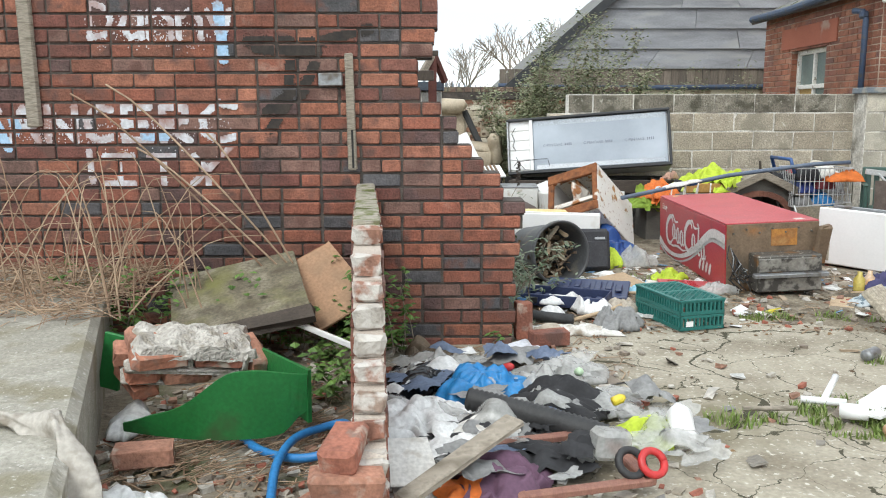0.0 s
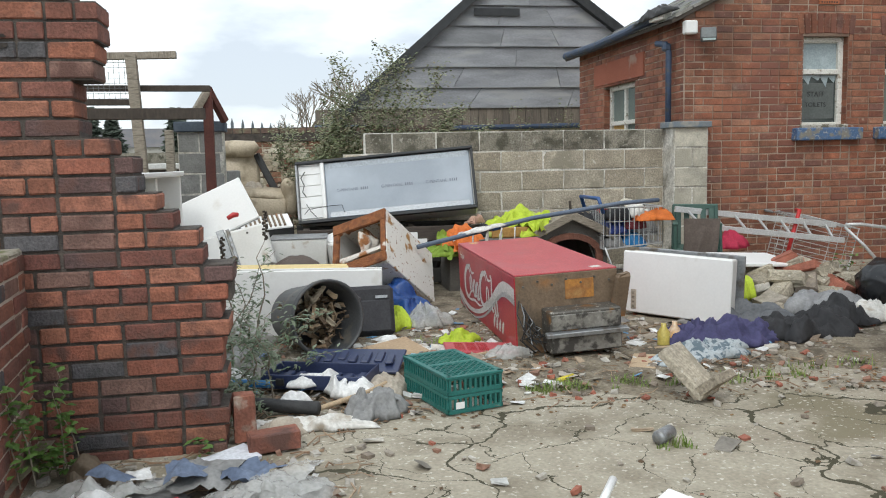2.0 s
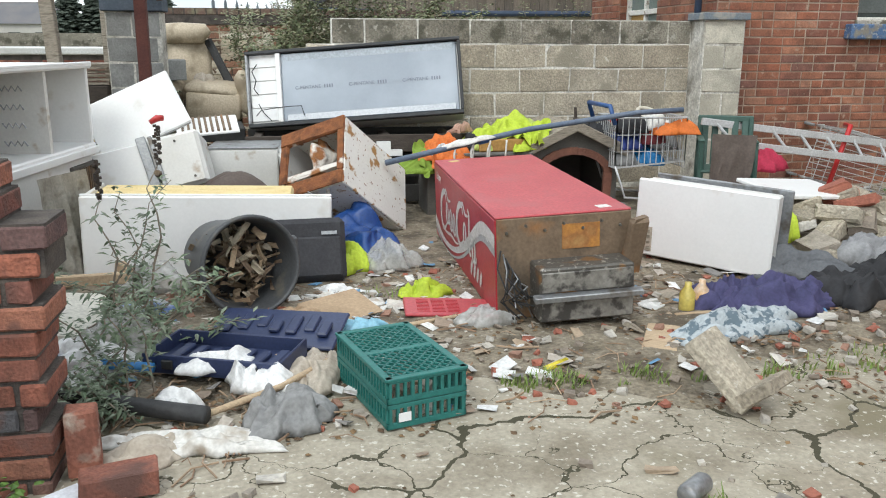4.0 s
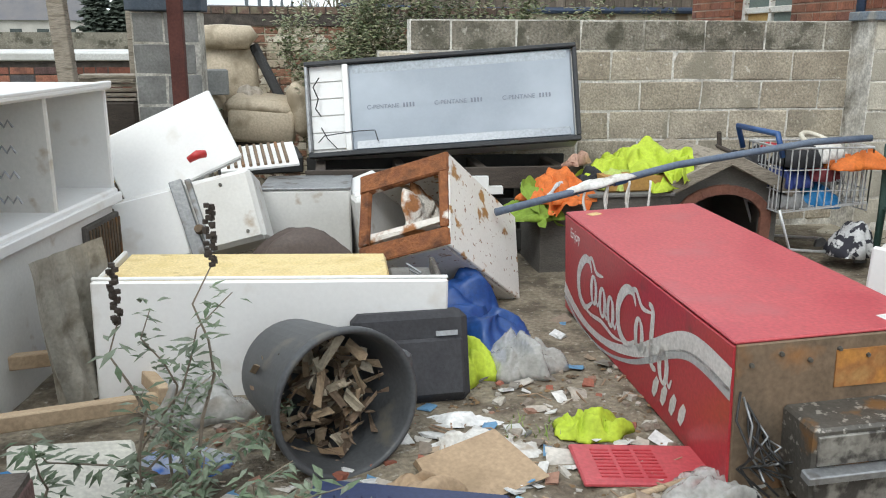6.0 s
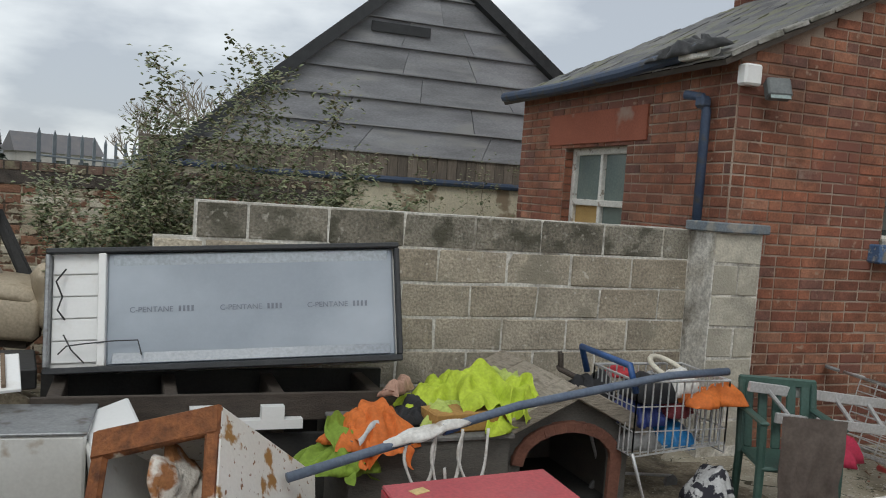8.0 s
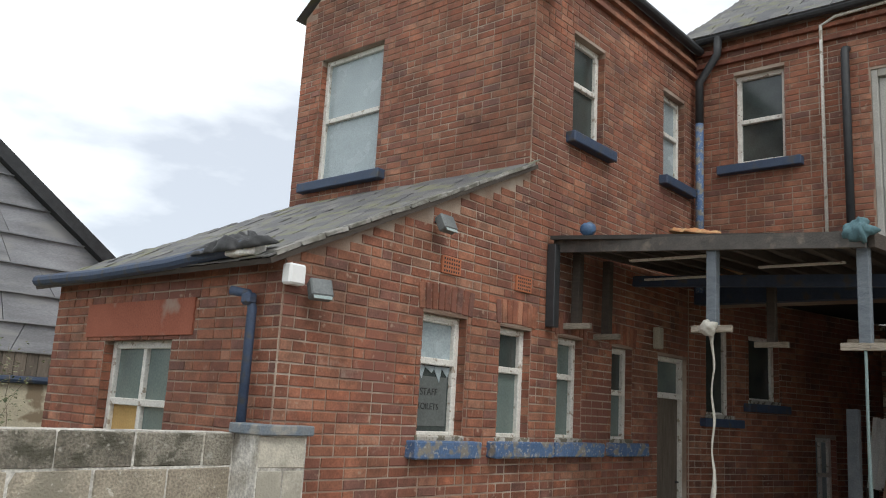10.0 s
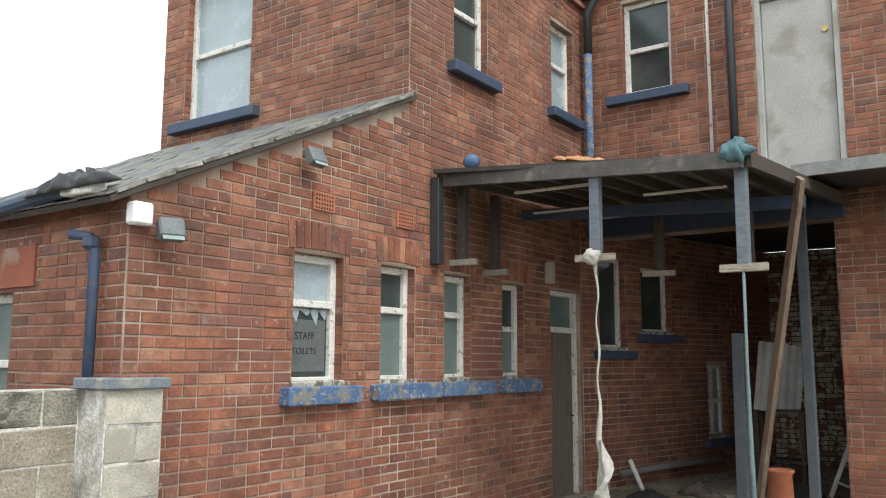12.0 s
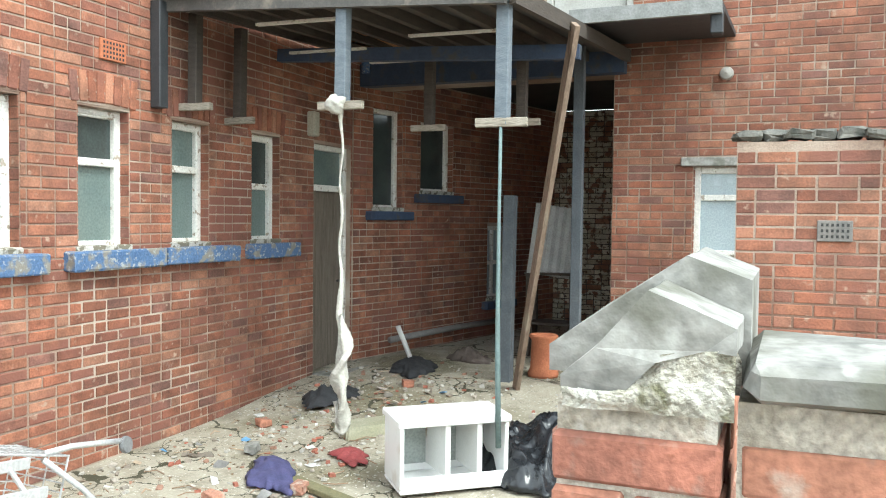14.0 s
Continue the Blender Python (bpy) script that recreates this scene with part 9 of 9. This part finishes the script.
def shrub(name, label, stems, leaf_mat, size, per, spread, wide=.26, stem_r=.008, cat="shrub", plume=False):
    sh = thing(name, label, cat)
    lv = Builder()
    for pts in stems:
        pts = [Vector(p) for p in pts]
        st_ = part("stem", Builder().tube(pts, [stem_r * (1 - .75 * i / (len(pts) - 1)) for i in range(len(pts))], 5), TWIG, sh)
        for i in range(per):
            f = random.uniform(.12, 1) * (len(pts) - 1)
            k = min(int(f), len(pts) - 2)
            p = pts[k].lerp(pts[k + 1], f - k) + rnd_dir() * random.uniform(0, spread)
            leaf(lv, p, rnd_dir(-.5, .7), size * random.uniform(.6, 1.25), wide)
        if plume:
            q = pts[-1]
            pl = Builder()
            for i in range(26):
                pl.box(q + Vector((random.uniform(-.012, .012), random.uniform(-.012, .012), i * .007)), (.014, .014, .012), (0, 0, random.uniform(0, 90)))
            part("seed_head", pl, WOOD_DARK, st_, "dry brown seed head")["kind"] = "stuff"
    part("leaves", lv, leaf_mat, sh)["kind"] = "stuff"
    return sh


def stem_from(x, y, z, dx, dy, h, bend=.1, n=6):
    return [(x + dx * (i / n) + bend * noise.noise(Vector((x * 3, i * .5, 1))) * i / n, y + dy * (i / n) + bend * noise.noise(Vector((y * 3, i * .5, 7))) * i / n, z + h * (i / n) ** .8) for i in range(n + 1)]


bud = [stem_from(.42 + random.uniform(-.2, .4), 6.05 + random.uniform(-.35, .6), 0, random.uniform(-.3, .5), random.uniform(-.4, .3), random.uniform(.15, .5)) for i in range(16)]
bud += [stem_from(.35, 6.6, 0, .42, -.2, .78), stem_from(.5, 6.7, 0, .05, -.2, .72), stem_from(.2, 6.4, 0, .1, -.3, .5)]
shrub("buddleia", "straggling grey-green buddleia growing through litter", bud, LEAF_BUD, .058, 62, .05, .17, .006, plume=False)
tall = [stem_from(.6, 6.55, 0, .12, -.1, .85), stem_from(.45, 6.5, 0, .02, -.1, .7)]
shrub("buddleia", "tall buddleia stems with dry brown seed heads", tall, LEAF_BUD, .07, 20, .03, .17, plume=True)
weeds = [stem_from(.35 + random.uniform(-.3, .5), 5.4 + random.uniform(-.1, .4), 0, random.uniform(-.2, .2), random.uniform(-.2, .1), random.uniform(.1, .26)) for i in range(18)]
shrub("weed_clump", "low grey-green weeds at the broken wall's end", weeds, LEAF_BUD, .052, 60, .055, .17)
shrub("weed_clump", "grey-green weeds beside the dumped armchair", [stem_from(.05 + random.uniform(-.15, .2), 10.75 + random.uniform(-.15, .15), .45, random.uniform(-.1, .15), random.uniform(-.1, .05), random.uniform(.25, .5)) for i in range(14)], LEAF_BUD, .06, 30, .05, .2, .004, "weeds")
shrub("nettles", "bright green nettles against the low wall", [stem_from(-.42 + random.uniform(-.12, .08), 3.6 + i * .1, .06, random.uniform(-.08, .1), random.uniform(-.1, .1), random.uniform(.15, .35)) for i in range(14)], LEAF_GREEN, .055, 20, .05, .42, .004, "nettles")
shrub("weed_clump", "green weeds along the foot of the graffiti wall", [stem_from(-2.1 + i * .05, 4.75 + random.uniform(-.35, .2), .08, random.uniform(-.1, .1), random.uniform(-.1, .05), random.uniform(.2, .52)) for i in range(42)], LEAF_GREEN, .05, 26, .06, .35, .004, "weeds")
shrub("weed_clump", "green weeds at the foot of the broken wall", [stem_from(-.2 + random.uniform(-.1, .1), 4.85, 0, random.uniform(-.1, .1), -.05, random.uniform(.1, .3)) for i in range(8)] + [stem_from(.42, 4.98, 0, .05, -.05, .1), stem_from(6.3, 8.6, 0, .1, -.1, .35), stem_from(6.35, 8.7, 0, -.1, -.05, .3)], LEAF_GREEN, .05, 16, .05, .35, .004, "weeds")
ivy = []
for i in range(46):
    x, y = random.uniform(1.0, 2.9), random.uniform(10.75, 11.9)
    hmax = 1.55 + .75 * math.exp(-((x - 1.85) / .45) ** 2)
    ivy.append(stem_from(x, y, .3, random.uniform(-.35, .35), random.uniform(-.3, .3), random.uniform(.9, hmax), .3, 7))
ivy += [stem_from(1.7, 11, .5, .3, 0, 2.15, .3, 8), stem_from(1.6, 11, .5, -.2, 0, 2.0, .3, 8), stem_from(2.0, 11, .5, .6, 0, 1.9, .3, 8)]
shrub("ivy_bush", "tangled leafy bush growing behind the block wall", ivy, LEAF_IVY, .046, 820, .19, .34, .009, "bush")
shrub("brambles", "thin brambles over the shed gutter", [stem_from(2.0 + i * .36, 16.6, -.05, random.uniform(-.6, .6), -.2, random.uniform(1.9, 2.5), .4, 9) for i in range(14)], LEAF_IVY, .06, 130, .25, .34, .008, "brambles")
tufts = Builder()
for cx, cy, rx, ry, n in ((2.08, 3.75, .46, .27, 2500), (1.45, 3.72, .16, .1, 240), (2.35, 5.62, .2, .1, 420), (3.3, 5.55, .7, .07, 420), (2.75, 5.62, .18, .08, 160), (2.62, 4.6, .14, .07, 100), (1.75, 6.95, .25, .2, 160), (4.4, 5.7, .8, .1, 260), (-1.2, 4.75, .8, .15, 500), (-1.6, 4.6, .25, .4, 400)):
    for i in range(n):
        a, r = random.uniform(0, 6.283), math.sqrt(random.random())
        x, y = cx + rx * r * math.cos(a), cy + ry * r * math.sin(a)
        if noise.noise(Vector((x * 9, y * 9, 3))) < -.05 + .25 * (r - .5):
            continue
        h, d = random.uniform(.025, .075) * (1.2 - .6 * r), rnd_dir(0, 0)
        s = Vector((-d.y, d.x, 0)) * .0042
        z0 = .06 if x < -.3 else -.005
        p = Vector((x, y, z0))
        tip, midp = p + d * h * .6 + Vector((0, 0, h)), p + d * h * .2 + Vector((0, 0, h * .6))
        tufts.add([p - s, p + s, midp + s * .7, midp - s * .7, tip], [(0, 1, 2, 3), (3, 2, 4)])
solo("grass", tufts.mesh("grass"), GRASS, "tufts of grass in the cracked concrete", "grass", kind="stuff")
dry = thing("dry_brambles", "tangle of dry brown stems against the graffiti wall", "dry plants")
for i in range(84):
    x, y = random.uniform(-2.7, -1.3), random.uniform(4.0, 4.85)
    if i % 5 == 0:
        x = random.uniform(-1.8, -1.0)
    dx, hh = random.uniform(-.5, .7), random.uniform(.15, .8)
    pts = [(x + dx * f, y + .1 * f, .42 + hh * math.sin(min(1.7, f * 1.9)) * (1 if i % 3 else .6) + .02 * noise.noise(Vector((i, f * 4, 0)))) for f in [k / 7 for k in range(8)]]
    part("stem", Builder().tube(pts, [.005 - .0005 * k for k in range(8)], 4), STRAW, dry)
for x0, z0, x1, z1 in ((-1.75, 1.55, -.62, .35), (-1.95, 1.5, -.72, .3), (-1.2, 1.28, -.62, .32), (-1.6, 1.2, -.7, .4)):
    part("stem", Builder().tube([(x0 + (x1 - x0) * f, 4.82 - .1 * math.sin(f * 3), z0 + (z1 - z0) * f ** 1.3) for f in [k / 8 for k in range(9)]], .006, 5), STRAW, dry)
thatch = Builder()
for i in range(1100):
    x, y = random.uniform(-2.6, -1.45), random.uniform(3.7, 4.9)
    a = random.uniform(0, 6.28)
    l = random.uniform(.08, .22)
    thatch.tube([(x, y, .47 + random.uniform(0, .07)), (x + l * math.cos(a), y + l * math.sin(a), .47 + random.uniform(0, .09))], .0022, 3, False)
for i in range(260):
    x, y = random.uniform(-1.15, -.35), random.uniform(2.9, 3.5)
    a = random.gauss(.6, .4)
    l = random.uniform(.08, .25)
    thatch.tube([(x, y, .07 + random.uniform(0, .03)), (x + l * math.cos(a), y + l * math.sin(a), .07 + random.uniform(0, .05))], .002, 3, False)
solo("dry_grass", thatch.mesh("dry_grass"), STRAW, "matted dry grass stems", "dry grass", kind="stuff")


def bare_tree(name, label, x, y, h, leaf_mat=None, seed=1):
    random.seed(seed)
    tr = thing(name, label, "tree", pose(x, y, 0))
    wood, lv = Builder(), Builder()

    def grow(p, d, l, r, depth):
        q = p + d * l
        wood.tube([p, p.lerp(q, .5) + rnd_dir() * l * .04, q], [r, r * .85, r * .68], 5, False)
        if depth == 0:
            if leaf_mat:
                for i in range(5):
                    leaf(lv, q + rnd_dir() * l * .5, rnd_dir(-.6, .5), h * .03, .4)
            return
        for i in range(3 if depth > 1 else 4):
            grow(q if i else p.lerp(q, .7), (d + rnd_dir(-.1, .8) * .62).normalized(), l * random.uniform(.62, .82), r * .62, depth - 1)

    grow(Vector((0, 0, 0)), Vector((0, 0, 1)), h * .3, h * .02, 5)
    part("trunk", wood, TWIG, tr)
    if lv.v:
        part("crown", lv, leaf_mat, tr)["kind"] = "stuff"
    return tr


bare_tree("bare_tree", "bare winter tree far behind the wall", 4.0, 38, 6.2, seed=5)
bare_tree("bare_tree", "bare winter tree far behind the wall", 1.5, 45, 5.6, seed=6)
for k, (x, y, h) in enumerate(((-4.2, 40, 3.7), (-7.4, 42, 3.3), (-8.4, 42, 3.9))):
    random.seed(30 + k)
    cn = thing("conifer", "dark distant conifer", "tree", pose(x, y, 0))
    part("trunk", Builder().tube([(0, 0, 0), (0, 0, h)], [.14, .02], 6), TWIG, cn)
    cv = Builder()
    for i in range(1300):
        f = random.random() ** .7
        r = (1 - f ** 2) * h * .2 * math.sqrt(random.random()) * (1 + .3 * math.sin(i))
        a = random.uniform(0, 6.28)
        leaf(cv, (r * math.cos(a), r * math.sin(a), .4 + f * (h - .4)), rnd_dir(-.2, .8), .34, .5)
    # distance haze is mixed into the crown's green, making it lighter and greyer
    part("crown", cv, surf("hazed_conifer_green", [(.055, .072, .055), (.075, .092, .07)], .8, 5, .1, pieces=True) if k == 0 else bpy.data.materials["hazed_conifer_green"], cn)["kind"] = "stuff"
    cn["label"] = "dark green distant conifer behind the yard"
random.seed(77)

# ---- small litter ----
def scatter(name, label, material, zones, kind_fn):
    bd = Builder()
    for x0, x1, y0, y1, n in zones:
        for i in range(n):
            x, y = random.uniform(x0, x1), random.uniform(y0, y1)
            kind_fn(bd, x, y)
    return solo(name, bd.mesh(name), material, label, "litter", kind="stuff")


def base_z(x, y):
    if x < -.25 and y < 5.05:
        return .05 + .05 * smooth01(3.4, 4.8, y)
    return yard_z(x, y) + (.02 if 5.6 < y < 9.9 and x < 4.6 else 0)


def chip(bd, x, y):
    s = random.uniform(.012, .05)
    bd.box((x, y, base_z(x, y) + s * .2), (s, s * random.uniform(.5, 1), s * random.uniform(.3, .6)), (random.uniform(-20, 20), random.uniform(-20, 20), random.uniform(0, 180)), jit=s * .12)


def scrap(bd, x, y):
    s = random.uniform(.03, .11)
    bd.box((x, y, base_z(x, y) + .012), (s, s * random.uniform(.3, .9), .003), (random.uniform(-18, 18), random.uniform(-18, 18), random.uniform(0, 180)), jit=s * .12)


def twig(bd, x, y):
    a, l = random.uniform(0, 6.28), random.uniform(.04, .2)
    z = base_z(x, y) + .008
    bd.tube([(x, y, z), (x + l * .5 * math.cos(a), y + l * .5 * math.sin(a), z + random.uniform(0, .02)), (x + l * math.cos(a + .3), y + l * math.sin(a + .3), z)], random.uniform(.002, .005), 4, False)


scatter("rubble_chips", "small rubble and mortar chips on the ground", RUBBLE, ((-1.3, -.35, 2.3, 4.8, 800), (-.3, .3, 2.3, 3.0, 160), (.2, 4.6, 5.3, 7.6, 750), (-.2, 1.2, 2.8, 5.0, 200), (1.2, 4.5, 3.0, 5.3, 90), (5.5, 11.5, 8.2, 10.0, 420), (4.2, 6.5, 5.8, 8.5, 240), (8.5, 12.5, 7.2, 9.8, 200)), chip)
scatter("litter_scraps", "scraps of paper, card and plastic on the ground", surf("mixed_scraps", [(.62, .61, .58), (.5, .47, .42), (.35, .27, .19), (.66, .66, .65), (.2, .19, .18), (.22, .2, .17), (.45, .4, .34), (.26, .2, .15), (.6, .6, .58), (.3, .26, .2), (.17, .14, .11), (.12, .25, .4)], .7, 10, .1, pieces=True),
        ((-.15, 1.0, 2.8, 4.7, 170), (.4, 4.6, 5.6, 7.4, 130), (.3, 2.2, 5.3, 6.8, 110), (1.1, 2.3, 6.5, 8.2, 60), (3.2, 5.6, 6.2, 7.4, 70), (6, 11, 8.2, 9.9, 70), (1.2, 3.5, 3.2, 5.2, 14)), scrap)
scatter("fallen_twigs", "fallen twigs and dry stalks on the ground", STRAW, ((-1.2, -.3, 2.4, 4.6, 160), (.3, 4.5, 5.2, 7.4, 280), (-.2, 1.2, 4.3, 5.0, 60), (.2, 1.4, 5.1, 6.6, 160), (6, 11.5, 8.3, 9.9, 140)), twig)
scatter("dead_leaves", "brown dead leaves and moss in the cracks", surf("dead_leaf", [(.16, .10, .05), (.22, .14, .07), (.11, .07, .04)], .9, 8, .1, pieces=True), ((.3, 4.5, 5.2, 7.6, 1600), (-1.2, -.3, 2.4, 4.8, 260), (1.2, 4.5, 3.0, 5.2, 60), (6, 12, 8.3, 10.0, 400)), lambda bd, x, y: leaf(bd, (x, y, base_z(x, y) + .006), rnd_dir(-.05, .2), random.uniform(.015, .04), .4))
